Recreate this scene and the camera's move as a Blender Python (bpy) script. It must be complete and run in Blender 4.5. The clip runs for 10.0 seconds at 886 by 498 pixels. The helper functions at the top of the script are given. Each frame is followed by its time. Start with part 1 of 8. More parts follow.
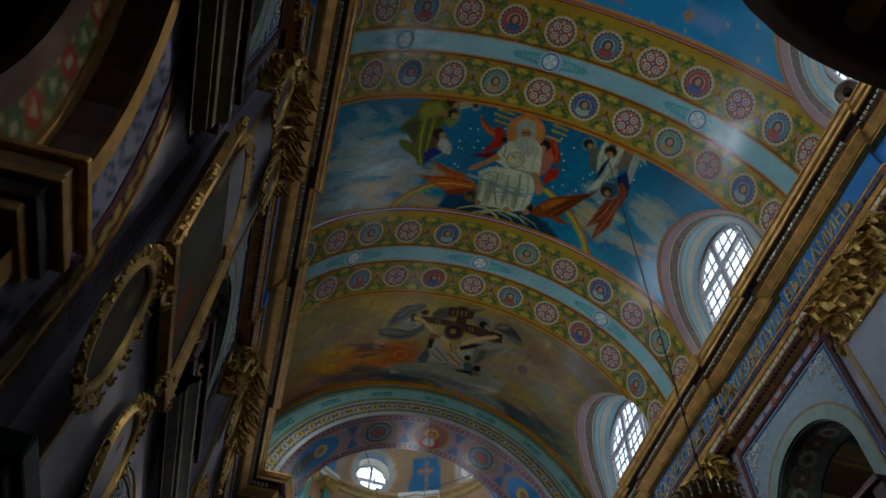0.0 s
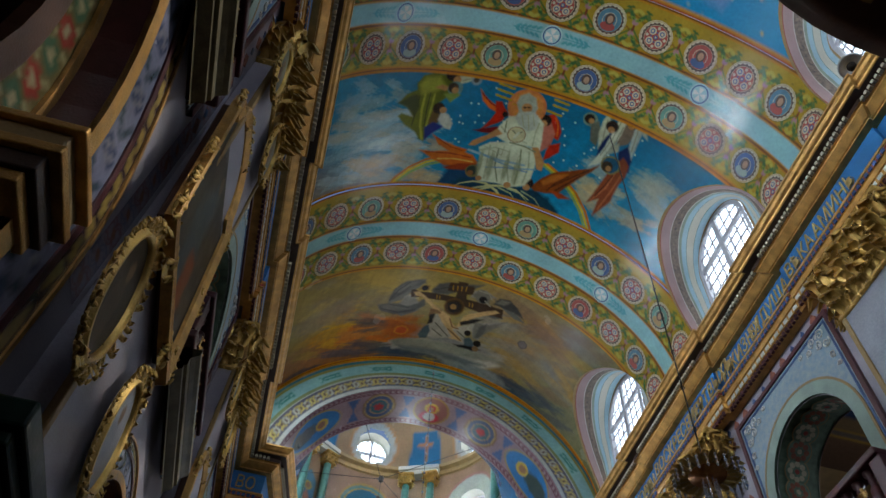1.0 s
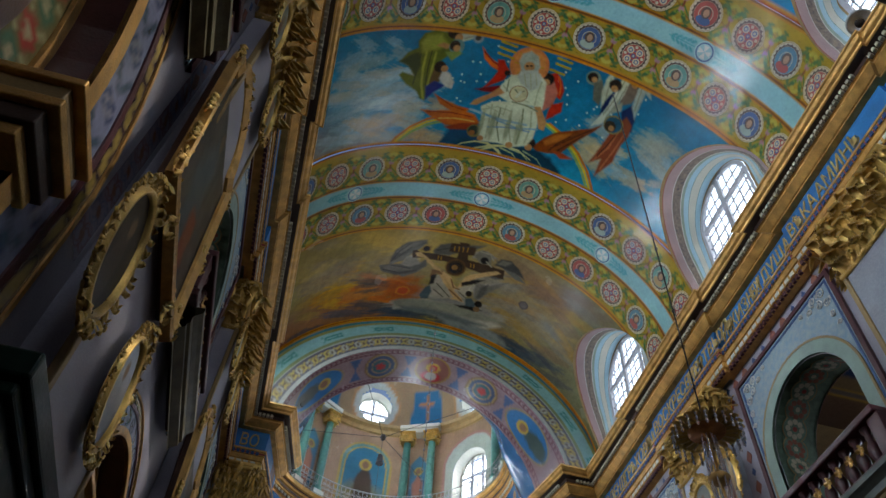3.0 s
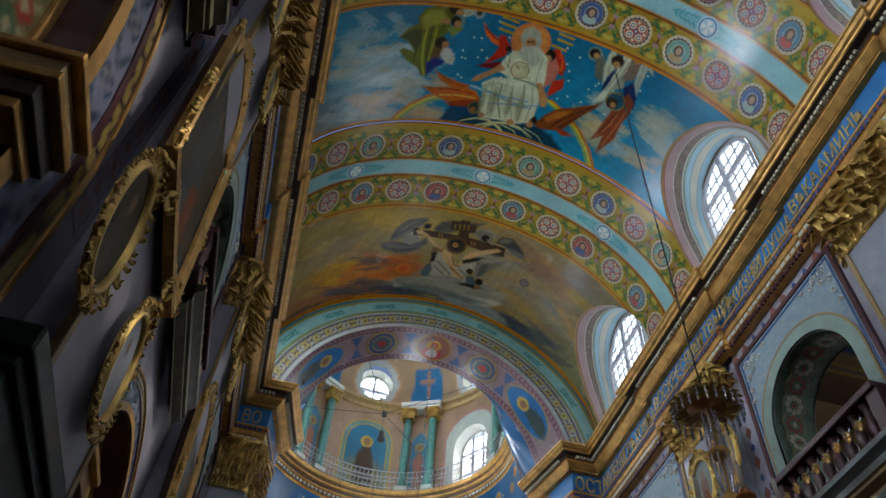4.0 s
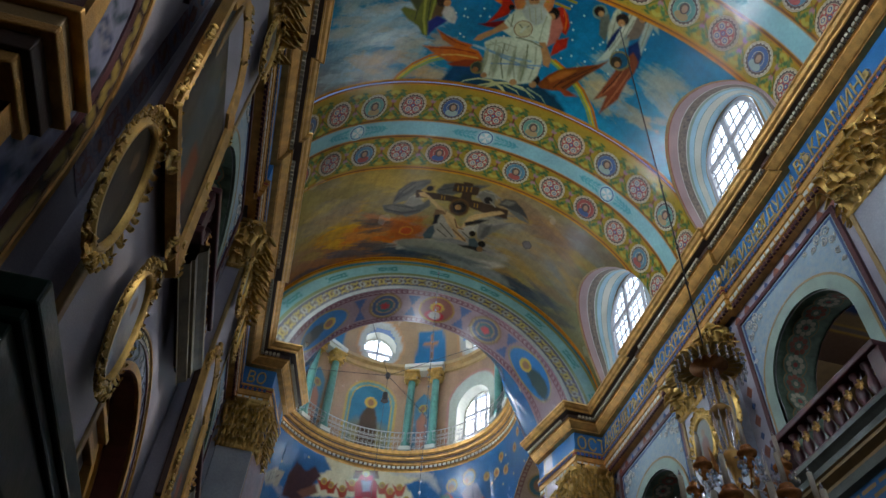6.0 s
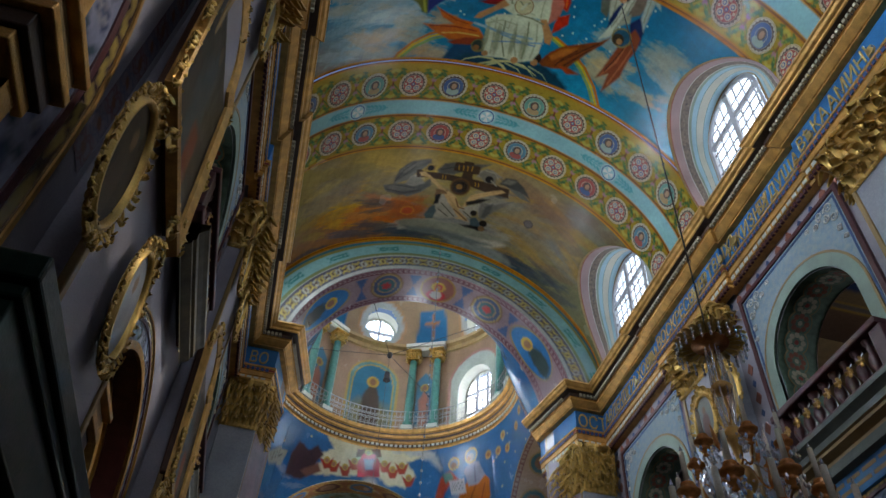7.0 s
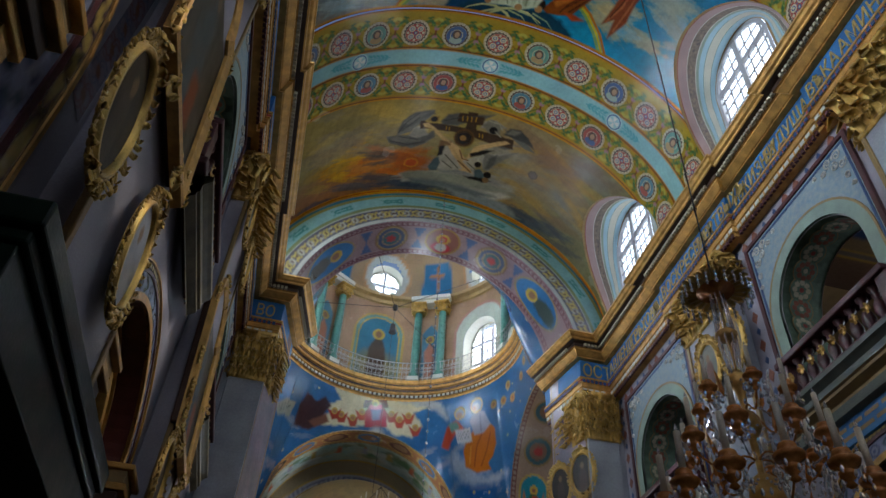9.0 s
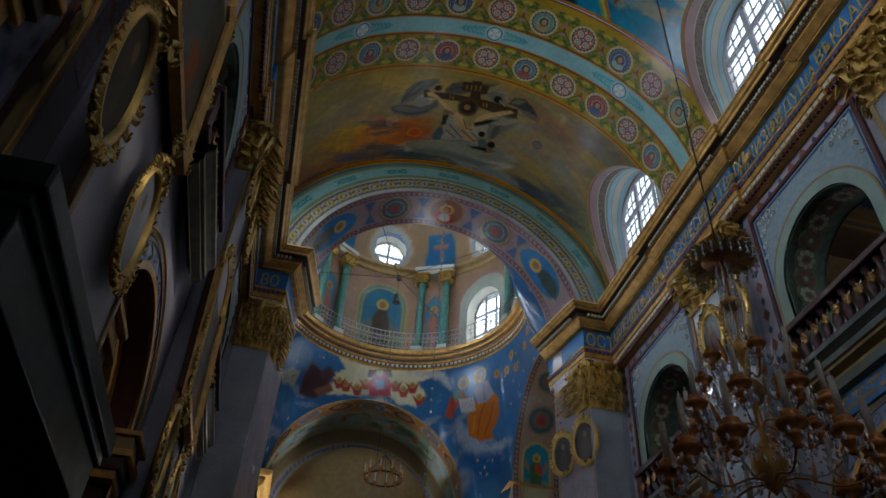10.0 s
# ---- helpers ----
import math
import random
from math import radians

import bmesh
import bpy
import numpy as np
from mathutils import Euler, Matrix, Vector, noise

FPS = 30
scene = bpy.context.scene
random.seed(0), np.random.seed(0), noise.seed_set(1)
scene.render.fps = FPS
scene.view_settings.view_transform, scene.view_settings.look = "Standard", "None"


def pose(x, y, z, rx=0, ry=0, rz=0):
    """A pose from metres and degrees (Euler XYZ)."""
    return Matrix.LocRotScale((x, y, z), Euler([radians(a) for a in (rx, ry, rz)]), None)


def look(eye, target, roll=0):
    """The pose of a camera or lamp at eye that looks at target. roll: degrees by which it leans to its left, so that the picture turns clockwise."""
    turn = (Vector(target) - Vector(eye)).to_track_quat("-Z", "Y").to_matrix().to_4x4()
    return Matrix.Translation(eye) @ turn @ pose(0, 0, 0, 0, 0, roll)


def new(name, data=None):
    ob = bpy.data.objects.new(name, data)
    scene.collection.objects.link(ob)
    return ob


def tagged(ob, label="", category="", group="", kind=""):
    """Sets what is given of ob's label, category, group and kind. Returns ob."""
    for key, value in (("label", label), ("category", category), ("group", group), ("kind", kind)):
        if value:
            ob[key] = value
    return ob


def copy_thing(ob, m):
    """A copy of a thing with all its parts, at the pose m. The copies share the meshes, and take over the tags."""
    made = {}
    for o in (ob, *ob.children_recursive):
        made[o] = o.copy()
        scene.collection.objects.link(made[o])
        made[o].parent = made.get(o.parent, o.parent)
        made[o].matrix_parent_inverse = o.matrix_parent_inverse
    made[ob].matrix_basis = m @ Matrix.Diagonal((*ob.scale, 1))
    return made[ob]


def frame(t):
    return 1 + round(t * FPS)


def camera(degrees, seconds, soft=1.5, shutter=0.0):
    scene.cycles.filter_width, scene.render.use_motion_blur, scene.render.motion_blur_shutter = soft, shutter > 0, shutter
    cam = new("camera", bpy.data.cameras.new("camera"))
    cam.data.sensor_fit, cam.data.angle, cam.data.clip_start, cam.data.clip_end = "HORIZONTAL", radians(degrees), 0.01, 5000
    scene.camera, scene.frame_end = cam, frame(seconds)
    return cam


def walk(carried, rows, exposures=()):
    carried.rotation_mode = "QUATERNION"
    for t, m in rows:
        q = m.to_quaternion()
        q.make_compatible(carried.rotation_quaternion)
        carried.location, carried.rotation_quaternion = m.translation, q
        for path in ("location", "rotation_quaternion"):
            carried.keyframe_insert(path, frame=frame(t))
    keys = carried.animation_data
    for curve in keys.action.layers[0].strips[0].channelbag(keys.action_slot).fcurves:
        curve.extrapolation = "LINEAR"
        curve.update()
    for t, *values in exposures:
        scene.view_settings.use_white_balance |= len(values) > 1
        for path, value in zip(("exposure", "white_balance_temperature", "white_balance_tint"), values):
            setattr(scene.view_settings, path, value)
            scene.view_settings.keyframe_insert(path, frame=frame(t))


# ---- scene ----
import itertools

# ---------------------------------------------------------------- camera
cam = camera(61.04, 10.0)
PATH = [  # seconds, place, pitch, roll, yaw
    (0.0, -0.007, -0.136, 1.636, 57.27, -3.14, -14.64),
    (0.5, -0.006, -0.120, 1.631, 56.44, -3.16, -14.72),
    (1.0, -0.005, -0.101, 1.626, 55.49, -3.19, -14.70),
    (1.5, -0.004, -0.086, 1.623, 54.71, -3.26, -14.73),
    (2.0, -0.004, -0.072, 1.619, 53.99, -3.21, -14.66),
    (2.5, -0.003, -0.060, 1.616, 53.35, -3.23, -14.65),
    (4.0, -0.001, -0.014, 1.604, 50.98, -3.27, -14.60),
    (4.5, 0.000, 0.000, 1.600, 50.25, -3.25, -14.51),
    (5.0, 0.001, 0.011, 1.597, 49.67, -3.13, -14.39),
    (5.5, 0.001, 0.025, 1.593, 48.95, -3.24, -14.38),
    (7.0, 0.003, 0.069, 1.582, 46.70, -3.19, -14.12),
    (7.5, 0.004, 0.084, 1.578, 45.89, -3.17, -13.97),
    (8.0, 0.005, 0.101, 1.574, 45.02, -3.20, -13.87),
    (8.5, 0.006, 0.121, 1.568, 44.02, -3.16, -13.73),
    (9.0, 0.007, 0.137, 1.564, 43.16, -3.05, -13.54),
    (9.5, 0.008, 0.156, 1.559, 42.16, -3.17, -13.46),
    (10.0, 0.009, 0.180, 1.553, 40.96, -3.23, -13.34),
]
walk(cam, [(t, pose(x, y, z, 90 + p, r, w)) for t, x, y, z, p, r, w in PATH],
     exposures=[(0.0, -0.95), (0.2, -0.5), (0.5, -0.06), (0.8, 0.06), (9.4, 0.06), (9.7, -0.24), (10.0, -0.75)])

# ---------------------------------------------------------------- plan
AX = 3.305                      # the nave's axis
VR, VK, VZ = 5.5, 0.91, 15.84   # vault: half width, flattening, springing height
BAY, ARCH0 = 6.554, 12.195      # bay length, middle of one transverse arch
ARCHES = [ARCH0 - BAY * k for k in range(4)]
BAYS = [ARCH0 + BAY * (0.5 - k) for k in range(4)]
YE, YW = 17.75, -9.0            # the nave's two ends
HW = 5.6                        # half width of the nave between its walls
DX, DY, DZ, DR = 3.05, 24.85, 20.8, 5.25   # dome: centre, ring height, ring radius
CR, CZ, CY1 = 4.5, 14.95, 19.4  # chancel arch: radius, springing, back

# ---------------------------------------------------------------- world and light
world = bpy.data.worlds.new("sky")
scene.world = world
world.use_nodes = True
wn = world.node_tree.nodes
sky = wn.new("ShaderNodeTexSky")
sky.sky_type, sky.sun_disc = "NISHITA", False
sky.sun_elevation, sky.sun_rotation = radians(35), radians(80)
wn["Background"].inputs["Strength"].default_value = 0.10
world.node_tree.links.new(sky.outputs[0], wn["Background"].inputs["Color"])
sun = new("sun", bpy.data.lights.new("sun", "SUN"))
sun.data.energy, sun.data.angle, sun.data.color = 2.0, radians(2), (1, 0.95, 0.86)
sun.matrix_world = look((30, 10, 40), (0, 12, 12))

SOUTH_LIGHT, NORTH_LIGHT, DOME_LIGHT, WEST_FILL, GALLERY_FILL = 100, 480, 600, 300, 28


def daylight(place, target, w, h, power, tint=(0.86, 0.965, 1.10)):
    """Sky light in a window's opening, or added fill where no window stands."""
    lamp = new("window_daylight", bpy.data.lights.new("window_daylight", "AREA"))
    lamp.data.shape, lamp.data.size, lamp.data.size_y = "RECTANGLE", w, h
    lamp.data.energy, lamp.data.color = power, tint
    lamp.matrix_world = look(place, target)
    return lamp


# ---------------------------------------------------------------- materials
def nodes_of(name):
    m = bpy.data.materials.new(name)
    m.use_nodes = True
    return m, m.node_tree.nodes, m.node_tree.links, m.node_tree.nodes["Principled BSDF"]


def mat(name, col, rough=0.6, metal=0.0, var=0.25, scale=3.0, bump=0.15, fine=40.0, col2=None, attr=False, spec=0.5):
    """A surface with two scales of variation; attr: its pigment comes from the mesh's colours."""
    m, n, l, b = nodes_of(name)
    tc = n.new("ShaderNodeTexCoord")
    big, small = n.new("ShaderNodeTexNoise"), n.new("ShaderNodeTexNoise")
    big.inputs["Scale"].default_value, big.inputs["Detail"].default_value = scale, 6
    small.inputs["Scale"].default_value, small.inputs["Detail"].default_value = fine, 4
    for s in (big, small):
        l.new(tc.outputs["Object"], s.inputs["Vector"])
    mix = n.new("ShaderNodeMix")
    mix.data_type = "RGBA"
    ramp = n.new("ShaderNodeMapRange")
    ramp.inputs[1].default_value, ramp.inputs[2].default_value = 0.3, 0.7
    l.new(big.outputs["Fac"], ramp.inputs[0])
    l.new(ramp.outputs[0], mix.inputs[0])
    if attr:
        a = n.new("ShaderNodeVertexColor")
        a.layer_name = "pigment"
        hsv = n.new("ShaderNodeHueSaturation")
        hsv.inputs["Value"].default_value = 1 - var
        l.new(a.outputs["Color"], hsv.inputs["Color"])
        l.new(hsv.outputs["Color"], mix.inputs[6])
        l.new(a.outputs["Color"], mix.inputs[7])
    else:
        c2 = col2 or tuple(c * (1 - var) for c in col)
        mix.inputs[6].default_value, mix.inputs[7].default_value = (*c2, 1), (*col, 1)
    mix2 = n.new("ShaderNodeMix")
    mix2.data_type, mix2.blend_type = "RGBA", "MULTIPLY"
    mix2.inputs[0].default_value = 0.35
    l.new(mix.outputs[2], mix2.inputs[6])
    l.new(small.outputs["Fac"], mix2.inputs[7])
    l.new(mix2.outputs[2], b.inputs["Base Color"])
    rr = n.new("ShaderNodeMapRange")
    rr.inputs[3].default_value, rr.inputs[4].default_value = max(rough - 0.12, 0.03), min(rough + 0.15, 1)
    l.new(big.outputs["Fac"], rr.inputs[0])
    l.new(rr.outputs[0], b.inputs["Roughness"])
    b.inputs["Metallic"].default_value = metal
    b.inputs["Specular IOR Level"].default_value = spec
    if bump:
        bp = n.new("ShaderNodeBump")
        bp.inputs["Strength"].default_value, bp.inputs["Distance"].default_value = bump, 0.02
        l.new(small.outputs["Fac"], bp.inputs["Height"])
        l.new(bp.outputs["Normal"], b.inputs["Normal"])
    return m


GOLD = mat("gilding", (0.94, 0.60, 0.17), 0.30, 0.78, 0.45, 4, 0.3, 60)
GOLD_OLD = mat("worn_gilding", (0.84, 0.46, 0.12), 0.36, 0.50, 0.45, 5, 0.35, 50)
LETTER = mat("gold_leaf_lettering", (0.66, 0.45, 0.14), 0.5, 0.1, 0.3, 9)
BROWN = mat("dark_brown_cornice_paint", (0.075, 0.035, 0.02), 0.5, 0, 0.4, 3)
MAROON = mat("maroon_stone", (0.12, 0.03, 0.035), 0.35, 0, 0.4, 6)
BLUE = mat("blue_frieze_paint", (0.02, 0.20, 0.50), 0.5, 0, 0.35, 2)
PINK = mat("dusty_pink_plaster", (0.52, 0.36, 0.36), 0.6, 0, 0.25, 1.5)
RIM = mat("cream_medallion_rim", (0.56, 0.50, 0.35), 0.5, 0, 0.2, 6)
MAUVE = mat("grey_mauve_plaster", (0.44, 0.41, 0.47), 0.5, 0, 0.3, 1.2)
MARBLE = mat("grey_blue_stucco_marble", (0.52, 0.54, 0.60), 0.2, 0, 0.35, 0.9, 0.05, 25)
CREAM = mat("cream_plaster", (0.68, 0.68, 0.58), 0.6, 0, 0.15, 1.5)
TEAL = mat("pale_teal_plaster", (0.36, 0.58, 0.60), 0.55, 0, 0.2, 1.5)
SKYBLUE = mat("light_blue_plaster", (0.42, 0.66, 0.78), 0.55, 0, 0.15, 1.5)
OCHRE = mat("ochre_paint", (0.42, 0.27, 0.10), 0.55, 0, 0.3, 4)
RED = mat("red_paint", (0.36, 0.05, 0.035), 0.55, 0, 0.3, 5)
DEEPBLUE = mat("deep_blue_paint", (0.03, 0.09, 0.25), 0.5, 0, 0.3, 3)
MIDBLUE = mat("dusky_blue_paint", (0.06, 0.20, 0.30), 0.5, 0, 0.35, 5)
SAGE = mat("sage_green_paint", (0.33, 0.44, 0.36), 0.6, 0, 0.25, 3)
GREEN = mat("dark_green_marble", (0.008, 0.030, 0.018), 0.4, 0, 0.6, 9, 0.1, spec=0.2)
COLUMN = mat("green_column_marble", (0.10, 0.30, 0.24), 0.3, 0, 0.4, 5, 0.05)
SKIN = mat("painted_ochre_flesh", (0.45, 0.25, 0.14), 0.6, 0, 0.3, 8)
WHITE = mat("white_paint", (0.75, 0.73, 0.66), 0.55, 0, 0.15, 4)
SILVER = mat("silvered_metal", (0.62, 0.63, 0.62), 0.35, 0.9, 0.3, 8)
IRON = mat("dark_iron", (0.035, 0.03, 0.03), 0.5, 0.6, 0.3, 20)
SLAB = mat("grey_green_slab_paint", (0.17, 0.19, 0.16), 0.5, 0, 0.35, 4)
UMBER = mat("olive_brown_marble", (0.22, 0.175, 0.08), 0.35, 0, 0.5, 5)
CANOPY = mat("red_brown_carved_wood", (0.30, 0.10, 0.04), 0.4, 0, 0.5, 4)
STONE = mat("unseen_floor_stone", (0.16, 0.13, 0.11), 0.35, 0, 0.3, 0.8)
WOOD = mat("dark_varnished_wood", (0.10, 0.035, 0.015), 0.35, 0, 0.4, 5)
SASH = mat("white_window_paint", (0.55, 0.57, 0.62), 0.5, 0, 0.1, 8)
CANDLE = mat("ivory_candle", (0.72, 0.62, 0.48), 0.5, 0, 0.1, 10)
AMBER = mat("amber_glass_cup", (0.80, 0.30, 0.07), 0.18, 0.25, 0.4, 12)
FRESCO = mat("fresco_pigment", (1, 1, 1), 0.21, 0, 0.18, 0.9, 0.05, 14, attr=True, spec=0.5)
OIL = mat("varnished_oil_painting", (1, 1, 1), 0.35, 0, 0.3, 2.5, 0.08, 60, attr=True, spec=0.15)


def glass_of(name, col, rough, trans=1.0):
    m, n, l, b = nodes_of(name)
    b.inputs["Base Color"].default_value = (*col, 1)
    b.inputs["Roughness"].default_value = rough
    b.inputs["Transmission Weight"].default_value = trans
    return m


GLASS = glass_of("window_glass", (0.95, 0.98, 1.0), 0.02)
CRYSTAL = glass_of("crystal", (0.95, 0.95, 1.0), 0.03, 0.75)


# ---------------------------------------------------------------- mesh helpers
def part(name, bm, material, parent=None, label="", smooth=False):
    """A bmesh, or (vertices, faces), as one mesh object under a thing or part."""
    me = bpy.data.meshes.new(name)
    if isinstance(bm, tuple):
        me.from_pydata(*[[tuple(map(float, v)) for v in bm[0]], [], bm[1]])
    else:
        bm.to_mesh(me)
        bm.free()
    for m in (material if isinstance(material, (list, tuple)) else [material]):
        me.materials.append(m)
    if smooth:
        me.polygons.foreach_set("use_smooth", [True] * len(me.polygons))
    ob = new(name, me)
    if parent:
        ob.parent = parent
    if label:
        tagged(ob, label)
    return ob


def thing(name, label, category, group="", kind="", at=None):
    ob = new(name)
    ob.empty_display_size = 0.1
    if at:
        ob.matrix_basis = at
    return tagged(ob, label, category, group, kind)


def shared(name, data, parent, m):
    """One more object on a mesh that others use too."""
    ob = new(name, data)
    ob.parent = parent
    ob.matrix_basis = m
    return ob


def box(bm, x0, x1, y0, y1, z0, z1, bevel=0.0, mi=0):
    g = bmesh.ops.create_cube(bm, size=1, matrix=Matrix.Translation(((x0 + x1) / 2, (y0 + y1) / 2, (z0 + z1) / 2)) @ Matrix.Diagonal((abs(x1 - x0), abs(y1 - y0), abs(z1 - z0), 1)))
    fs = {f for v in g["verts"] for f in v.link_faces}
    for f in fs:
        f.material_index = mi
    if bevel:
        es = {e for v in g["verts"] for e in v.link_edges}
        bmesh.ops.bevel(bm, geom=list(es), offset=bevel, segments=2, affect="EDGES", profile=0.5)
    return bm


def grid_faces(nu, nv, closed=False):
    """Quads of a grid of nu x nv vertices, u outer; closed joins the last u to the first."""
    out = []
    for i in range(nu if closed else nu - 1):
        a, b = i * nv, ((i + 1) % nu) * nv
        out += [(a + j, b + j, b + j + 1, a + j + 1) for j in range(nv - 1)]
    return out


def sweep(path, profile, closed=False):
    """Profile (offset to the right of the path, height) along a plan path with mitred corners."""
    pts = [Vector(p) for p in path]
    vs = []
    n = len(pts)
    for i, p in enumerate(pts):
        d1 = (p - pts[i - 1]).normalized() if i or closed else (pts[1] - p).normalized()
        d2 = (pts[(i + 1) % n] - p).normalized() if i < n - 1 or closed else d1
        n1, n2 = Vector((d1.y, -d1.x)), Vector((d2.y, -d2.x))
        m = (n1 + n2) / max(1 + n1.dot(n2), 0.2)
        vs += [(p.x + m.x * o, p.y + m.y * o, z) for o, z in profile]
    return vs, grid_faces(n, len(profile), closed)


def lathe(profile, seg=24, m=None, arc=None):
    """A turned body from (radius, height) pairs."""
    m = m or Matrix()
    vs = []
    for i in range(seg):
        a = 2 * math.pi * i / seg
        vs += [tuple(m @ Vector((r * math.cos(a), r * math.sin(a), z))) for r, z in profile]
    return vs, grid_faces(seg, len(profile), True)


def tube(pts, r, seg=6):
    """A round bar along points."""
    vs = []
    pts = [Vector(p) for p in pts]
    for i, p in enumerate(pts):
        d = (pts[min(i + 1, len(pts) - 1)] - pts[max(i - 1, 0)]).normalized()
        a = d.orthogonal().normalized()
        b = d.cross(a)
        rr = r[i] if isinstance(r, (list, tuple)) else r
        vs += [tuple(p + a * rr * math.cos(2 * math.pi * k / seg) + b * rr * math.sin(2 * math.pi * k / seg)) for k in range(seg)]
    fs = []
    for i in range(len(pts) - 1):
        fs += [(i * seg + k, i * seg + (k + 1) % seg, (i + 1) * seg + (k + 1) % seg, (i + 1) * seg + k) for k in range(seg)]
    return vs, fs


def join(*meshes):
    vs, fs = [], []
    for v, f in meshes:
        o = len(vs)
        vs += list(v)
        fs += [tuple(i + o for i in q) for q in f]
    return vs, fs


def moved(mesh, m):
    return [tuple(m @ Vector(v)) for v in mesh[0]], mesh[1]


def leaf(w, h, curl, tip=0.5, nu=7, nv=9, lobes=3):
    """An acanthus leaf that stands on the origin, faces -y, with lobed edges, ribs and a curled tip."""
    vs = []
    for j in range(nv):
        t = j / (nv - 1)
        a = t * 2.5
        z = h * (math.sin(a) if a < 1.571 else 1 - 0.45 * (a - 1.571) ** 1.3)
        out = curl * (t ** 2) * 1.3
        wid = w * (0.5 + 0.55 * math.sin(0.35 + t * 2.3)) * (1 - 0.75 * t ** 3)
        lobe = 0.72 + 0.28 * abs(math.sin(t * lobes * math.pi))
        for i in range(nu):
            u = i / (nu - 1) * 2 - 1
            edge = lobe if i in (0, nu - 1) else 1
            fold = 0.16 * w * (1 - abs(u)) + 0.10 * w * (1 if i % 2 else -0.4) * abs(math.sin(t * lobes * math.pi))
            vs.append((u * wid / 2 * edge, -out - fold, z - 0.10 * h * abs(u) * (1 - t) - (0.07 * h if i in (0, nu - 1) else 0) * lobe))
    return vs, grid_faces(nv, nu)


def scroll(r, turns=1.6, thick=0.03, seg=22):
    """A volute in the xz plane."""
    pts = [(r * (1 - i / seg * 0.85) * math.cos(i / seg * turns * 6.283), 0, r * (1 - i / seg * 0.85) * math.sin(i / seg * turns * 6.283)) for i in range(seg + 1)]
    return tube(pts, [thick * (1 - 0.5 * i / seg) for i in range(seg + 1)], 5)


# ---------------------------------------------------------------- painting in pigment
rng = np.random.default_rng(7)


def fbm(x, y, seed=0, octaves=4):
    """Smooth pseudo noise in -1..1 on arrays."""
    out, amp, k = np.zeros_like(x), 1.0, 1.0
    for o in range(octaves):
        a, b, c = (math.sin(seed * 12.9 + o * 7.1) * 6, math.cos(seed * 4.7 + o * 3.3) * 6, seed + o * 1.7)
        out += amp * np.sin(k * (1.7 * x + 0.9 * y) + a + 1.4 * np.sin(k * (1.1 * y - 0.6 * x) + b)) * np.cos(k * (1.3 * y - 0.8 * x) + c + np.sin(k * 0.9 * x + a))
        amp, k = amp * 0.55, k * 2.1
    return out / 1.6


class Canvas:
    """Pigment on a grid of surface coordinates (a across, b up), laid on with soft brushes."""

    def __init__(self, a, b, col):
        self.a, self.b = a, b
        self.c = np.empty((*a.shape, 3))
        self.c[:] = col

    def lay(self, mask, col):
        mask = np.clip(mask, 0, 1)[..., None]
        self.c = self.c * (1 - mask) + np.array(col) * mask
        return self

    def wash(self, col, f):
        return self.lay(f, col)

    def blob(self, a, b, ra, rb, rot, col, soft=0.25, rough=0.12, seed=None, k=1.0):
        s = seed if seed is not None else a * 3.1 + b * 1.7
        da, db = self.a - a, self.b - b
        r = radians(rot)
        u, v = (da * math.cos(r) + db * math.sin(r)) / ra, (-da * math.sin(r) + db * math.cos(r)) / rb
        near = (np.abs(u) < 2) & (np.abs(v) < 2)
        d = np.full(self.a.shape, 9.0)
        d[near] = np.hypot(u[near], v[near]) + rough * fbm(u[near] * 3, v[near] * 3, s)
        return self.lay(np.clip((1 - d) / soft + 0.5, 0, 1) * k, col)

    def line(self, pts, w, col, soft=0.4, rough=0.0, taper=False):
        for i, ((a0, b0), (a1, b1)) in enumerate(zip(pts, pts[1:])):
            da, db = a1 - a0, b1 - b0
            t = np.clip(((self.a - a0) * da + (self.b - b0) * db) / (da * da + db * db), 0, 1)
            d = np.hypot(self.a - a0 - t * da, self.b - b0 - t * db)
            ww = w * (1 - 0.8 * (i + t) / (len(pts) - 1)) if taper else w
            self.lay(np.clip((1 - d / ww) / soft, 0, 1), col)
        return self

    def poly(self, pts, col, soft=0.04, rough=0.03):
        wa = self.a + rough * fbm(self.a * 4, self.b * 4, 3)
        wb = self.b + rough * fbm(self.a * 4, self.b * 4, 8)
        inside = np.zeros(self.a.shape, bool)
        dist = np.full(self.a.shape, 9.0)
        n = len(pts)
        for i in range(n):
            (a0, b0), (a1, b1) = pts[i], pts[(i + 1) % n]
            cond = (b0 > wb) != (b1 > wb)
            xs = (a1 - a0) * (wb - b0) / ((b1 - b0) or 1e-9) + a0
            inside ^= cond & (wa < xs)
            da, db = a1 - a0, b1 - b0
            t = np.clip(((wa - a0) * da + (wb - b0) * db) / (da * da + db * db + 1e-12), 0, 1)
            dist = np.minimum(dist, np.hypot(wa - a0 - t * da, wb - b0 - t * db))
        return self.lay(np.where(inside, 0.5 + dist / soft, 0.5 - dist / soft), col)

    def mottle(self, amount, k=1.5, seed=1):
        f = 1 + amount * fbm(self.a * k, self.b * k, seed) + 0.5 * amount * fbm(self.a * k * 6, self.b * k * 6, seed + 5)
        self.c = np.clip(self.c * f[..., None], 0.004, 1)
        return self


def painted(name, verts, faces, colours, material, parent=None, label=""):
    ob = part(name, (verts, faces), material, parent, label, smooth=True)
    colours = np.clip(deepen(colours, 1.0, 1.22), 0.004, 1)
    at = ob.data.color_attributes.new("pigment", "FLOAT_COLOR", "POINT")
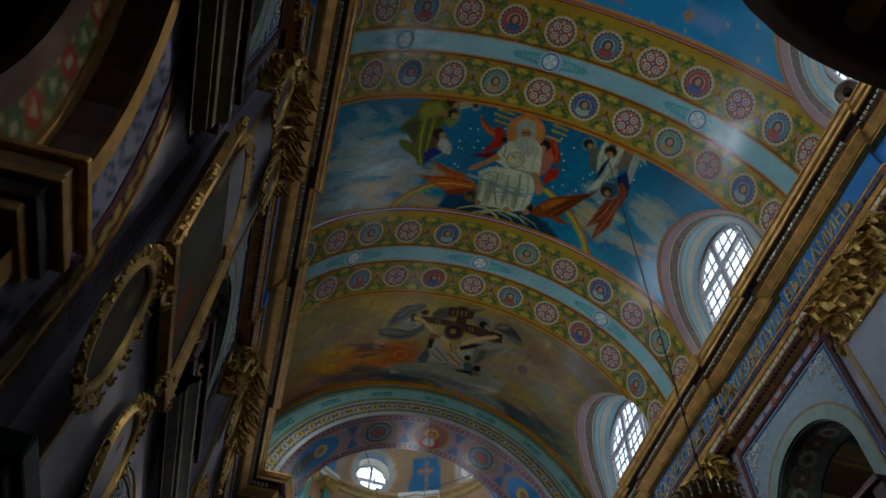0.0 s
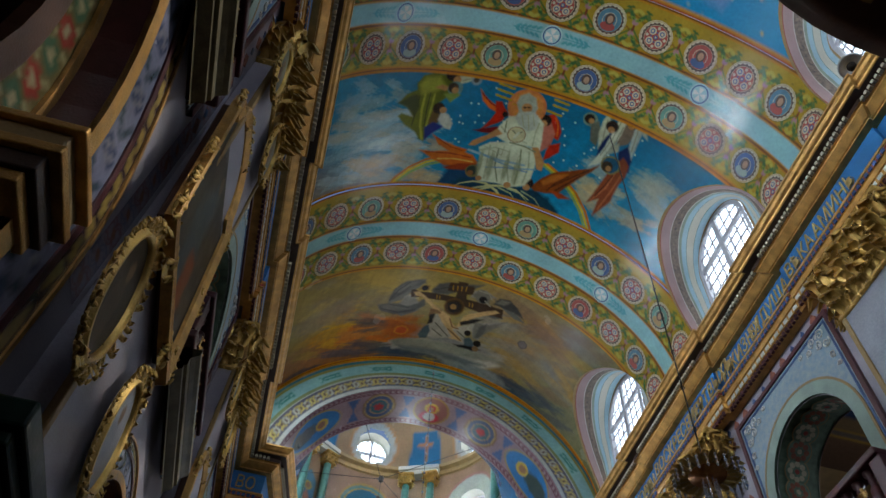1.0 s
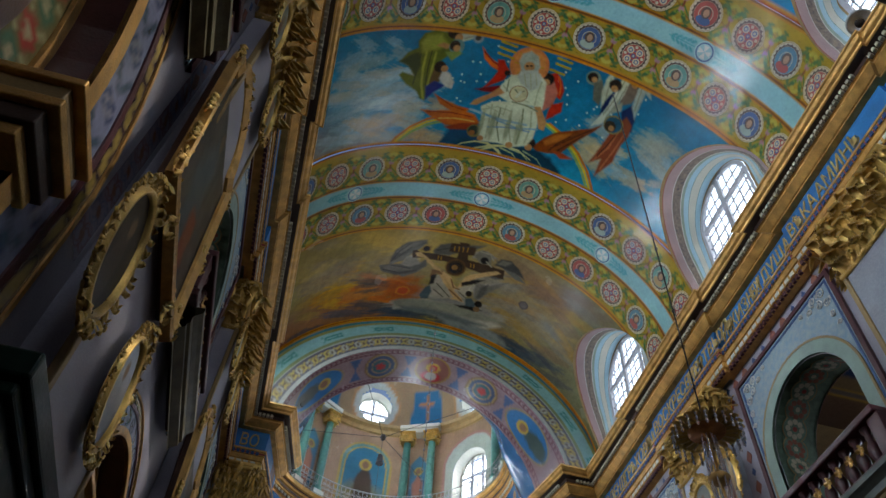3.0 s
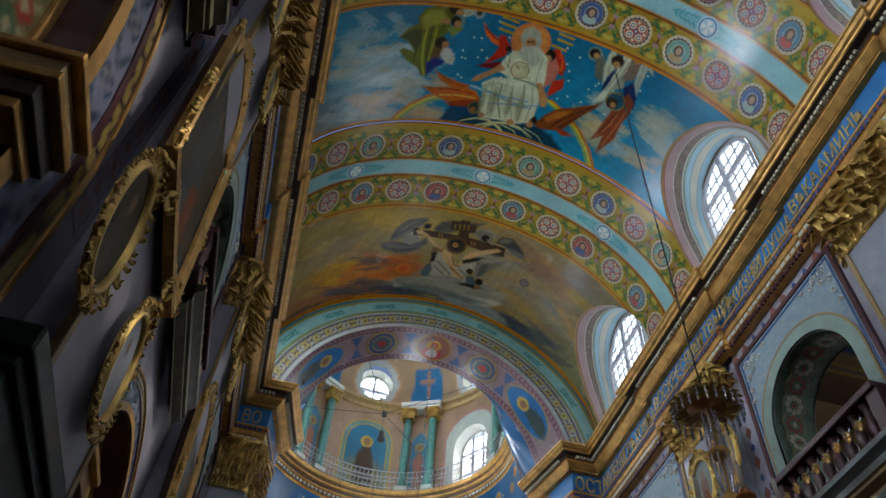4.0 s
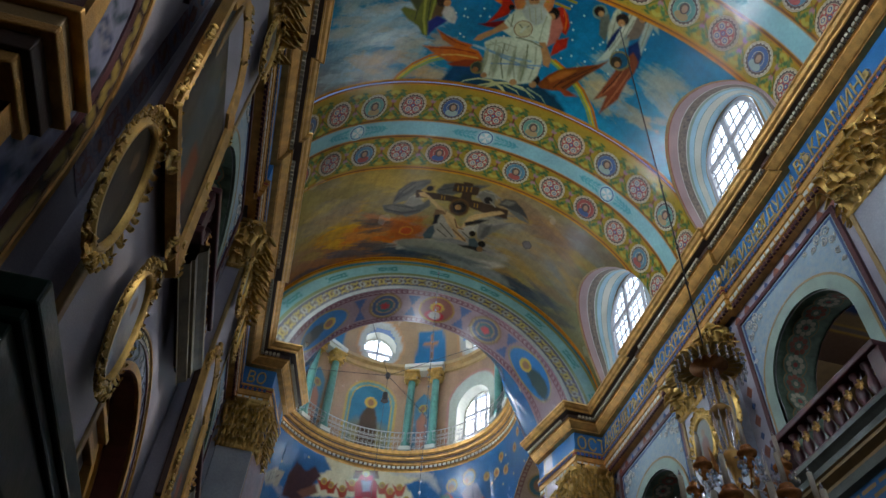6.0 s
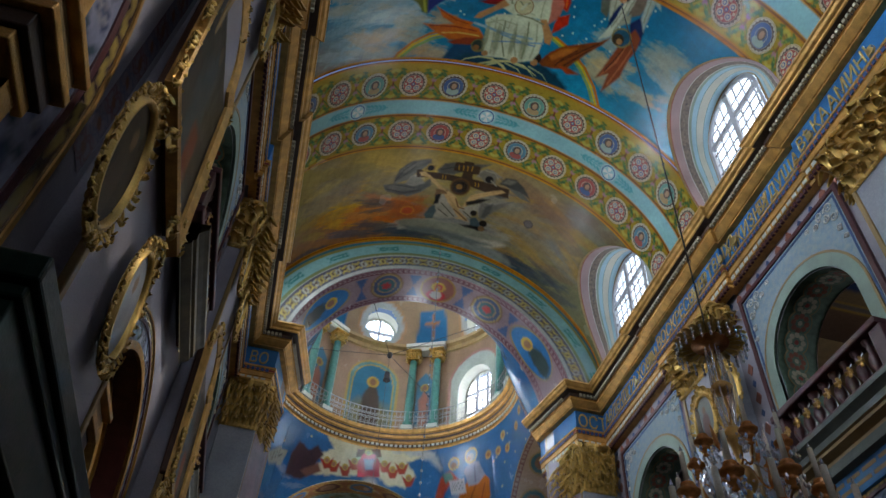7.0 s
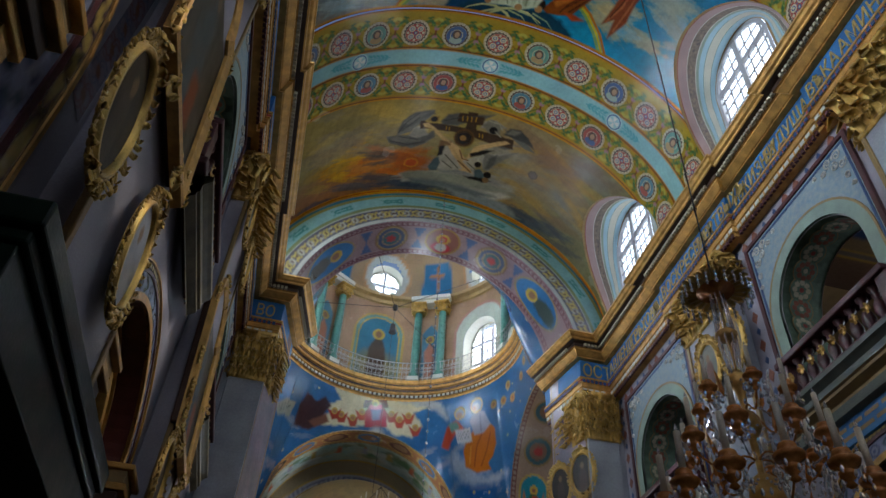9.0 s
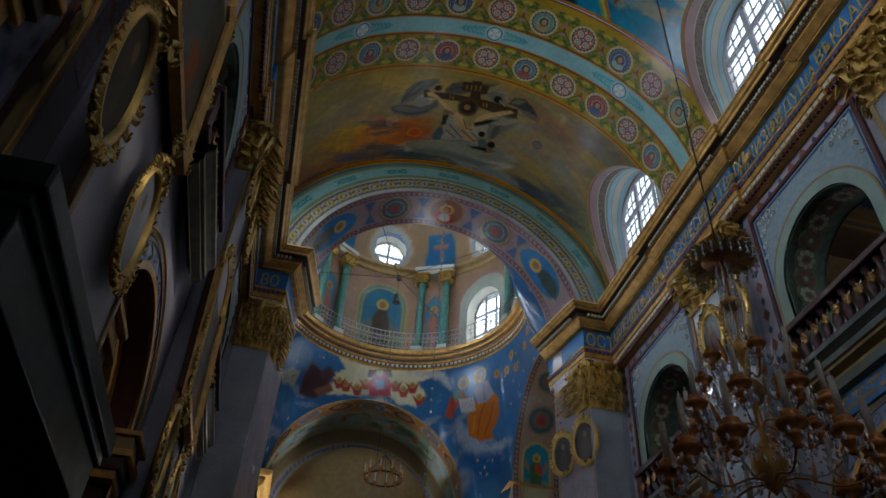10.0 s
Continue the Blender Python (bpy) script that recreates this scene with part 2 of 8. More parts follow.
    at.data.foreach_set("color", np.c_[colours, np.ones(len(colours))].astype(np.float32).ravel())
    return ob


def hole_faces(nu, nv, keep):
    """Quads of a grid whose four corners are not all cut away."""
    out = []
    for i in range(nu - 1):
        for j in range(nv - 1):
            if keep[i, j] or keep[i + 1, j] or keep[i, j + 1] or keep[i + 1, j + 1]:
                out.append((i * nv + j, (i + 1) * nv + j, (i + 1) * nv + j + 1, i * nv + j + 1))
    return out

# ---------------------------------------------------------------- vault
LUN_R, LUN_Z = 1.95, 17.1       # window lunettes in the vault
LOW_R, LOW_Z = 1.6, 16.2        # the lower lunettes on the north side
WIN_R, WIN_Z = 1.12, 18.25


def vault_x(z):
    return VR * math.sqrt(max(0.0, 1 - ((z - VZ) / (VR * VK)) ** 2))


def vault_patch(name, y0, y1, step, paint, base, drop=0.0, parent=None, label=""):
    """A stretch of the barrel vault, cut by the lunettes, with its painting."""
    ny, nb = max(2, int((y1 - y0) / step) + 1), int(15.4 / step) + 1
    y, th = np.meshgrid(np.linspace(y0, y1, ny), np.linspace(-1.45, 1.45, nb), indexing="ij")
    x = (VR - drop) * np.sin(th)
    z = VZ + (VR * VK - drop) * np.cos(th)
    cv = Canvas(y, th * 5.3, base)
    paint(cv)
    cut = np.zeros(y.shape, bool)
    for yc in BAYS:
        rl, zl = np.where(x > 0, LUN_R, LOW_R), np.where(x > 0, LUN_Z, LOW_Z)
        dy, dz = y - yc, z - zl
        d = np.hypot(dy, dz)
        ins = np.where(dz > 0, d < rl, np.abs(dy) < rl)
        cut |= ins
        up, low = ins & (dz > 0), ins & (dz <= 0)
        k = rl / np.maximum(d, 1e-6)
        ny_, nz_ = yc + dy * k, zl + dz * k
        x = np.where(up, np.sign(x) * (VR - drop) * np.sqrt(np.clip(1 - ((nz_ - VZ) / (VR * VK - drop)) ** 2, 0, 1)), x)
        y, z = np.where(up, ny_, y), np.where(up, nz_, z)
        y = np.where(low, yc + np.sign(dy) * rl, y)
    verts = np.c_[(x + AX).ravel(), y.ravel(), z.ravel()]
    return painted(name, verts, hole_faces(*y.shape, ~cut), cv.c.reshape(-1, 3), FRESCO, parent, label)


def deepen(c, value, saturation):
    """Richer, darker pigments."""
    m = c.mean(axis=-1, keepdims=True)
    return value * (m + saturation * (c - m))


def stars(cv, n, a0, a1, b0, b1, col, r=0.03):
    for _ in range(n):
        cv.blob(rng.uniform(a0, a1), rng.uniform(b0, b1), r, r, 0, col, 0.6, 0)


def clouds(cv, n, a0, a1, b0, b1, cols, size=(0.5, 0.18), k=0.6):
    for _ in range(n):
        s = rng.uniform(0.6, 1.4)
        cv.blob(rng.uniform(a0, a1), rng.uniform(b0, b1), size[1] * s, size[0] * s, rng.uniform(-25, 25), cols[rng.integers(len(cols))], 0.55, 0.42, k=k)


def edge_lines(cv, y0, y1):
    for e, w, c in ((0.0, 0.10, (0.50, 0.24, 0.05)), (0.0, 0.04, (0.30, 0.05, 0.03))):
        cv.lay(np.clip((w - (cv.a - y0 - e)) / 0.02, 0, 1), c)
        cv.lay(np.clip((w - (y1 - e - cv.a)) / 0.02, 0, 1), c)


def paint_throne(cv):
    """Sky with a seated figure in white, winged figures and clouds."""
    t = (cv.a - 7.1) / 3.6
    cv.lay(np.clip(t * 0.9 + 0.25 * fbm(cv.a * 0.9, cv.b * 0.5, 2), 0, 1), (0.07, 0.27, 0.40))
    cv.lay(np.clip(0.9 - np.hypot((cv.a - 8.3) / 2.0, cv.b / 3.0) + 0.2 * fbm(cv.a, cv.b, 4), 0, 1) * 0.85, (0.012, 0.13, 0.21))
    cv.lay(np.clip((np.abs(cv.b) - 4.4) / 1.6 + 0.25 * fbm(cv.a, cv.b, 9), 0, 1) * 0.8, (0.10, 0.30, 0.46))
    cv.lay(np.clip((-cv.b - 2.6) / 1.5, 0, 1) * np.clip((cv.a - 9.0) / 1.5 + 0.3 * fbm(cv.a, cv.b * 0.6, 11), 0, 1) * 0.7, (0.42, 0.26, 0.16))
    clouds(cv, 40, 8.3, 10.4, -5.4, -2.6, [(0.58, 0.64, 0.66), (0.40, 0.52, 0.58), (0.52, 0.46, 0.38)], (0.65, 0.13), k=0.55)
    clouds(cv, 14, 7.5, 9.8, -5.3, -2.6, [(0.45, 0.54, 0.58), (0.26, 0.40, 0.48), (0.42, 0.44, 0.40)], k=0.5)
    clouds(cv, 12, 9.4, 10.6, -4.4, -1.6, [(0.55, 0.36, 0.20), (0.50, 0.42, 0.30)], k=0.5)
    clouds(cv, 22, 8.2, 9.9, 2.2, 4.6, [(0.55, 0.42, 0.24), (0.42, 0.42, 0.36), (0.30, 0.42, 0.48)])
    stars(cv, 60, 7.4, 9.4, -1.9, 3.2, (0.55, 0.62, 0.55), 0.028)
    # rainbow, both arms
    cv.line([(9.67, -1.74), (9.85, -2.27), (10.12, -2.71), (10.46, -3.06), (10.83, -3.29)], 0.05, (0.5, 0.2, 0.06), 0.6)
    cv.line([(9.21, 1.08), (9.43, 1.62), (9.73, 2.10), (10.13, 2.54), (10.66, 2.93)], 0.05, (0.5, 0.2, 0.06), 0.6)
    cv.line([(9.76, -1.72), (9.94, -2.25), (10.21, -2.69), (10.56, -3.04), (10.92, -3.27)], 0.05, (0.62, 0.46, 0.1), 0.6)
    cv.line([(9.24, 1.00), (9.46, 1.54), (9.77, 2.03), (10.17, 2.46), (10.70, 2.86)], 0.05, (0.62, 0.46, 0.1), 0.6)
    cv.line([(9.85, -1.69), (10.03, -2.23), (10.30, -2.67), (10.65, -3.02), (11.02, -3.25)], 0.05, (0.26, 0.36, 0.16), 0.6)
    cv.line([(9.26, 0.93), (9.49, 1.47), (9.80, 1.96), (10.21, 2.39), (10.75, 2.79)], 0.05, (0.26, 0.36, 0.16), 0.6)
    # dark mountain with a fan of palm rays
    cv.poly([(10.85, -1.85), (10.40, -1.63), (10.22, -1.18), (10.29, -0.58), (10.17, 0.21), (10.12, 0.94), (10.22, 1.39), (10.46, 1.82), (10.81, 1.86), (10.80, 0.99), (10.81, 0.07), (10.87, -0.92), (10.88, -1.59)], (0.012, 0.06, 0.09), 0.12, 0.04)
    cv.poly([(9.90, -1.51), (9.69, -0.79), (10.32, -0.57), (10.33, -1.15), (10.80, -1.69), (10.33, -1.65)], (0.015, 0.07, 0.13), 0.12, 0.04)
    cv.line([(10.76, 0.22), (10.50, -0.03), (10.35, -0.37), (10.36, -0.73), (10.51, -1.10), (10.68, -1.30)], 0.06, (0.6, 0.55, 0.32), 0.6, taper=True)
    cv.line([(10.44, -0.34), (10.58, -0.67), (10.75, -0.92), (10.91, -1.11)], 0.05, (0.52, 0.5, 0.3), 0.6, taper=True)
    cv.line([(10.45, -0.24), (10.60, -0.50), (10.80, -0.67)], 0.05, (0.52, 0.5, 0.3), 0.6, taper=True)
    cv.line([(10.42, -0.35), (10.31, 0.08), (10.31, 0.50), (10.51, 0.95)], 0.06, (0.6, 0.55, 0.32), 0.6, taper=True)
    cv.line([(10.33, 0.26), (10.38, 0.64), (10.58, 0.92)], 0.045, (0.4, 0.42, 0.26), 0.6, taper=True)
    cv.line([(10.39, 0.02), (10.47, 0.38), (10.65, 0.60)], 0.04, (0.4, 0.42, 0.26), 0.6, taper=True)
    cv.line([(10.29, 0.66), (10.40, 1.08), (10.61, 1.32)], 0.04, (0.3, 0.34, 0.24), 0.6, taper=True)
    # green-robed winged shapes
    cv.poly([(7.27, -2.54), (7.03, -2.56), (6.89, -2.43), (7.03, -2.28), (7.34, -2.26)], (0.22, 0.24, 0.24), 0.06, 0.012)
    cv.poly([(7.07, -2.10), (6.95, -1.54), (6.93, -0.79), (7.13, -1.15), (7.34, -1.58), (7.49, -1.89)], (0.52, 0.5, 0.4), 0.05, 0.012)
    cv.line([(7.28, -1.99), (7.10, -1.50), (6.97, -0.93)], 0.03, (0.33, 0.32, 0.25), 0.6)
    cv.line([(7.39, -1.85), (7.20, -1.47), (7.10, -1.16)], 0.03, (0.33, 0.32, 0.25), 0.6)
    cv.blob(7.31, -1.49, 0.139, 0.139, 0, (0.3, 0.32, 0.34), 0.5, 0.04)
    cv.blob(7.31, -1.50, 0.077, 0.077, 0, (0.08, 0.07, 0.06), 0.4, 0.04)
    cv.poly([(7.56, -3.10), (7.33, -2.98), (7.22, -2.64), (7.28, -2.30), (7.51, -2.04), (7.74, -2.07), (7.95, -2.20), (8.13, -2.39), (8.47, -2.42), (8.95, -2.45), (9.28, -2.50), (9.22, -2.65), (9.00, -2.82), (8.80, -3.16), (8.52, -3.45), (8.43, -3.36), (8.53, -2.98), (8.26, -3.23), (8.13, -3.53), (7.88, -3.33), (7.75, -3.06)], (0.13, 0.14, 0.03), 0.06, 0.012)
    cv.poly([(8.13, -3.53), (7.94, -3.21), (7.87, -3.00), (8.24, -2.85), (8.53, -2.94), (8.26, -3.23)], (0.05, 0.06, 0.02), 0.08, 0.012)
    cv.poly([(7.60, -3.02), (7.39, -2.86), (7.33, -2.50), (7.60, -2.26), (7.78, -2.53), (7.87, -2.90)], (0.32, 0.32, 0.1), 0.12, 0.012)
    cv.line([(7.86, -2.79), (8.32, -2.78), (8.82, -2.70), (9.20, -2.56)], 0.05, (0.32, 0.32, 0.1), 0.6)
    cv.line([(7.85, -2.52), (8.31, -2.52), (8.81, -2.52)], 0.04, (0.32, 0.32, 0.1), 0.6)
    cv.line([(7.92, -2.94), (8.33, -2.95), (8.80, -2.96)], 0.03, (0.05, 0.06, 0.02), 0.6)
    cv.line([(7.82, -2.65), (8.31, -2.64), (8.82, -2.59)], 0.025, (0.05, 0.06, 0.02), 0.6)
    cv.poly([(7.66, -2.57), (7.55, -2.39), (7.61, -2.13), (7.73, -2.26)], (0.44, 0.25, 0.14), 0.05, 0.012)
    cv.blob(7.24, -2.16, 0.187, 0.187, 0, (0.04, 0.025, 0.018), 0.25, 0.04)
    cv.blob(7.38, -2.01, 0.109, 0.109, 0, (0.44, 0.25, 0.14), 0.25, 0.04)
    cv.blob(7.63, -2.00, 0.206, 0.206, 0, (0.16, 0.24, 0.24), 0.12, 0.04)
    cv.poly([(7.82, -2.27), (7.72, -1.92), (7.80, -1.80), (8.06, -2.04)], (0.22, 0.25, 0.09), 0.06, 0.012)
    cv.blob(7.61, -2.06, 0.142, 0.142, 0, (0.04, 0.025, 0.018), 0.25, 0.04)
    cv.blob(7.68, -1.99, 0.095, 0.095, 0, (0.44, 0.25, 0.14), 0.25, 0.04)
    cv.poly([(8.30, -2.46), (8.78, -2.50), (8.71, -2.24), (8.44, -2.07)], (0.13, 0.08, 0.04), 0.06, 0.012)
    cv.poly([(8.31, -2.20), (8.42, -1.97), (8.64, -1.80), (8.85, -1.83), (8.81, -2.05), (8.59, -2.25)], (0.5, 0.47, 0.42), 0.06, 0.012)
    cv.poly([(8.85, -2.58), (8.67, -2.36), (8.78, -2.04), (9.04, -2.31), (9.26, -2.47)], (0.03, 0.04, 0.17), 0.06, 0.012)
    cv.blob(8.24, -2.31, 0.164, 0.164, 0, (0.04, 0.025, 0.018), 0.25, 0.04)
    cv.blob(8.29, -2.17, 0.098, 0.098, 0, (0.44, 0.25, 0.14), 0.25, 0.04)
    # red-winged shapes beside the throne
    cv.poly([(7.52, -1.32), (7.77, -1.06), (7.88, -0.81), (7.98, -0.50), (8.14, -0.35), (8.14, -0.60), (8.04, -0.91), (7.86, -1.17)], (0.58, 0.17, 0.08), 0.05, 0.012)
    cv.line([(7.64, -1.24), (7.88, -0.93), (8.00, -0.61)], 0.022, (0.2, 0.02, 0.015), 0.6)
    cv.poly([(7.78, -0.82), (7.76, -0.66), (8.05, -0.44), (8.32, -0.49), (8.46, -0.66), (8.64, -0.90), (8.76, -1.02), (8.36, -0.82), (8.12, -0.73)], (0.42, 0.07, 0.03), 0.05, 0.012)
    cv.poly([(8.76, -1.20), (8.60, -0.78), (8.48, -0.44), (8.74, -0.55), (8.78, -0.89)], (0.2, 0.02, 0.015), 0.05, 0.012)
    cv.blob(8.11, -0.47, 0.079, 0.079, 0, (0.04, 0.025, 0.018), 0.25, 0.04)
    cv.poly([(7.87, 0.43), (7.80, 0.63), (7.71, 0.78), (7.89, 0.97), (8.15, 1.11), (8.43, 1.11), (8.38, 0.95), (8.00, 0.79)], (0.42, 0.07, 0.03), 0.05, 0.012)
    cv.line([(7.81, 0.85), (8.02, 0.98), (8.31, 1.04)], 0.03, (0.58, 0.17, 0.08), 0.6)
    cv.poly([(8.11, 0.54), (7.99, 0.78), (8.28, 0.98), (8.67, 0.96), (8.93, 0.75)], (0.46, 0.2, 0.16), 0.05, 0.012)
    cv.poly([(8.64, 0.93), (8.46, 1.20), (8.74, 1.24), (8.99, 1.07), (9.14, 0.92), (8.83, 0.91)], (0.42, 0.07, 0.03), 0.05, 0.012)
    cv.blob(7.97, 0.60, 0.172, 0.172, 0, (0.04, 0.025, 0.018), 0.25, 0.04)
    cv.blob(8.07, 0.59, 0.094, 0.094, 0, (0.44, 0.25, 0.14), 0.25, 0.04)
    # fiery wings below
    cv.poly([(9.04, -2.27), (9.22, -1.92), (9.33, -1.50), (9.39, -1.16), (9.54, -1.25), (9.50, -1.70), (9.35, -2.02)], (0.44, 0.15, 0.06), 0.05, 0.012)
    cv.poly([(9.55, -2.55), (9.56, -2.10), (9.49, -1.62), (9.49, -1.17), (9.54, -0.96), (9.76, -0.77), (9.90, -0.89), (9.95, -1.25), (9.99, -1.69), (9.83, -2.06)], (0.44, 0.15, 0.06), 0.06, 0.012)
    cv.poly([(10.04, -1.72), (9.86, -1.28), (9.78, -0.79), (10.04, -1.02), (10.11, -1.54)], (0.24, 0.06, 0.03), 0.06, 0.012)
    cv.line([(9.61, -2.33), (9.58, -1.60), (9.62, -1.02)], 0.025, (0.24, 0.06, 0.03), 0.6)
    cv.line([(9.80, -1.95), (9.74, -1.47), (9.75, -0.93)], 0.03, (0.56, 0.36, 0.16), 0.6)
    cv.line([(9.13, -2.13), (9.38, -1.65), (9.45, -1.28)], 0.02, (0.24, 0.06, 0.03), 0.6)
    cv.blob(10.04, -0.85, 0.207, 0.207, 0, (0.2, 0.16, 0.08), 0.1, 0.04)
    cv.blob(10.02, -0.87, 0.155, 0.155, 0, (0.05, 0.06, 0.05), 0.25, 0.04)
    cv.blob(10.11, -0.90, 0.086, 0.086, 0, (0.26, 0.13, 0.07), 0.25, 0.04)
    # brown winged creature
    cv.poly([(10.07, 0.84), (9.66, 1.07), (9.36, 1.34), (9.15, 1.72), (8.87, 2.16), (8.62, 2.41), (8.93, 2.27), (9.24, 2.05), (9.59, 1.84), (10.00, 1.62), (10.10, 1.32), (10.16, 1.00)], (0.2, 0.07, 0.03), 0.05, 0.012)
    cv.poly([(9.78, 1.07), (9.42, 1.37), (9.26, 1.72), (9.59, 1.51), (9.88, 1.19)], (0.36, 0.15, 0.07), 0.08, 0.012)
    cv.line([(9.89, 1.36), (9.46, 1.71), (8.92, 2.18)], 0.022, (0.08, 0.03, 0.02), 0.6)
    cv.line([(9.90, 1.54), (9.54, 1.79), (9.19, 2.03)], 0.022, (0.08, 0.03, 0.02), 0.6)
    cv.line([(10.00, 1.32), (9.69, 1.46), (9.33, 1.75)], 0.02, (0.08, 0.03, 0.02), 0.6)
    cv.poly([(9.97, 1.39), (9.92, 1.71), (9.97, 2.02), (10.12, 1.70)], (0.34, 0.09, 0.05), 0.06, 0.012)
    cv.blob(9.97, 0.74, 0.170, 0.170, 0, (0.04, 0.025, 0.018), 0.25, 0.04)
    cv.blob(10.12, 0.75, 0.102, 0.102, 0, (0.44, 0.25, 0.14), 0.25, 0.04)
    # white-winged shapes
    cv.blob(7.51, 1.70, 0.198, 0.198, 0, (0.2, 0.25, 0.22), 0.1, 0.04)
    cv.poly([(7.62, 1.75), (7.46, 1.92), (7.75, 2.11), (8.18, 2.10), (8.08, 1.90)], (0.16, 0.15, 0.12), 0.06, 0.012)
    cv.blob(7.50, 1.68, 0.137, 0.137, 0, (0.04, 0.025, 0.018), 0.25, 0.04)
    cv.blob(7.54, 1.74, 0.076, 0.076, 0, (0.44, 0.25, 0.14), 0.25, 0.04)
    cv.blob(7.09, 2.19, 0.194, 0.194, 0, (0.22, 0.22, 0.16), 0.1, 0.04)
    cv.blob(7.11, 2.19, 0.120, 0.120, 0, (0.09, 0.06, 0.04), 0.25, 0.04)
    cv.poly([(7.18, 2.09), (7.38, 2.25), (7.79, 2.32), (8.23, 2.37), (8.22, 2.17), (7.75, 2.04), (7.42, 2.02)], (0.52, 0.5, 0.4), 0.06, 0.012)
    cv.line([(7.34, 2.12), (7.77, 2.18), (8.14, 2.25)], 0.025, (0.33, 0.32, 0.25), 0.6)
    cv.poly([(7.26, 2.37), (7.11, 2.75), (7.41, 2.96), (7.73, 2.87), (7.93, 2.61)], (0.2, 0.15, 0.12), 0.06, 0.012)
    cv.poly([(7.55, 2.40), (8.06, 2.34), (8.48, 2.22), (8.14, 2.18), (7.74, 2.28)], (0.02, 0.035, 0.1), 0.05, 0.012)
    cv.poly([(8.05, 2.71), (7.76, 2.92), (8.07, 3.14), (8.47, 3.20), (8.53, 2.95)], (0.02, 0.035, 0.1), 0.06, 0.012)
    cv.poly([(7.10, 2.42), (7.24, 2.62), (7.62, 2.60), (8.08, 2.52), (8.57, 2.39), (8.80, 2.12), (8.43, 2.24), (8.03, 2.34), (7.56, 2.37)], (0.6, 0.58, 0.48), 0.05, 0.012)
    cv.line([(7.20, 2.48), (7.73, 2.44), (8.36, 2.31)], 0.022, (0.33, 0.32, 0.25), 0.6)
    cv.line([(7.36, 2.58), (7.86, 2.53), (8.42, 2.40)], 0.022, (0.33, 0.32, 0.25), 0.6)
    cv.poly([(6.90, 2.87), (7.11, 3.16), (7.41, 3.31), (7.33, 3.11), (7.68, 3.10), (8.09, 3.12), (7.83, 2.93), (7.35, 2.88)], (0.46, 0.47, 0.42), 0.06, 0.012)
    cv.line([(7.07, 2.94), (7.46, 2.99), (7.87, 3.03)], 0.022, (0.33, 0.32, 0.25), 0.6)
    cv.poly([(7.98, 2.47), (7.81, 2.64), (8.05, 2.71), (8.24, 2.49)], (0.4, 0.38, 0.3), 0.06, 0.012)
    cv.blob(7.46, 2.30, 0.167, 0.167, 0, (0.04, 0.025, 0.018), 0.25, 0.04)
    cv.blob(7.56, 2.31, 0.091, 0.091, 0, (0.44, 0.25, 0.14), 0.25, 0.04)
    cv.blob(7.16, 2.78, 0.150, 0.150, 0, (0.04, 0.025, 0.018), 0.25, 0.04)
    cv.blob(7.24, 2.76, 0.090, 0.090, 0, (0.44, 0.25, 0.14), 0.25, 0.04)
    cv.blob(6.99, 2.86, 0.119, 0.119, 0, (0.07, 0.05, 0.03), 0.25, 0.04)
    # russet winged shape
    cv.poly([(8.13, 2.91), (8.29, 3.14), (8.63, 3.17), (8.98, 3.08), (9.51, 3.07), (9.83, 2.92), (10.16, 2.76), (9.58, 2.74), (9.85, 2.46), (9.21, 2.59), (8.80, 2.66), (8.45, 2.78)], (0.24, 0.08, 0.05), 0.06, 0.012)
    cv.line([(8.57, 2.88), (9.17, 2.80), (9.73, 2.55)], 0.035, (0.4, 0.16, 0.1), 0.6)
    cv.line([(8.59, 3.05), (9.17, 2.97), (9.88, 2.83)], 0.035, (0.4, 0.16, 0.1), 0.6)
    cv.line([(8.74, 2.84), (9.21, 2.72), (9.56, 2.61)], 0.02, (0.08, 0.03, 0.02), 0.6)
    cv.blob(8.50, 2.67, 0.271, 0.271, 0, (0.26, 0.22, 0.12), 0.08, 0.04)
    cv.blob(8.50, 2.67, 0.223, 0.223, 0, (0.05, 0.12, 0.18), 0.1, 0.04)
    cv.blob(8.58, 2.60, 0.160, 0.160, 0, (0.06, 0.045, 0.03), 0.25, 0.04)
    cv.blob(8.62, 2.65, 0.080, 0.080, 0, (0.44, 0.25, 0.14), 0.25, 0.04)
    # the seated figure in white
    cv.blob(7.75, 0.02, 0.514, 0.514, 0, (0.56, 0.24, 0.13), 0.06, 0)
    cv.blob(7.75, 0.02, 0.435, 0.435, 0, (0.6, 0.28, 0.14), 0.08, 0)
    cv.line([(7.75, 0.02), (7.71, 0.40)], 0.05, (0.52, 0.32, 0.09), 0.6, taper=True)
    cv.line([(7.75, 0.02), (8.02, 0.33)], 0.05, (0.52, 0.32, 0.09), 0.6, taper=True)
    cv.line([(7.75, 0.02), (8.17, 0.07)], 0.05, (0.52, 0.32, 0.09), 0.6, taper=True)
    cv.line([(7.75, 0.02), (8.06, -0.22)], 0.05, (0.52, 0.32, 0.09), 0.6, taper=True)
    cv.line([(7.75, 0.02), (7.77, -0.37)], 0.05, (0.52, 0.32, 0.09), 0.6, taper=True)
    cv.line([(7.75, 0.02), (7.47, -0.29)], 0.05, (0.52, 0.32, 0.09), 0.6, taper=True)
    cv.line([(7.75, 0.02), (7.34, -0.03)], 0.05, (0.52, 0.32, 0.09), 0.6, taper=True)
    cv.line([(7.75, 0.02), (7.43, 0.25)], 0.05, (0.52, 0.32, 0.09), 0.6, taper=True)
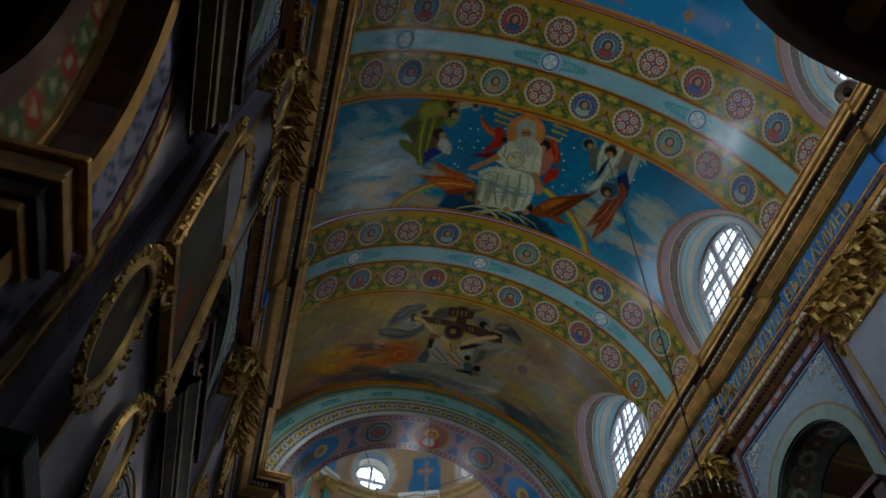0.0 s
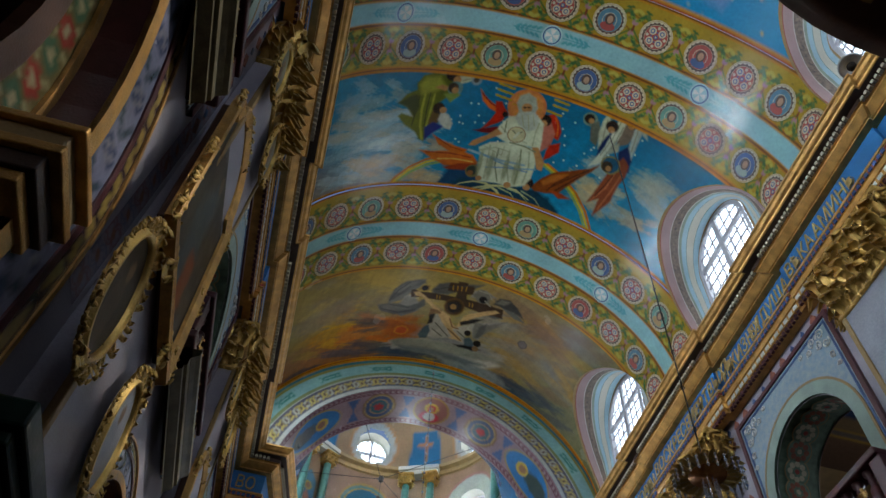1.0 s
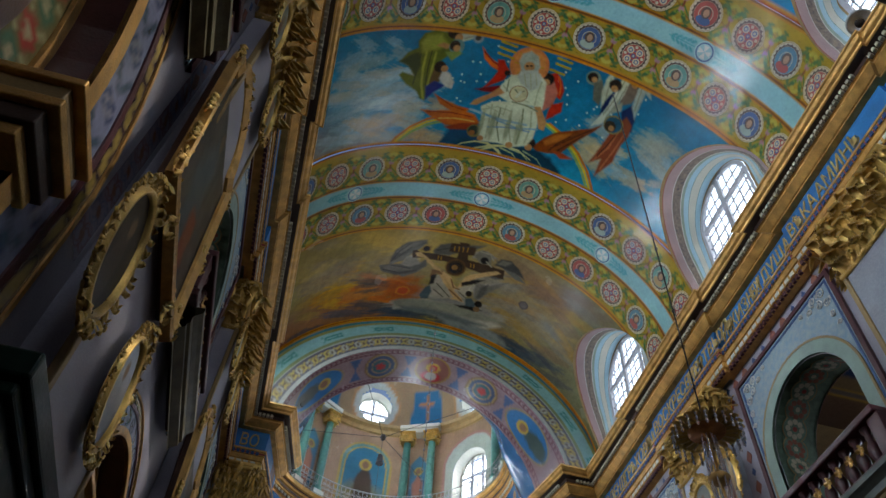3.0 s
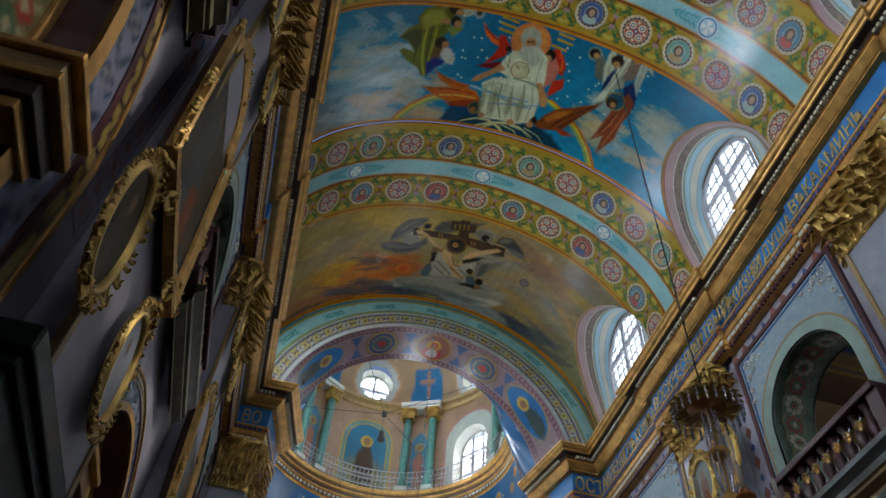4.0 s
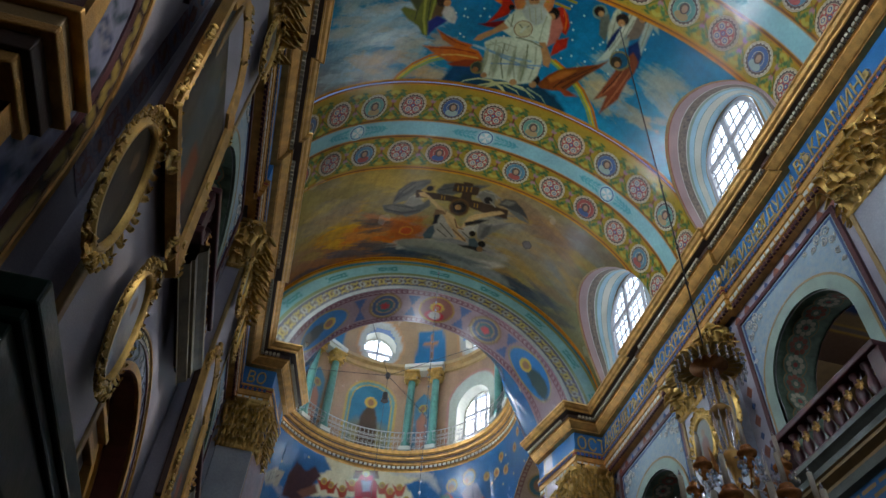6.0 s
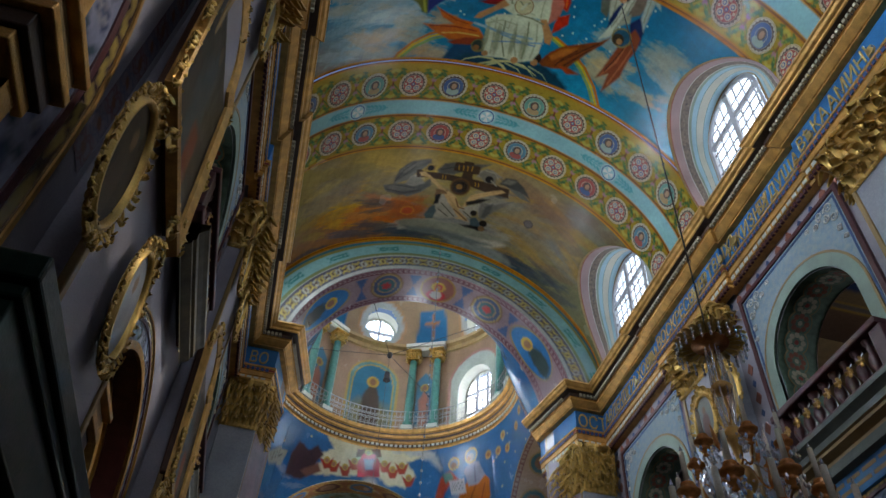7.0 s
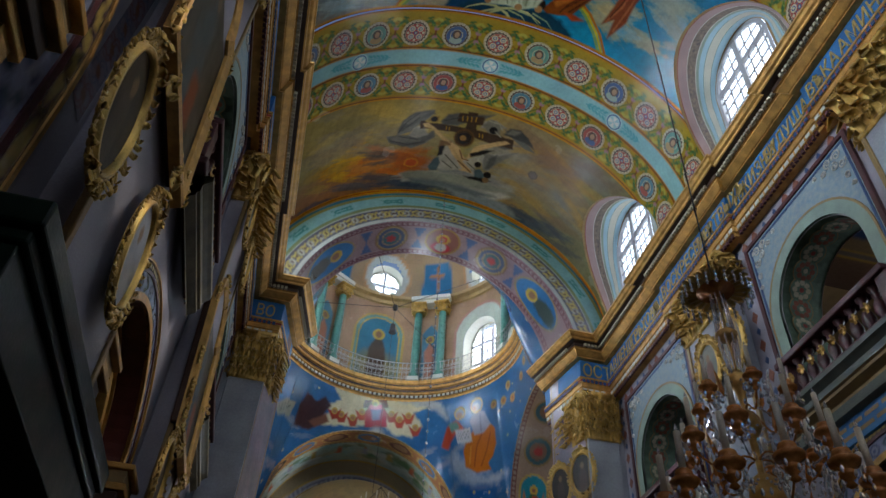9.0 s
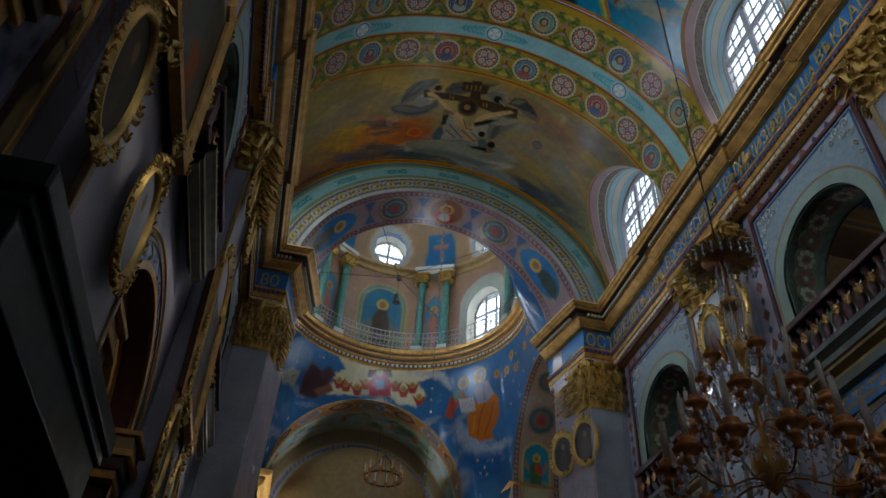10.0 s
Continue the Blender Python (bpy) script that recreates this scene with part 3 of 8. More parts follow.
    cv.poly([(8.14, -0.34), (8.03, -0.06), (7.89, 0.36), (8.09, 0.60), (8.48, 0.68), (8.88, 0.74), (8.86, 0.44), (8.92, 0.06), (8.93, -0.21), (8.79, -0.54), (8.50, -0.53)], (0.62, 0.61, 0.48), 0.05, 0.012)
    cv.poly([(9.25, -0.88), (9.02, -0.62), (8.87, 0.05), (8.89, 0.55), (9.12, 0.74), (9.48, 0.77), (9.81, 0.79), (10.09, 0.68), (10.30, 0.25), (10.25, -0.10), (10.33, -0.62), (9.82, -0.73), (9.38, -0.81)], (0.62, 0.61, 0.48), 0.05, 0.012)
    cv.poly([(8.57, -0.54), (8.69, -0.36), (8.95, -0.71), (9.22, -1.00), (9.24, -1.19), (9.08, -1.12), (8.85, -0.80)], (0.44, 0.25, 0.14), 0.04, 0.012)
    cv.poly([(8.86, 0.52), (8.81, 0.68), (9.21, 0.98), (9.49, 0.99), (9.46, 0.82), (9.20, 0.71)], (0.44, 0.25, 0.14), 0.04, 0.012)
    cv.poly([(7.71, -0.27), (7.48, -0.23), (7.35, -0.05), (7.44, 0.18), (7.71, 0.30), (7.85, 0.27), (7.98, -0.12)], (0.4, 0.41, 0.36), 0.05, 0.012)
    cv.blob(7.78, 0.03, 0.140, 0.140, 0, (0.44, 0.25, 0.14), 0.25, 0.04)
    cv.poly([(7.95, -0.16), (7.82, 0.26), (8.03, 0.47), (8.31, 0.45), (8.45, 0.25), (8.31, -0.03), (8.17, -0.19)], (0.5, 0.5, 0.44), 0.05, 0.012)
    cv.line([(8.02, -0.03), (8.35, 0.12)], 0.022, (0.42, 0.42, 0.32), 0.6)
    cv.line([(7.97, 0.12), (8.38, 0.27)], 0.022, (0.42, 0.42, 0.32), 0.6)
    cv.line([(7.93, 0.25), (8.23, 0.38)], 0.022, (0.42, 0.42, 0.32), 0.6)
    cv.line([(7.78, -0.05), (7.77, -0.00)], 0.03, (0.04, 0.025, 0.018), 0.6)
    cv.line([(7.75, 0.05), (7.74, 0.09)], 0.03, (0.04, 0.025, 0.018), 0.6)
    cv.line([(8.49, -0.47), (8.72, -0.16), (8.78, 0.34)], 0.028, (0.42, 0.42, 0.32), 0.6)
    cv.line([(8.11, 0.48), (8.47, 0.47), (8.81, 0.51)], 0.028, (0.42, 0.42, 0.32), 0.6)
    cv.line([(8.29, -0.37), (8.63, -0.33)], 0.025, (0.24, 0.24, 0.17), 0.6)
    cv.line([(8.90, -0.10), (8.90, 0.30), (8.97, 0.64)], 0.03, (0.24, 0.24, 0.17), 0.6)
    cv.line([(9.33, -0.83), (9.15, -0.43), (9.19, -0.02)], 0.03, (0.42, 0.42, 0.32), 0.6)
    cv.line([(9.13, -0.59), (9.59, -0.54), (10.18, -0.48)], 0.035, (0.42, 0.42, 0.32), 0.6)
    cv.line([(9.17, -0.34), (9.71, -0.29), (10.19, -0.09)], 0.03, (0.24, 0.24, 0.17), 0.6)
    cv.line([(9.15, -0.03), (9.70, 0.06), (10.20, 0.25)], 0.035, (0.42, 0.42, 0.32), 0.6)
    cv.line([(9.03, 0.26), (9.51, 0.36), (10.11, 0.39)], 0.03, (0.24, 0.24, 0.17), 0.6)
    cv.line([(9.02, 0.49), (9.51, 0.62), (10.04, 0.60)], 0.035, (0.42, 0.42, 0.32), 0.6)
    cv.line([(9.19, -0.73), (9.35, -0.21), (9.06, -0.20)], 0.022, (0.42, 0.42, 0.32), 0.6)
    cv.line([(9.39, -1.13), (9.47, -0.66), (9.52, -0.15), (9.47, 0.48)], 0.05, (0.34, 0.42, 0.46), 0.6)
    cv.line([(9.40, -0.84), (9.57, -0.30), (9.65, 0.29), (9.50, 0.81)], 0.035, (0.26, 0.36, 0.44), 0.6)
    cv.line([(9.83, -0.52), (9.69, 0.06), (9.65, 0.62)], 0.03, (0.22, 0.3, 0.42), 0.6)
    cv.blob(8.62, 0.00, 0.250, 0.250, 0, (0.26, 0.16, 0.1), 0.06, 0)
    cv.blob(8.62, 0.00, 0.226, 0.226, 0, (0.58, 0.52, 0.36), 0.06, 0)
    cv.line([(8.62, 0.00), (8.52, -0.14)], 0.025, (0.24, 0.24, 0.17), 0.6)
    cv.line([(8.62, 0.00), (8.49, 0.12)], 0.025, (0.24, 0.24, 0.17), 0.6)
    cv.line([(8.72, -0.03), (8.55, 0.04)], 0.05, (0.62, 0.61, 0.48), 0.6)
    cv.blob(10.23, 0.22, 0.103, 0.103, 0, (0.44, 0.25, 0.14), 0.25, 0.04)
    cv.blob(10.23, -0.62, 0.087, 0.087, 0, (0.44, 0.25, 0.14), 0.25, 0.04)
    for b0, w0 in ((-0.42, 0.09), (0.02, 0.07), (0.34, 0.10), (-0.72, 0.07)):
        cv.blob(9.75, b0, 0.42, w0, 4, (0.27, 0.27, 0.18), 0.7, 0.25, k=0.75)
    # rows of gilt script that cannot be read
    cv.line([(7.12, -0.85), (7.13, -0.78)], 0.045, (0.46, 0.32, 0.07), 0.6)
    cv.line([(7.16, 0.65), (7.16, 0.72)], 0.045, (0.46, 0.32, 0.07), 0.6)
    cv.line([(7.13, -0.74), (7.14, -0.67)], 0.045, (0.46, 0.32, 0.07), 0.6)
    cv.line([(7.16, 0.75), (7.17, 0.82)], 0.045, (0.46, 0.32, 0.07), 0.6)
    cv.line([(7.15, -0.63), (7.16, -0.56)], 0.045, (0.46, 0.32, 0.07), 0.6)
    cv.line([(7.17, 0.86), (7.17, 0.92)], 0.045, (0.46, 0.32, 0.07), 0.6)
    cv.line([(7.16, -0.52), (7.17, -0.45)], 0.045, (0.46, 0.32, 0.07), 0.6)
    cv.line([(7.18, 0.96), (7.18, 1.03)], 0.045, (0.46, 0.32, 0.07), 0.6)
    cv.line([(7.28, -0.86), (7.29, -0.78)], 0.045, (0.46, 0.32, 0.07), 0.6)
    cv.line([(7.32, 0.66), (7.32, 0.73)], 0.045, (0.46, 0.32, 0.07), 0.6)
    cv.line([(7.30, -0.75), (7.30, -0.67)], 0.045, (0.46, 0.32, 0.07), 0.6)
    cv.line([(7.33, 0.76), (7.33, 0.83)], 0.045, (0.46, 0.32, 0.07), 0.6)
    cv.line([(7.31, -0.63), (7.32, -0.56)], 0.045, (0.46, 0.32, 0.07), 0.6)
    cv.line([(7.33, 0.87), (7.34, 0.94)], 0.045, (0.46, 0.32, 0.07), 0.6)
    cv.line([(7.33, -0.52), (7.33, -0.45)], 0.045, (0.46, 0.32, 0.07), 0.6)
    cv.line([(7.34, 0.97), (7.34, 1.04)], 0.045, (0.46, 0.32, 0.07), 0.6)
    cv.line([(7.44, -0.86), (7.45, -0.79)], 0.045, (0.46, 0.32, 0.07), 0.6)
    cv.line([(7.48, 0.67), (7.49, 0.74)], 0.045, (0.46, 0.32, 0.07), 0.6)
    cv.line([(7.46, -0.75), (7.47, -0.67)], 0.045, (0.46, 0.32, 0.07), 0.6)
    cv.line([(7.49, 0.78), (7.49, 0.84)], 0.045, (0.46, 0.32, 0.07), 0.6)
    cv.line([(7.48, -0.64), (7.48, -0.56)], 0.045, (0.46, 0.32, 0.07), 0.6)
    cv.line([(7.50, 0.88), (7.50, 0.95)], 0.045, (0.46, 0.32, 0.07), 0.6)
    cv.line([(7.49, -0.52), (7.50, -0.45)], 0.045, (0.46, 0.32, 0.07), 0.6)
    cv.line([(7.50, 0.98), (7.50, 1.05)], 0.045, (0.46, 0.32, 0.07), 0.6)
    cv.line([(7.61, -0.86), (7.62, -0.79)], 0.045, (0.46, 0.32, 0.07), 0.6)
    cv.line([(7.69, 0.57), (7.69, 0.64)], 0.045, (0.46, 0.32, 0.07), 0.6)
    cv.line([(7.63, -0.75), (7.64, -0.68)], 0.045, (0.46, 0.32, 0.07), 0.6)
    cv.line([(7.69, 0.68), (7.70, 0.75)], 0.045, (0.46, 0.32, 0.07), 0.6)
    cv.line([(7.64, -0.64), (7.65, -0.57)], 0.045, (0.46, 0.32, 0.07), 0.6)
    cv.line([(7.70, 0.78), (7.71, 0.85)], 0.045, (0.46, 0.32, 0.07), 0.6)
    cv.line([(7.66, -0.53), (7.67, -0.45)], 0.045, (0.46, 0.32, 0.07), 0.6)
    cv.line([(7.71, 0.88), (7.71, 0.95)], 0.045, (0.46, 0.32, 0.07), 0.6)
    cv.line([(7.09, -0.25), (7.10, -0.18)], 0.05, (0.46, 0.32, 0.07), 0.6)
    cv.line([(7.10, -0.15), (7.10, -0.08)], 0.05, (0.46, 0.32, 0.07), 0.6)
    cv.line([(7.10, 0.23), (7.10, 0.30)], 0.05, (0.46, 0.32, 0.07), 0.6)
    cv.line([(7.10, 0.34), (7.10, 0.41)], 0.05, (0.46, 0.32, 0.07), 0.6)
    cv.line([(7.09, 0.45), (7.10, 0.52)], 0.05, (0.46, 0.32, 0.07), 0.6)
    cv.c[:] = np.clip(deepen(cv.c, 1.0, 1.1) * (0.80, 0.86, 0.82), 0.004, 1)
    edge_lines(cv, 7.16, 10.68)
    cv.c = cv.c ** 1.12
    cv.mottle(0.10, 1.7, 3).mottle(0.13, 7, 6)


def paint_cross(cv):
    """Sunset sky with a winged group that bears a dark wooden cross."""
    cv.lay(np.clip(0.6 + 0.5 * fbm(cv.a * 0.7, cv.b * 0.4, 3), 0, 1) * 0.6, (0.19, 0.14, 0.045))
    cv.lay(np.clip((cv.b - 1.6) / 2.5 + 0.3 * fbm(cv.a, cv.b * 0.5, 6), 0, 1) * 0.55, (0.15, 0.19, 0.13))
    cv.lay(np.clip((cv.a - 15.8) / 1.2, 0, 1) * np.clip((-cv.b - 0.5) / 2 + 0.3 * fbm(cv.a * 1.4, cv.b * 0.5, 5), 0, 1) * 0.8, (0.32, 0.12, 0.05))
    clouds(cv, 16, 15.3, 16.9, -5.2, -3.4, [(0.62, 0.34, 0.03), (0.52, 0.24, 0.03), (0.34, 0.22, 0.06)], k=0.7)
    clouds(cv, 14, 15.9, 16.9, -3.3, -1.2, [(0.55, 0.16, 0.04), (0.46, 0.20, 0.06)], k=0.8)
    clouds(cv, 22, 13.9, 15.8, -4.8, -1.0, [(0.46, 0.33, 0.09), (0.40, 0.30, 0.10), (0.22, 0.19, 0.12)], (0.9, 0.3), k=0.5)
    clouds(cv, 26, 14.0, 16.6, 1.2, 5.0, [(0.26, 0.21, 0.12), (0.20, 0.20, 0.16), (0.38, 0.25, 0.10), (0.16, 0.10, 0.06)], (1.1, 0.3), k=0.5)
    clouds(cv, 20, 14.4, 17.2, 1.6, 4.6, [(0.34, 0.20, 0.07), (0.20, 0.12, 0.07), (0.24, 0.24, 0.19), (0.10, 0.10, 0.08), (0.42, 0.26, 0.05)], (0.8, 0.16), k=0.45)
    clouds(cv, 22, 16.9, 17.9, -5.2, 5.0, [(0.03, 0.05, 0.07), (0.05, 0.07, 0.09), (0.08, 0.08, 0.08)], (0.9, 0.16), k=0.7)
    clouds(cv, 8, 16.0, 16.5, -3.0, -1.6, [(0.10, 0.08, 0.06)], (0.5, 0.08), k=0.7)
    clouds(cv, 18, 16.4, 17.1, -1.6, 1.6, [(0.30, 0.29, 0.24), (0.20, 0.20, 0.17)], (0.7, 0.12), k=0.7)
    cv.blob(16.42, -1.49, 0.5, 0.65, 0, (0.34, 0.10, 0.03), 0.9, 0.3)
    cv.blob(16.42, -1.49, 0.20, 0.24, 0, (0.50, 0.20, 0.03), 0.2)
    cv.blob(16.42, -1.49, 0.15, 0.19, 0, (0.42, 0.09, 0.02), 0.2)
    cv.blob(15.57, 2.42, 0.17, 0.16, 0, (0.07, 0.06, 0.055), 0.2)
    cv.blob(15.57, 2.42, 0.13, 0.12, 0, (0.13, 0.11, 0.10), 0.2)
    # grey wings, pale cloud and drapery round the group
    cv.poly([(15.29, -2.20), (14.67, -2.08), (14.35, -1.76), (14.23, -1.21), (14.47, -1.26), (14.75, -1.49), (15.09, -1.76)], (0.15, 0.15, 0.12), 0.06, 0.012)
    cv.poly([(15.27, -2.51), (15.31, -2.01), (15.08, -1.32), (15.25, -0.99), (15.56, -1.21), (15.79, -1.61), (15.61, -2.02), (15.52, -2.42)], (0.15, 0.155, 0.13), 0.06, 0.012)
    cv.poly([(15.28, -1.79), (14.94, -1.68), (14.77, -1.43), (15.14, -1.27), (15.37, -1.53)], (0.36, 0.33, 0.26), 0.06, 0.012)
    cv.line([(15.09, -2.06), (14.61, -1.76), (14.31, -1.32)], 0.022, (0.07, 0.07, 0.055), 0.6)
    cv.line([(15.41, -2.29), (15.50, -1.69), (15.28, -1.18)], 0.022, (0.08, 0.08, 0.065), 0.6)
    cv.poly([(14.70, -0.90), (14.32, -0.68), (14.16, -0.42), (14.41, -0.28), (14.67, -0.36)], (0.14, 0.14, 0.12), 0.06, 0.012)
    cv.poly([(14.34, 1.06), (14.32, 1.36), (14.50, 1.80), (14.74, 2.22), (14.77, 1.85), (14.62, 1.49)], (0.12, 0.12, 0.1), 0.05, 0.012)
    cv.poly([(14.55, 0.34), (14.24, 0.39), (14.10, 0.73), (14.27, 1.12), (14.40, 0.82)], (0.24, 0.22, 0.18), 0.06, 0.012)
    cv.poly([(15.65, 0.59), (15.42, 1.00), (15.07, 1.67), (15.38, 1.38), (15.76, 1.14), (16.16, 1.03), (16.06, 0.84)], (0.3, 0.28, 0.23), 0.08, 0.012)
    cv.poly([(16.91, -1.77), (16.72, -0.75), (16.80, 0.23), (16.87, 1.23), (16.83, 2.04), (17.30, 1.56), (17.43, 0.59), (17.30, -0.43), (17.26, -1.60)], (0.4, 0.38, 0.29), 0.15, 0.05)
    cv.poly([(17.33, -0.22), (17.29, 0.95), (17.27, 1.97), (17.54, 2.60), (17.73, 1.69), (17.71, 0.46)], (0.22, 0.24, 0.21), 0.15, 0.05)
    # winged group round a dark cross
    cv.poly([(16.88, -1.73), (16.74, -1.11), (16.74, -0.55), (16.65, 0.28), (16.65, 1.0), (16.75, 1.84), (16.96, 1.38), (17.15, 0.4), (17.2, -0.59), (17.17, -1.59)], (0.24, 0.24, 0.17), 0.12, 0.02)
    cv.poly([(17.12, -1.46), (17.09, -0.33), (17.13, 0.84), (17.11, 1.57), (17.4, 0.91), (17.37, -0.26), (17.35, -1.27)], (0.13, 0.15, 0.13), 0.15, 0.02)
    cv.poly([(15.19, -2.2), (14.66, -2.11), (14.31, -1.78), (14.18, -1.21), (14.33, -1.14), (14.5, -1.47), (14.82, -1.73), (15.0, -1.97)], (0.085, 0.085, 0.07), 0.08, 0.02)
    cv.poly([(14.74, -2.09), (14.37, -1.7), (14.21, -1.2), (14.55, -1.59), (14.82, -1.87)], (0.15, 0.145, 0.115), 0.1, 0.02)
    cv.poly([(15.33, -2.49), (15.22, -2.13), (15.3, -1.7), (15.33, -1.42), (14.92, -0.98), (15.23, -0.97), (15.64, -1.35), (15.73, -1.89), (15.57, -2.34)], (0.085, 0.085, 0.07), 0.08, 0.02)
    cv.poly([(15.34, -2.38), (15.28, -1.98), (15.4, -1.68), (15.46, -1.39), (15.58, -1.92), (15.51, -2.28)], (0.15, 0.145, 0.115), 0.1, 0.02)
    cv.poly([(15.26, -1.78), (14.9, -1.65), (14.97, -1.37), (15.17, -1.19), (15.33, -1.49)], (0.24, 0.23, 0.18), 0.08, 0.02)
    cv.poly([(14.6, -0.91), (14.26, -0.73), (14.14, -0.37), (14.12, 0.03), (13.89, 0.66), (14.19, 0.38), (14.62, -0.38), (14.7, -0.76)], (0.085, 0.085, 0.07), 0.08, 0.02)
    cv.poly([(14.39, 0.37), (14.1, 0.56), (14.25, 0.94), (14.59, 0.97), (14.72, 0.66)], (0.15, 0.145, 0.115), 0.08, 0.02)
    cv.poly([(14.54, 1.09), (14.22, 1.2), (14.15, 1.52), (14.32, 1.86), (14.64, 2.15), (14.52, 1.75), (14.54, 1.44)], (0.045, 0.045, 0.04), 0.06, 0.02)
    cv.poly([(14.47, 1.14), (14.23, 1.27), (14.21, 1.58), (14.43, 1.4)], (0.15, 0.145, 0.115), 0.08, 0.02)
    cv.poly([(15.03, 0.89), (15.09, 1.26), (14.96, 1.5), (14.72, 1.36)], (0.085, 0.085, 0.07), 0.08, 0.02)
    cv.poly([(15.79, 0.75), (15.46, 0.74), (15.45, 1.08), (14.98, 1.72), (15.35, 1.48), (15.78, 1.18), (16.16, 1.0), (16.13, 0.85)], (0.15, 0.145, 0.115), 0.08, 0.02)
    cv.poly([(16.1, 0.91), (15.62, 0.92), (15.38, 1.13), (15.7, 1.16), (16.08, 1.05)], (0.085, 0.085, 0.07), 0.08, 0.02)
    cv.poly([(14.64, -1.54), (14.61, -1.43), (14.68, -1.29), (14.68, -0.9), (14.68, -0.29), (14.67, -0.1), (14.68, 0.17), (14.61, 1.46), (14.95, 1.49), (15.03, 0.82), (14.98, 0.05), (14.94, -0.43), (14.94, -1.1), (14.96, -1.49)], (0.045, 0.026, 0.013), 0.04, 0.02)
    cv.poly([(14.49, -0.41), (14.13, -0.41), (14.11, -0.17), (14.03, -0.18), (14.02, 0.13), (14.13, 0.16), (14.1, 0.37), (14.43, 0.38), (14.46, 0.22), (14.78, 0.26), (14.8, -0.1), (14.48, -0.13)], (0.045, 0.026, 0.013), 0.04, 0.02)
    cv.poly([(14.61, -1.28), (14.43, -1.22), (14.41, -0.99), (14.61, -0.98)], (0.17, 0.1, 0.045), 0.1, 0.02)
    cv.blob(14.53, -1.13, 0.11, 0.099, 0, (0.012, 0.01, 0.008), 0.2, 0.03)
    cv.blob(14.5, 0.74, 0.14, 0.126, 0, (0.012, 0.01, 0.008), 0.2, 0.03)
    cv.blob(15.1, -0.05, 0.36, 0.324, 0, (0.11, 0.055, 0.015), 0.2, 0.03)
    cv.blob(15.1, -0.05, 0.31, 0.279, 0, (0.045, 0.026, 0.012), 0.2, 0.03)
    cv.poly([(14.75, -1.43), (14.69, -1.26), (14.99, -0.89), (15.31, -0.48), (15.46, -0.16), (15.63, -0.12), (15.9, 0.22), (15.34, 0.35), (15.13, 0.64), (14.74, 1.19), (14.78, 1.37), (15.3, 0.69), (15.59, 0.42), (15.96, 0.31), (16.16, 0.01), (15.61, -0.4), (15.24, -0.76), (14.94, -1.1), (14.88, -1.35)], (0.50, 0.34, 0.16), 0.05, 0.02)
    cv.poly([(15.52, -0.39), (15.49, -0.12), (15.93, 0.13), (16.44, 0.58), (16.47, 0.23), (16.32, -0.23), (16.22, -0.6), (15.85, -0.62)], (0.50, 0.34, 0.16), 0.06, 0.02)
    cv.poly([(15.67, -0.66), (15.54, -0.49), (16.0, -0.1), (16.38, 0.21), (16.53, -0.11), (16.56, -0.59), (16.33, -0.68)], (0.34, 0.32, 0.24), 0.06, 0.02)
    cv.poly([(16.03, 0.12), (15.72, 0.46), (15.67, 0.69), (15.9, 0.72), (16.05, 0.58), (16.32, 0.62), (16.27, 0.39)], (0.34, 0.32, 0.24), 0.06, 0.02)
    cv.poly([(16.7, -0.81), (16.52, -0.92), (16.16, -0.79), (16.04, -0.64), (16.3, -0.55), (16.66, -0.6)], (0.06, 0.09, 0.09), 0.05, 0.02)
    cv.poly([(15.65, -0.77), (15.33, -0.77), (15.34, -0.4), (15.52, -0.39), (15.52, -0.59), (15.75, -0.61)], (0.17, 0.1, 0.045), 0.06, 0.02)
    cv.poly([(16.05, -0.71), (15.59, -0.72), (15.54, -0.56), (15.93, -0.57)], (0.012, 0.01, 0.008), 0.05, 0.02)
    cv.poly([(15.64, 0.29), (15.37, 0.64), (15.27, 0.96), (15.57, 0.69), (15.78, 0.33)], (0.012, 0.01, 0.008), 0.06, 0.02)
    cv.poly([(16.65, 0.67), (16.28, 0.6), (16.16, 0.78), (16.37, 0.95), (16.65, 1.0), (16.66, 0.75)], (0.06, 0.09, 0.09), 0.05, 0.02)
    cv.poly([(16.66, 0.31), (16.57, 0.68), (16.52, 1.25), (16.69, 1.01), (16.71, 0.51)], (0.012, 0.01, 0.008), 0.06, 0.02)
    cv.blob(16.33, 1.05, 0.14, 0.126, 0, (0.012, 0.01, 0.008), 0.2, 0.03)
    cv.blob(16.02, 0.64, 0.12, 0.108, 0, (0.012, 0.01, 0.008), 0.2, 0.03)
    cv.blob(16.57, 1.05, 0.12, 0.108, 0, (0.17, 0.1, 0.045), 0.2, 0.03)
    cv.line([(14.77, -1.31), (15.11, -0.79), (15.44, -0.38)], 0.025, (0.42, 0.3, 0.14), 0.6)
    cv.line([(15.38, 0.37), (15.08, 0.83), (14.77, 1.23)], 0.03, (0.4, 0.28, 0.13), 0.6)
    cv.line([(15.67, -0.25), (16.19, 0.2)], 0.05, (0.4, 0.28, 0.13), 0.6)
    cv.line([(16.07, -0.01), (16.42, 0.5)], 0.04, (0.17, 0.1, 0.045), 0.6)
    cv.line([(15.61, -0.06), (15.94, 0.1), (15.96, 0.31)], 0.035, (0.17, 0.1, 0.045), 0.6)
    cv.line([(16.2, -0.5), (16.44, -0.13)], 0.03, (0.1, 0.09, 0.06), 0.6)
    cv.line([(15.91, -0.47), (16.38, 0.06)], 0.03, (0.1, 0.09, 0.06), 0.6)
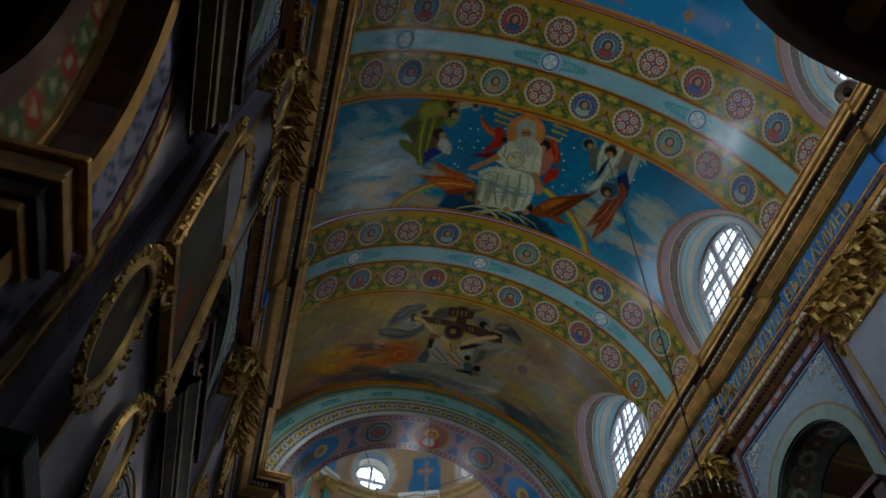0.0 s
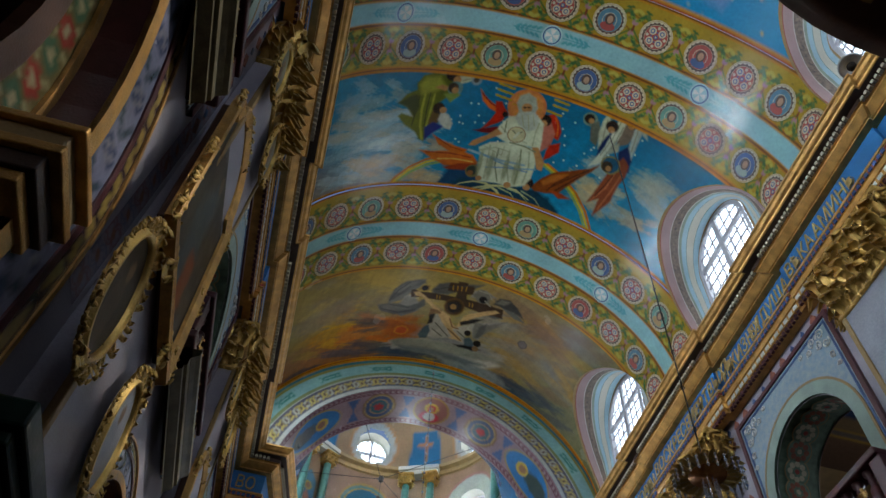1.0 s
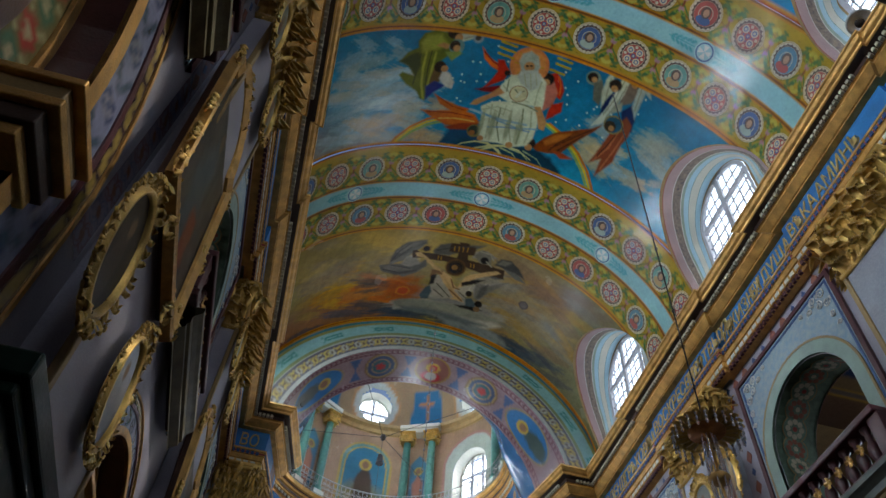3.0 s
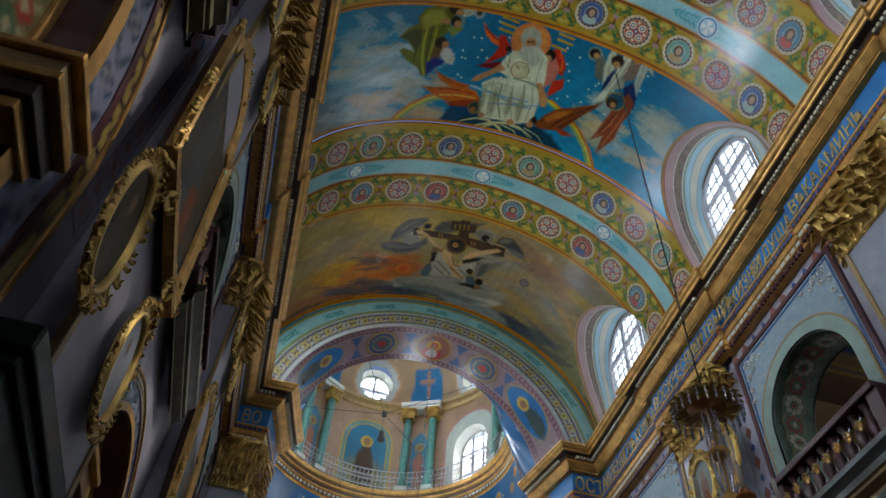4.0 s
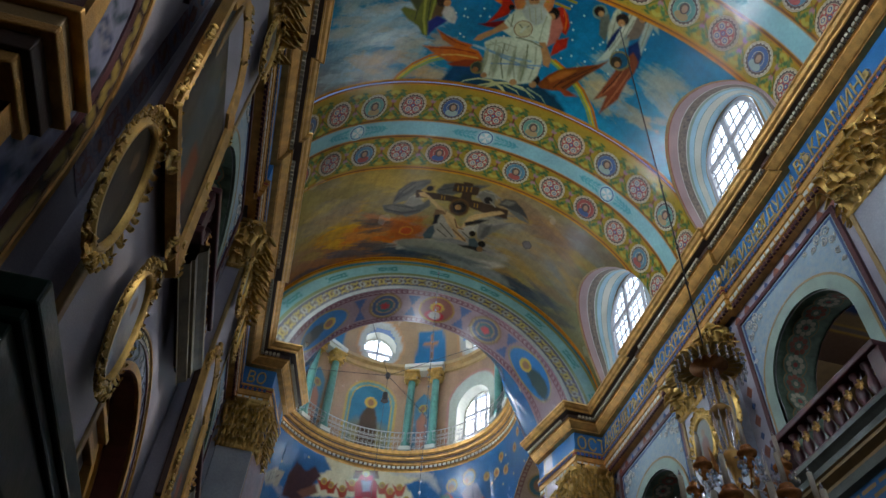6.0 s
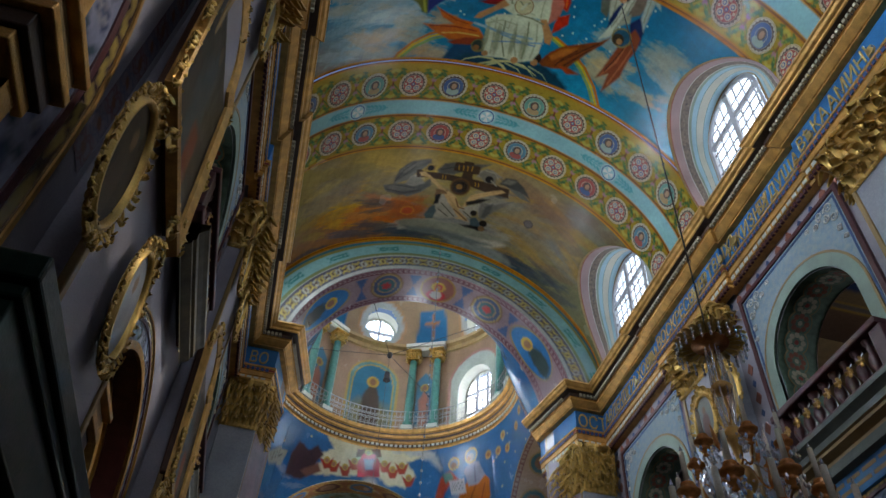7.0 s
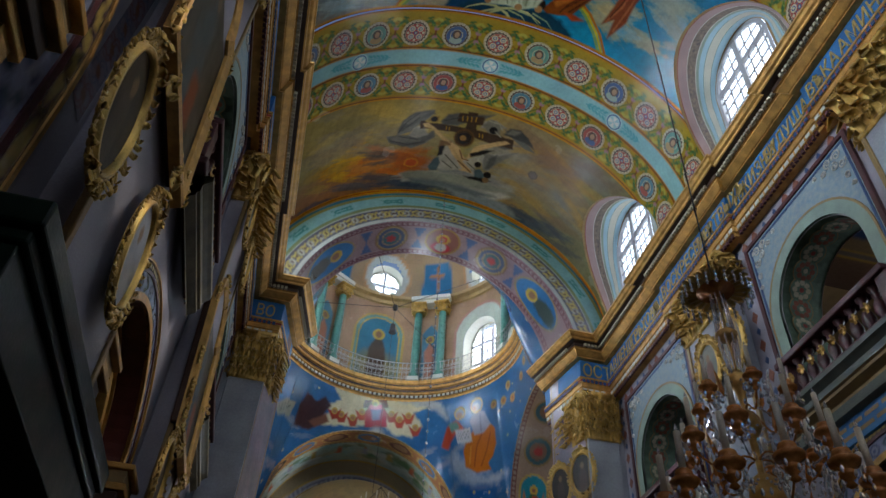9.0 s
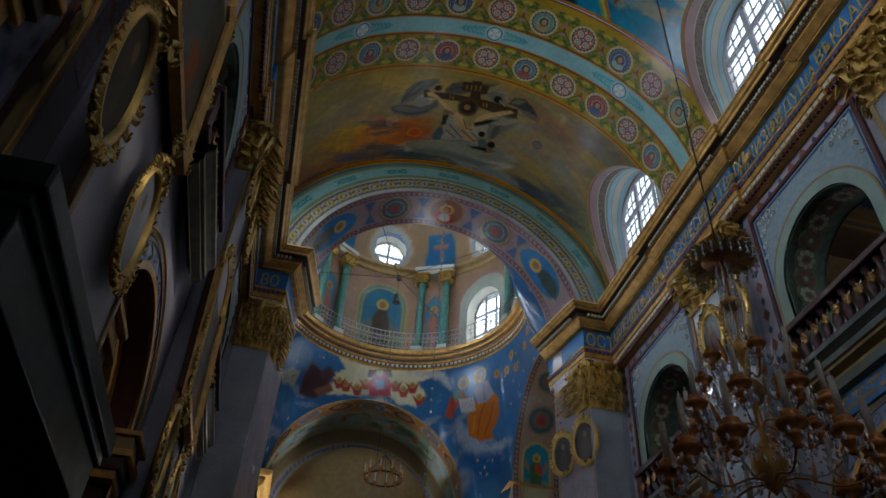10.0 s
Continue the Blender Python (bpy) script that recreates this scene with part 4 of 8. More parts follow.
    cv.line([(16.06, 0.3), (16.24, 0.59)], 0.03, (0.1, 0.09, 0.06), 0.6)
    cv.line([(15.83, 0.66), (15.57, 0.69)], 0.03, (0.28, 0.27, 0.2), 0.6)
    cv.line([(15.13, -2.15), (14.7, -1.96), (14.34, -1.64)], 0.025, (0.045, 0.045, 0.04), 0.6)
    cv.line([(14.91, -1.92), (14.51, -1.6)], 0.025, (0.045, 0.045, 0.04), 0.6)
    cv.line([(15.48, -2.35), (15.64, -1.76), (15.49, -1.25)], 0.03, (0.045, 0.045, 0.04), 0.6)
    cv.line([(15.31, -2.11), (15.42, -1.47)], 0.02, (0.045, 0.045, 0.04), 0.6)
    cv.line([(14.52, 0.81), (14.66, 1.02)], 0.03, (0.26, 0.25, 0.19), 0.6)
    cv.line([(14.2, 0.52), (14.2, 0.85), (14.39, 1.01)], 0.025, (0.26, 0.25, 0.19), 0.6)
    cv.line([(14.54, -0.79), (14.3, -0.32), (14.09, 0.29)], 0.025, (0.045, 0.045, 0.04), 0.6)
    cv.blob(15.1, -0.04, 0.22, 0.198, 0, (0.028, 0.016, 0.008), 0.2, 0.03)
    cv.blob(15.1, -0.08, 0.11, 0.099, 0, (0.27, 0.16, 0.06), 0.2, 0.03)
    cv.blob(15.26, -0.05, 0.07, 0.063, 0, (0.012, 0.01, 0.008), 0.2, 0.03)
    cv.line([(14.25, -0.29), (14.43, -0.26)], 0.022, (0.3, 0.17, 0.03), 0.6)
    cv.line([(14.23, -0.15), (14.41, -0.12)], 0.022, (0.3, 0.17, 0.03), 0.6)
    cv.line([(14.21, -0.02), (14.39, 0.01)], 0.022, (0.3, 0.17, 0.03), 0.6)
    cv.line([(14.18, 0.12), (14.36, 0.14)], 0.022, (0.3, 0.17, 0.03), 0.6)
    cv.line([(14.75, -0.69), (14.89, -0.67)], 0.022, (0.3, 0.17, 0.03), 0.6)
    cv.line([(14.76, -0.59), (14.89, -0.58)], 0.022, (0.3, 0.17, 0.03), 0.6)
    cv.line([(14.78, 0.37), (14.91, 0.4)], 0.022, (0.3, 0.17, 0.03), 0.6)
    cv.line([(14.78, 0.47), (14.91, 0.5)], 0.022, (0.3, 0.17, 0.03), 0.6)
    cv.c[:] = np.clip(deepen(cv.c, 1.05, 1.0) * (0.90, 0.86, 0.88), 0.004, 1)
    edge_lines(cv, 13.72, YE)
    cv.mottle(0.12, 1.5, 5).mottle(0.13, 7, 6)


def paint_sky(cv):
    """Blue sky with gold stars and pale winged figures."""
    cv.lay(np.clip(0.5 + 0.5 * fbm(cv.a, cv.b * 0.6, 7), 0, 1), (0.05, 0.24, 0.42))
    stars(cv, 70, cv.a.min(), cv.a.max(), -6, 6, (0.50, 0.45, 0.20), 0.04)
    a = cv.a.max() - 0.4
    cv.poly([(a - 0.5, 0.3), (a, 0.7), (a + 0.1, 1.2), (a - 0.2, 1.1)], (0.30, 0.17, 0.05), 0.1)
    cv.poly([(a - 0.5, 2.6), (a - 0.1, 2.9), (a, 3.6), (a - 0.4, 3.7)], (0.16, 0.26, 0.42), 0.2)
    cv.blob(a - 0.2, 2.75, 0.14, 0.13, 0, (0.35, 0.20, 0.12), 0.4)
    edge_lines(cv, cv.a.min(), cv.a.max())


def arch_paint(yc):
    def paint(cv):
        d = cv.a - yc
        for lo, hi, c in ((-1.50, -0.28, (0.33, 0.235, 0.055)), (0.34, 1.50, (0.33, 0.235, 0.055))):
            cv.lay(np.clip(np.minimum(d - lo, hi - d) / 0.02, 0, 1), c)
            for e in (lo, hi):
                cv.lay(np.clip((0.075 - np.abs(d - e)) / 0.02, 0, 1), (0.40, 0.20, 0.05))
                cv.lay(np.clip((0.03 - np.abs(d - e)) / 0.02, 0, 1), (0.10, 0.03, 0.02))
        step = 0.2285 * 5.3
        for mid in (-0.777, 0.885):   # vine scrolls with small buds along each band
            u = cv.b * 2 * math.pi / step
            inband = np.abs(d - mid) < 0.50
            for ph, amp, c, w in ((0, 0.40, (0.07, 0.13, 0.04), 0.028), (math.pi, 0.40, (0.07, 0.13, 0.04), 0.028), (0.8, 0.46, (0.20, 0.10, 0.03), 0.018), (math.pi + 0.8, 0.46, (0.20, 0.10, 0.03), 0.018)):
                g = np.abs(d - mid - amp * np.cos(u / 2 + ph / 2) * np.sign(np.cos(u / 2 + ph / 2)) * np.cos(ph))
                cv.lay(np.where(inband, np.clip((w - g) / 0.015 + 0.5, 0, 1), 0), c)
            buds = np.sin(u * 3 + 1.0) * np.sin((d - mid) * 22)
            cv.lay(np.where(inband & (np.abs(d - mid) > 0.12), np.clip((buds - 0.72) / 0.1, 0, 1) * 0.7, 0), (0.12, 0.10, 0.03))
        for mid in (-0.777, 0.885):
            for k in range(-7, 7):
                b = (k + 0.5) * step
                for q, s in itertools.product((-1, 1), (-1, 1)):
                    cv.blob(yc + mid + q * 0.30, b + s * 0.13, 0.14, 0.055, 35 * q * s, (0.05, 0.12, 0.05), 0.5, 0.2)
                    cv.blob(yc + mid + q * 0.36, b + s * 0.28, 0.10, 0.04, -40 * q * s, (0.09, 0.15, 0.06), 0.5, 0.2)
                    cv.blob(yc + mid + q * 0.15, b, 0.07, 0.07, 0, (0.34, 0.20, 0.24), 0.5, 0.2)
                    cv.blob(yc + mid + q * 0.42, b + s * 0.06, 0.05, 0.09, 30 * q * s, (0.40, 0.36, 0.10), 0.4, 0.1)
                    cv.blob(yc + mid + q * 0.22, b + s * 0.07, 0.10, 0.035, 60 * q * s, (0.19, 0.27, 0.07), 0.4, 0.1)
                    cv.blob(yc + mid + q * 0.22, b + s * 0.07, 0.06, 0.012, 60 * q * s, (0.03, 0.06, 0.02), 0.4, 0)
                    cv.blob(yc + mid + q * 0.47, b + s * 0.24, 0.03, 0.10, 15 * q * s, (0.06, 0.12, 0.04), 0.4, 0.1)
                cv.blob(yc + mid, b, 0.09, 0.03, 0, (0.16, 0.05, 0.03), 0.5, 0.1)
        for k in (-1, 0, 1):   # scrollwork either side of each small cross
            b0 = k * 0.76 * 5.3
            for s in (-1, 1):
                for i in range(5):
                    for q in (-1, 1):
                        cv.blob(yc + 0.03 + q * (0.10 - 0.012 * i), b0 + s * (0.36 + 0.13 * i), 0.035, 0.085, q * s * 35, (0.12, 0.34, 0.37), 0.4, 0.1)
                cv.line([(yc + 0.03, b0 + s * 0.3), (yc + 0.03, b0 + s * 1.0)], 0.02, (0.12, 0.34, 0.37), 0.6)
        cv.mottle(0.08, 2.0, 4)
    return paint


vault = thing("vault", "barrel vault painted with frescoes of blue and golden skies", "vault", kind="structure")
for i, yc in enumerate(BAYS):
    y0, y1 = yc - BAY / 2 + 1.525, min(yc + BAY / 2 - 1.525, YE)
    if i == 0:
        y1 = YE + 0.05
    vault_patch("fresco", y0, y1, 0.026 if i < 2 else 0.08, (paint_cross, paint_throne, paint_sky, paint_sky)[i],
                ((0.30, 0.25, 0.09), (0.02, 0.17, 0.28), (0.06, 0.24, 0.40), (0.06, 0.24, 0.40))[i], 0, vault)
TEAL_C = (0.30, 0.50, 0.52)


def medallion_mesh(kind):
    """A round painted medallion with a scalloped rim; faces -z."""
    vs, fs, ms = [], [], []

    def ring(r0, r1, z, m, n=36, wave=0.0, cx=0.0, cy=0.0, sq=1.0):
        o = len(vs)
        for i in range(n):
            a = 2 * math.pi * i / n
            w = 1 + wave * (i % 2)
            for r in (r0, r1 * w):
                vs.append((cx + r * math.cos(a), cy + r * math.sin(a) * sq, z))
        for i in range(n):
            j = (i + 1) % n
            fs.append((o + 2 * i, o + 2 * j, o + 2 * j + 1, o + 2 * i + 1))
            ms.append(m)

    def disc(r, z, m, cx=0.0, cy=0.0, n=20, sq=1.0):
        o = len(vs)
        vs.extend((cx + r * math.cos(2 * math.pi * i / n), cy + r * math.sin(2 * math.pi * i / n) * sq, z) for i in range(n))
        fs.append(tuple(range(o + n - 1, o - 1, -1)))
        ms.append(m)

    disc(0.415, 0.0, 0, n=40)
    ring(0.385, 0.40, -0.003, 4, 40)
    ring(0.30, 0.33, -0.003, 2, 40, 0.12)
    if kind == "rosette":
        disc(0.29, -0.005, 1, n=32)
        for q in range(4):
            a = math.pi / 4 + q * math.pi / 2
            disc(0.095, -0.008, 0, 0.175 * math.cos(a), 0.175 * math.sin(a), 16)
            disc(0.06, -0.011, 3, 0.175 * math.cos(a), 0.175 * math.sin(a), 14)
            disc(0.035, -0.014, 0, 0.175 * math.cos(a), 0.175 * math.sin(a), 12)
            b = q * math.pi / 2
            disc(0.04, -0.008, 0, 0.23 * math.cos(b), 0.23 * math.sin(b), 10)
            disc(0.022, -0.011, 3, 0.12 * math.cos(b), 0.12 * math.sin(b), 8)
        disc(0.055, -0.009, 3, 0, 0, 12)
        disc(0.025, -0.012, 0, 0, 0, 8)
        return vs, fs, ms, [RIM, RED, BROWN, DEEPBLUE, OCHRE]
    field = {"blue": MIDBLUE, "deep": DEEPBLUE, "red": RED, "grey": COLUMN}[kind]
    robe = {"blue": RED, "deep": SAGE, "red": DEEPBLUE, "grey": OCHRE}[kind]
    disc(0.295, -0.005, 1, n=32)
    ring(0.17, 0.185, -0.008, 0, 26)
    disc(0.19, -0.010, 5, 0, 0.16, 18, 0.6)
    disc(0.125, -0.012, 2, 0, -0.03, 18, 1.15)
    disc(0.075, -0.014, 3, 0.01, -0.02, 14, 1.3)
    return vs, fs, ms, [RIM, field, BROWN, SKIN, OCHRE, robe]


def multi(name, data):
    me = bpy.data.meshes.new(name)
    me.from_pydata(data[0], [], data[1])
    for m in data[3]:
        me.materials.append(m)
    me.polygons.foreach_set("material_index", data[2])
    return me


MEDALS = {k: multi("medallion", medallion_mesh(k)) for k in ("rosette", "blue", "deep", "red", "grey")}


def cross_mesh():
    vs, fs, ms = [], [], []
    n = 24
    for r, z, m in ((0.27, 0, 0), (0.235, -0.004, 1), (0.20, -0.008, 0)):
        o = len(vs)
        vs.extend((r * math.cos(6.2832 * i / n), r * math.sin(6.2832 * i / n), z) for i in range(n))
        fs.append(tuple(range(o + n - 1, o - 1, -1)))
        ms.append(m)
    for q in range(4):
        a = q * math.pi / 2 + math.pi / 4 * 0
        o = len(vs)
        for rr, da in ((0.02, 0.5), (0.18, 0.42), (0.18, -0.42), (0.02, -0.5)):
            vs.append((rr * math.cos(a + da), rr * math.sin(a + da), -0.012))
        fs.append((o, o + 1, o + 2, o + 3))
        ms.append(2)
    return vs, fs, ms, [TEAL, DEEPBLUE, WHITE]


CROSS = multi("painted_cross", cross_mesh())


def on_vault(y, th, lift):
    """Pose of a flat ornament that hangs just below the vault."""
    p = Vector((AX + (VR - lift) * math.sin(th), y, VZ + (VR * VK - lift) * math.cos(th)))
    nrm = Vector((math.sin(th) / VR, 0, math.cos(th) / (VR * VK))).normalized()
    xa = Vector((0, 1, 0)).cross(nrm)
    return Matrix((( xa.x, 0, nrm.x, p.x), (xa.y, 1, nrm.y, p.y), (xa.z, 0, nrm.z, p.z), (0, 0, 0, 1)))


def cut_by_lunette(y, th, r=0.45):
    z = VZ + VR * VK * math.cos(th)
    return any(abs(y - b) < LUN_R + r and (z < LUN_Z or math.hypot(y - b, z - LUN_Z) < LUN_R + r) for b in BAYS)


for i, yc in enumerate(ARCHES[:3]):
    arch = thing("transverse_arch", "broad transverse arch with ochre bands of painted medallions", "arch", "transverse arches", "structure")
    vault_patch("arch_band", yc - 1.525, yc + 1.525, 0.027 if i < 2 else 0.08, arch_paint(yc), TEAL_C, 0.05, arch)
    for mid, odd in ((-0.777, 0), (0.885, 0)):
        for k in range(-6, 7):
            th = k * 0.2285
            if k > 0 and cut_by_lunette(yc + mid, th, 0.12):
                continue
            kind = "rosette" if (k + odd) % 2 == 0 else ("blue", "deep", "red", "grey")[(k * 3 + i + (mid > 0)) % 4]
            shared("medallion", MEDALS[kind], arch, on_vault(yc + mid, th, 0.075))
    for k in (-1, 0, 1):
        shared("painted_cross", CROSS, arch, on_vault(yc + 0.03, k * 0.76, 0.065))


# ---------------------------------------------------------------- lunettes and windows
def arch_outline(yc, r, zc, z0, n=28, legs=6):
    """Points (y, z) of an opening with a round head, from one foot to the other."""
    pts = [(yc + r, z0 + (zc - z0) * i / legs) for i in range(legs)]
    pts += [(yc + r * math.cos(math.pi * i / n), zc + r * math.sin(math.pi * i / n)) for i in range(n + 1)]
    pts += [(yc - r, z0 + (zc - z0) * (legs - 1 - i) / legs) for i in range(legs)]
    return pts


PATTERN = mat("brown_stencil_pattern", (0.34, 0.26, 0.19), 0.6, 0, 0.6, 14, 0.1, 60, col2=(0.10, 0.08, 0.09))


def lunette(yc, s):
    lun = thing("lunette", "deep window lunette with painted pink, patterned and cream bands", "lunette", "lunettes", "structure")
    wr, wz = (WIN_R, WIN_Z) if s > 0 else (1.15, 16.45)
    o = arch_outline(yc, LUN_R, LUN_Z, 15.5) if s > 0 else arch_outline(yc, LOW_R, LOW_Z, 15.5)
    g = arch_outline(yc, wr + 0.06, wz, 15.5)
    for name, f0, f1, m in (("moulding", -0.05, 0.015, OCHRE), ("red_line", 0.015, 0.03, RED), ("pink_band", 0.03, 0.22, PINK), ("white_line", 0.22, 0.235, WHITE), ("pattern_band", 0.235, 0.41, PATTERN),
                            ("white_line", 0.41, 0.43, WHITE), ("grey_green_band", 0.43, 0.49, SAGE), ("blue_band", 0.49, 0.60, SKYBLUE), ("dark_line", 0.60, 0.61, COLUMN),
                            ("cream_reveal", 0.61, 0.78, CREAM), ("dark_line", 0.78, 0.79, COLUMN), ("blue_reveal", 0.79, 0.93, SKYBLUE), ("tan_edge", 0.93, 1.06, OCHRE)):
        vs = []
        for (y0, z0), (y1, z1) in zip(o, g):
            x0 = vault_x(z0)
            for f in (f0, f1):
                vs.append((AX + s * (x0 + (5.66 - x0) * f), y0 + (y1 - y0) * f, z0 + (z1 - z0) * f))
        part(name, (vs, grid_faces(len(o), 2)), m, lun, smooth=True)
    win = thing("window", "tall round-headed window with white glazing bars, daylight behind", "window", "nave windows", "structure")
    x = AX + s * 5.66
    bm = bmesh.new()
    ring = arch_outline(yc, wr + 0.05, wz, 15.6)
    inner = arch_outline(yc, wr - 0.06, wz, 15.66)
    vs = []
    for (y0, z0), (y1, z1) in zip(ring, inner):
        vs += [(x - s * 0.05, y0, z0), (x - s * 0.05, y1, z1), (x + s * 0.05, y1, z1)]
    bm.free()
    part("window_frame", (vs, grid_faces(len(ring), 3)), SASH, win)
    bm = bmesh.new()
    for yy in (yc,):
        box(bm, x - 0.04, x + 0.04, yy - 0.085, yy + 0.085, 15.6, wz + wr - 0.02)
    for zz in ((17.0, 18.3) if s > 0 else (16.45,)):
        box(bm, x - 0.045, x + 0.045, yc - wr, yc + wr, zz - 0.08, zz + 0.08)
    part("mullions", bm, SASH, win)
    bm = bmesh.new()
    for k in range(-3, 4):
        yy = yc + k * 0.32
        top = wz + math.sqrt(max(0, wr ** 2 - (k * 0.32) ** 2))
        box(bm, x - 0.02, x + 0.02, yy - 0.018, yy + 0.018, 15.6, top)
    for k in range(9 if s > 0 else 4):
        zz = 15.7 + k * 0.38
        half = wr if zz < wz else math.sqrt(max(0.01, wr ** 2 - (zz - wz) ** 2))
        box(bm, x - 0.02, x + 0.02, yc - half, yc + half, zz - 0.018, zz + 0.018)
    part("glazing_bars", bm, SASH, win)
    bm = bmesh.new()
    box(bm, x + s * 0.022 - 0.004, x + s * 0.022 + 0.004, yc - wr, yc + wr, 15.5, wz + wr)
    pane = part("pane", bm, GLASS, win)
    pane.visible_shadow = False
    if s > 0:
        daylight((AX + 5.84, yc, 17.6), (AX + 2.0, yc, 17.3), 2.3, 4.0, SOUTH_LIGHT)
    else:
        daylight((AX - 5.84, yc, 16.5), (AX - 3.0, yc, 16.7), 2.3, 2.2, NORTH_LIGHT)


for yc in BAYS:
    lunette(yc, 1)
    lunette(yc, -1)

# ---------------------------------------------------------------- entablature
CORNICE = [(-0.30, 15.52), (0.67, 15.46), (0.67, 15.405), (0.64, 15.39), (0.60, 15.33), (0.545, 15.30), (0.53, 15.26), (0.50, 15.245)]
SOFFIT = [(0.50, 15.245), (0.34, 15.235), (0.34, 15.12)]
BEDMOULD = [(0.34, 15.12), (0.30, 15.11), (0.30, 15.06), (0.22, 14.98), (0.17, 14.93), (0.14, 14.92), (0.14, 14.885), (0.0, 14.875)]
FRIEZE = [(0.0, 14.875), (0.0, 14.25)]
FASCIA = [(0.0, 14.25), (0.07, 14.25), (0.07, 14.19), (0.045, 14.18), (0.045, 14.08), (0.02, 14.07)]
ARCHITRAVE = [(0.02, 14.07), (0.02, 13.93), (-0.01, 13.92), (-0.01, 13.78), (-0.06, 13.76), (-0.06, 13.68), (-0.25, 13.67)]
FH = 5.35


def frieze_path(s):
    """Plan line of the frieze from the west end to the chancel arch; the nave lies to its right."""
    pts = []
    for yc in reversed(ARCHES):
        pts += [(FH, yc - 1.72), (FH - 0.09, yc - 1.72), (FH - 0.09, yc + 1.72), (FH, yc + 1.72)]
    pts = [(FH, YW)] + [p for p in pts if p[1] > YW] + [(FH, YE - 0.05), (CR - 0.04, YE - 0.05), (CR - 0.44, CY1 + 0.3)]
    pts = [(AX + s * h, y) for h, y in pts]
    return pts if s < 0 else pts[::-1]


for s in (1, -1):
    ent = thing("entablature_" + ("south" if s > 0 else "north"), "gilded entablature with a blue lettered frieze", "entablature", kind="structure")
    path = frieze_path(s)
    for name, prof, m in (("cornice", CORNICE, GOLD_OLD), ("soffit", SOFFIT, BROWN), ("bed_moulding", BEDMOULD, GOLD_OLD), ("frieze", FRIEZE, BLUE),
                          ("fascia", FASCIA, GOLD_OLD), ("architrave", ARCHITRAVE, GOLD_OLD)):
        part(name, sweep(path, prof), m, ent)
    bm = bmesh.new()
    part("fascia_red_line", sweep(path, [(0.048, 14.165), (0.048, 14.10)]), RED, ent)
    vs = []
    fs = []
    for off, z, dz, dn, gap, keep in ((0.36, 15.18, 0.045, 0.05, 0.11, 0), (0.05, 14.13, 0.05, 0.012, 0.13, 1), (-0.008, 13.85, 0.05, 0.012, 0.19, 2), (-0.05, 13.71, 0.05, 0.03, 0.12, 3)):
        beads = []
        for (xa, ya), (xb, yb) in zip(path, path[1:]):
            L = math.hypot(xb - xa, yb - ya)
            if L < 0.2 or max(ya, yb) < 2:
                continue
            dx, dy = (xb - xa) / L, (yb - ya) / L
            nx, ny = dy, -dx
            for i in range(int(L / gap)):
                q = (i + 0.5) * gap
                cx, cy = xa + dx * q + nx * off, ya + dy * q + ny * off
                if cy < 2:
                    continue
                w = gap * 0.33
                c = [(cx + a * w * dx + b * dn * nx, cy + a * w * dy + b * dn * ny, z + e * dz) for a, b, e in itertools.product((-1, 1), (-1, 1), (-1, 1))]
                beads.append((c, [(0, 1, 3, 2), (4, 6, 7, 5), (0, 4, 5, 1), (2, 3, 7, 6), (1, 5, 7, 3), (0, 2, 6, 4)]))
        tagged(part(("egg_moulding", "fascia_blocks", "architrave_blocks", "dentils")[keep], join(*beads), (RIM, DEEPBLUE, CREAM, MAROON)[keep], ent), kind="stuff")


def lettering(name, body, height, m, parent, material=LETTER, squeeze=0.62, label=""):
    """Built-in font letters as a mesh, raised a little."""
    cu = bpy.data.curves.new(name, "FONT")
    cu.body, cu.size, cu.extrude, cu.align_x, cu.resolution_u = body, height, 0.012, "LEFT", 2
    tmp = bpy.data.objects.new(name, cu)
    me = bpy.data.meshes.new_from_object(tmp)
    bpy.data.objects.remove(tmp)
    me.materials.clear()
    me.materials.append(material)
    ob = new(name, me)
    ob.parent = parent
    ob.matrix_basis = m @ Matrix.Diagonal((squeeze, 1, 1, 1))
    return ob

south, north = bpy.data.objects["entablature_south"], bpy.data.objects["entablature_north"]


def frieze_word(word, y, s, parent, h=0.0):
    """A word on a side wall's frieze that starts at y and runs on to its right."""
    rot = pose(0, 0, 0, 90, 0, -90 * s)
    return lettering("gilt_letters", word, 0.54, Matrix.Translation((AX + s * (FH - h - 0.012), y, 14.37)) @ rot, parent, squeeze=0.70)


for word, y in (("АВЛЕНІЕ", 17.55), ("ГРѢХОВЪ", 16.0), ("ЧАЮ", 14.7)):
    frieze_word(word, y, 1, south)
for word, y in (("ВОСКРЕСЕНІЯ", 13.85), ("МЕРТВЫХЪ", 11.9)):
    frieze_word(word, y, 1, south, 0.09)
for word, y in (("И", 10.3), ("ЖИЗНИ", 10.0), ("БУДУЩАГО", 9.0)):
    frieze_word(word, y, 1, south)
for word, y in (("ВѢКА", 7.25), ("АМИНЬ", 6.2)):
    frieze_word(word, y, 1, south, 0.09)
lettering("gilt_letters", "ОСТ", 0.62, Matrix.Translation((AX + CR + 0.02, YE - 0.062, 14.33)) @ pose(0, 0, 0, 90), south, squeeze=0.7)
lettering("gilt_letters", "ВО", 0.56, Matrix.Translation((AX - CR - 0.72, YE - 0.062, 14.35)) @ pose(0, 0, 0, 90), north, squeeze=0.7)


# ---------------------------------------------------------------- chancel arch
def fan(name, inner, outer, nr, paint, base, material=FRESCO, parent=None, coords=None):
    """A sheet between two curves of the same number of points, painted in (along, across) metres."""
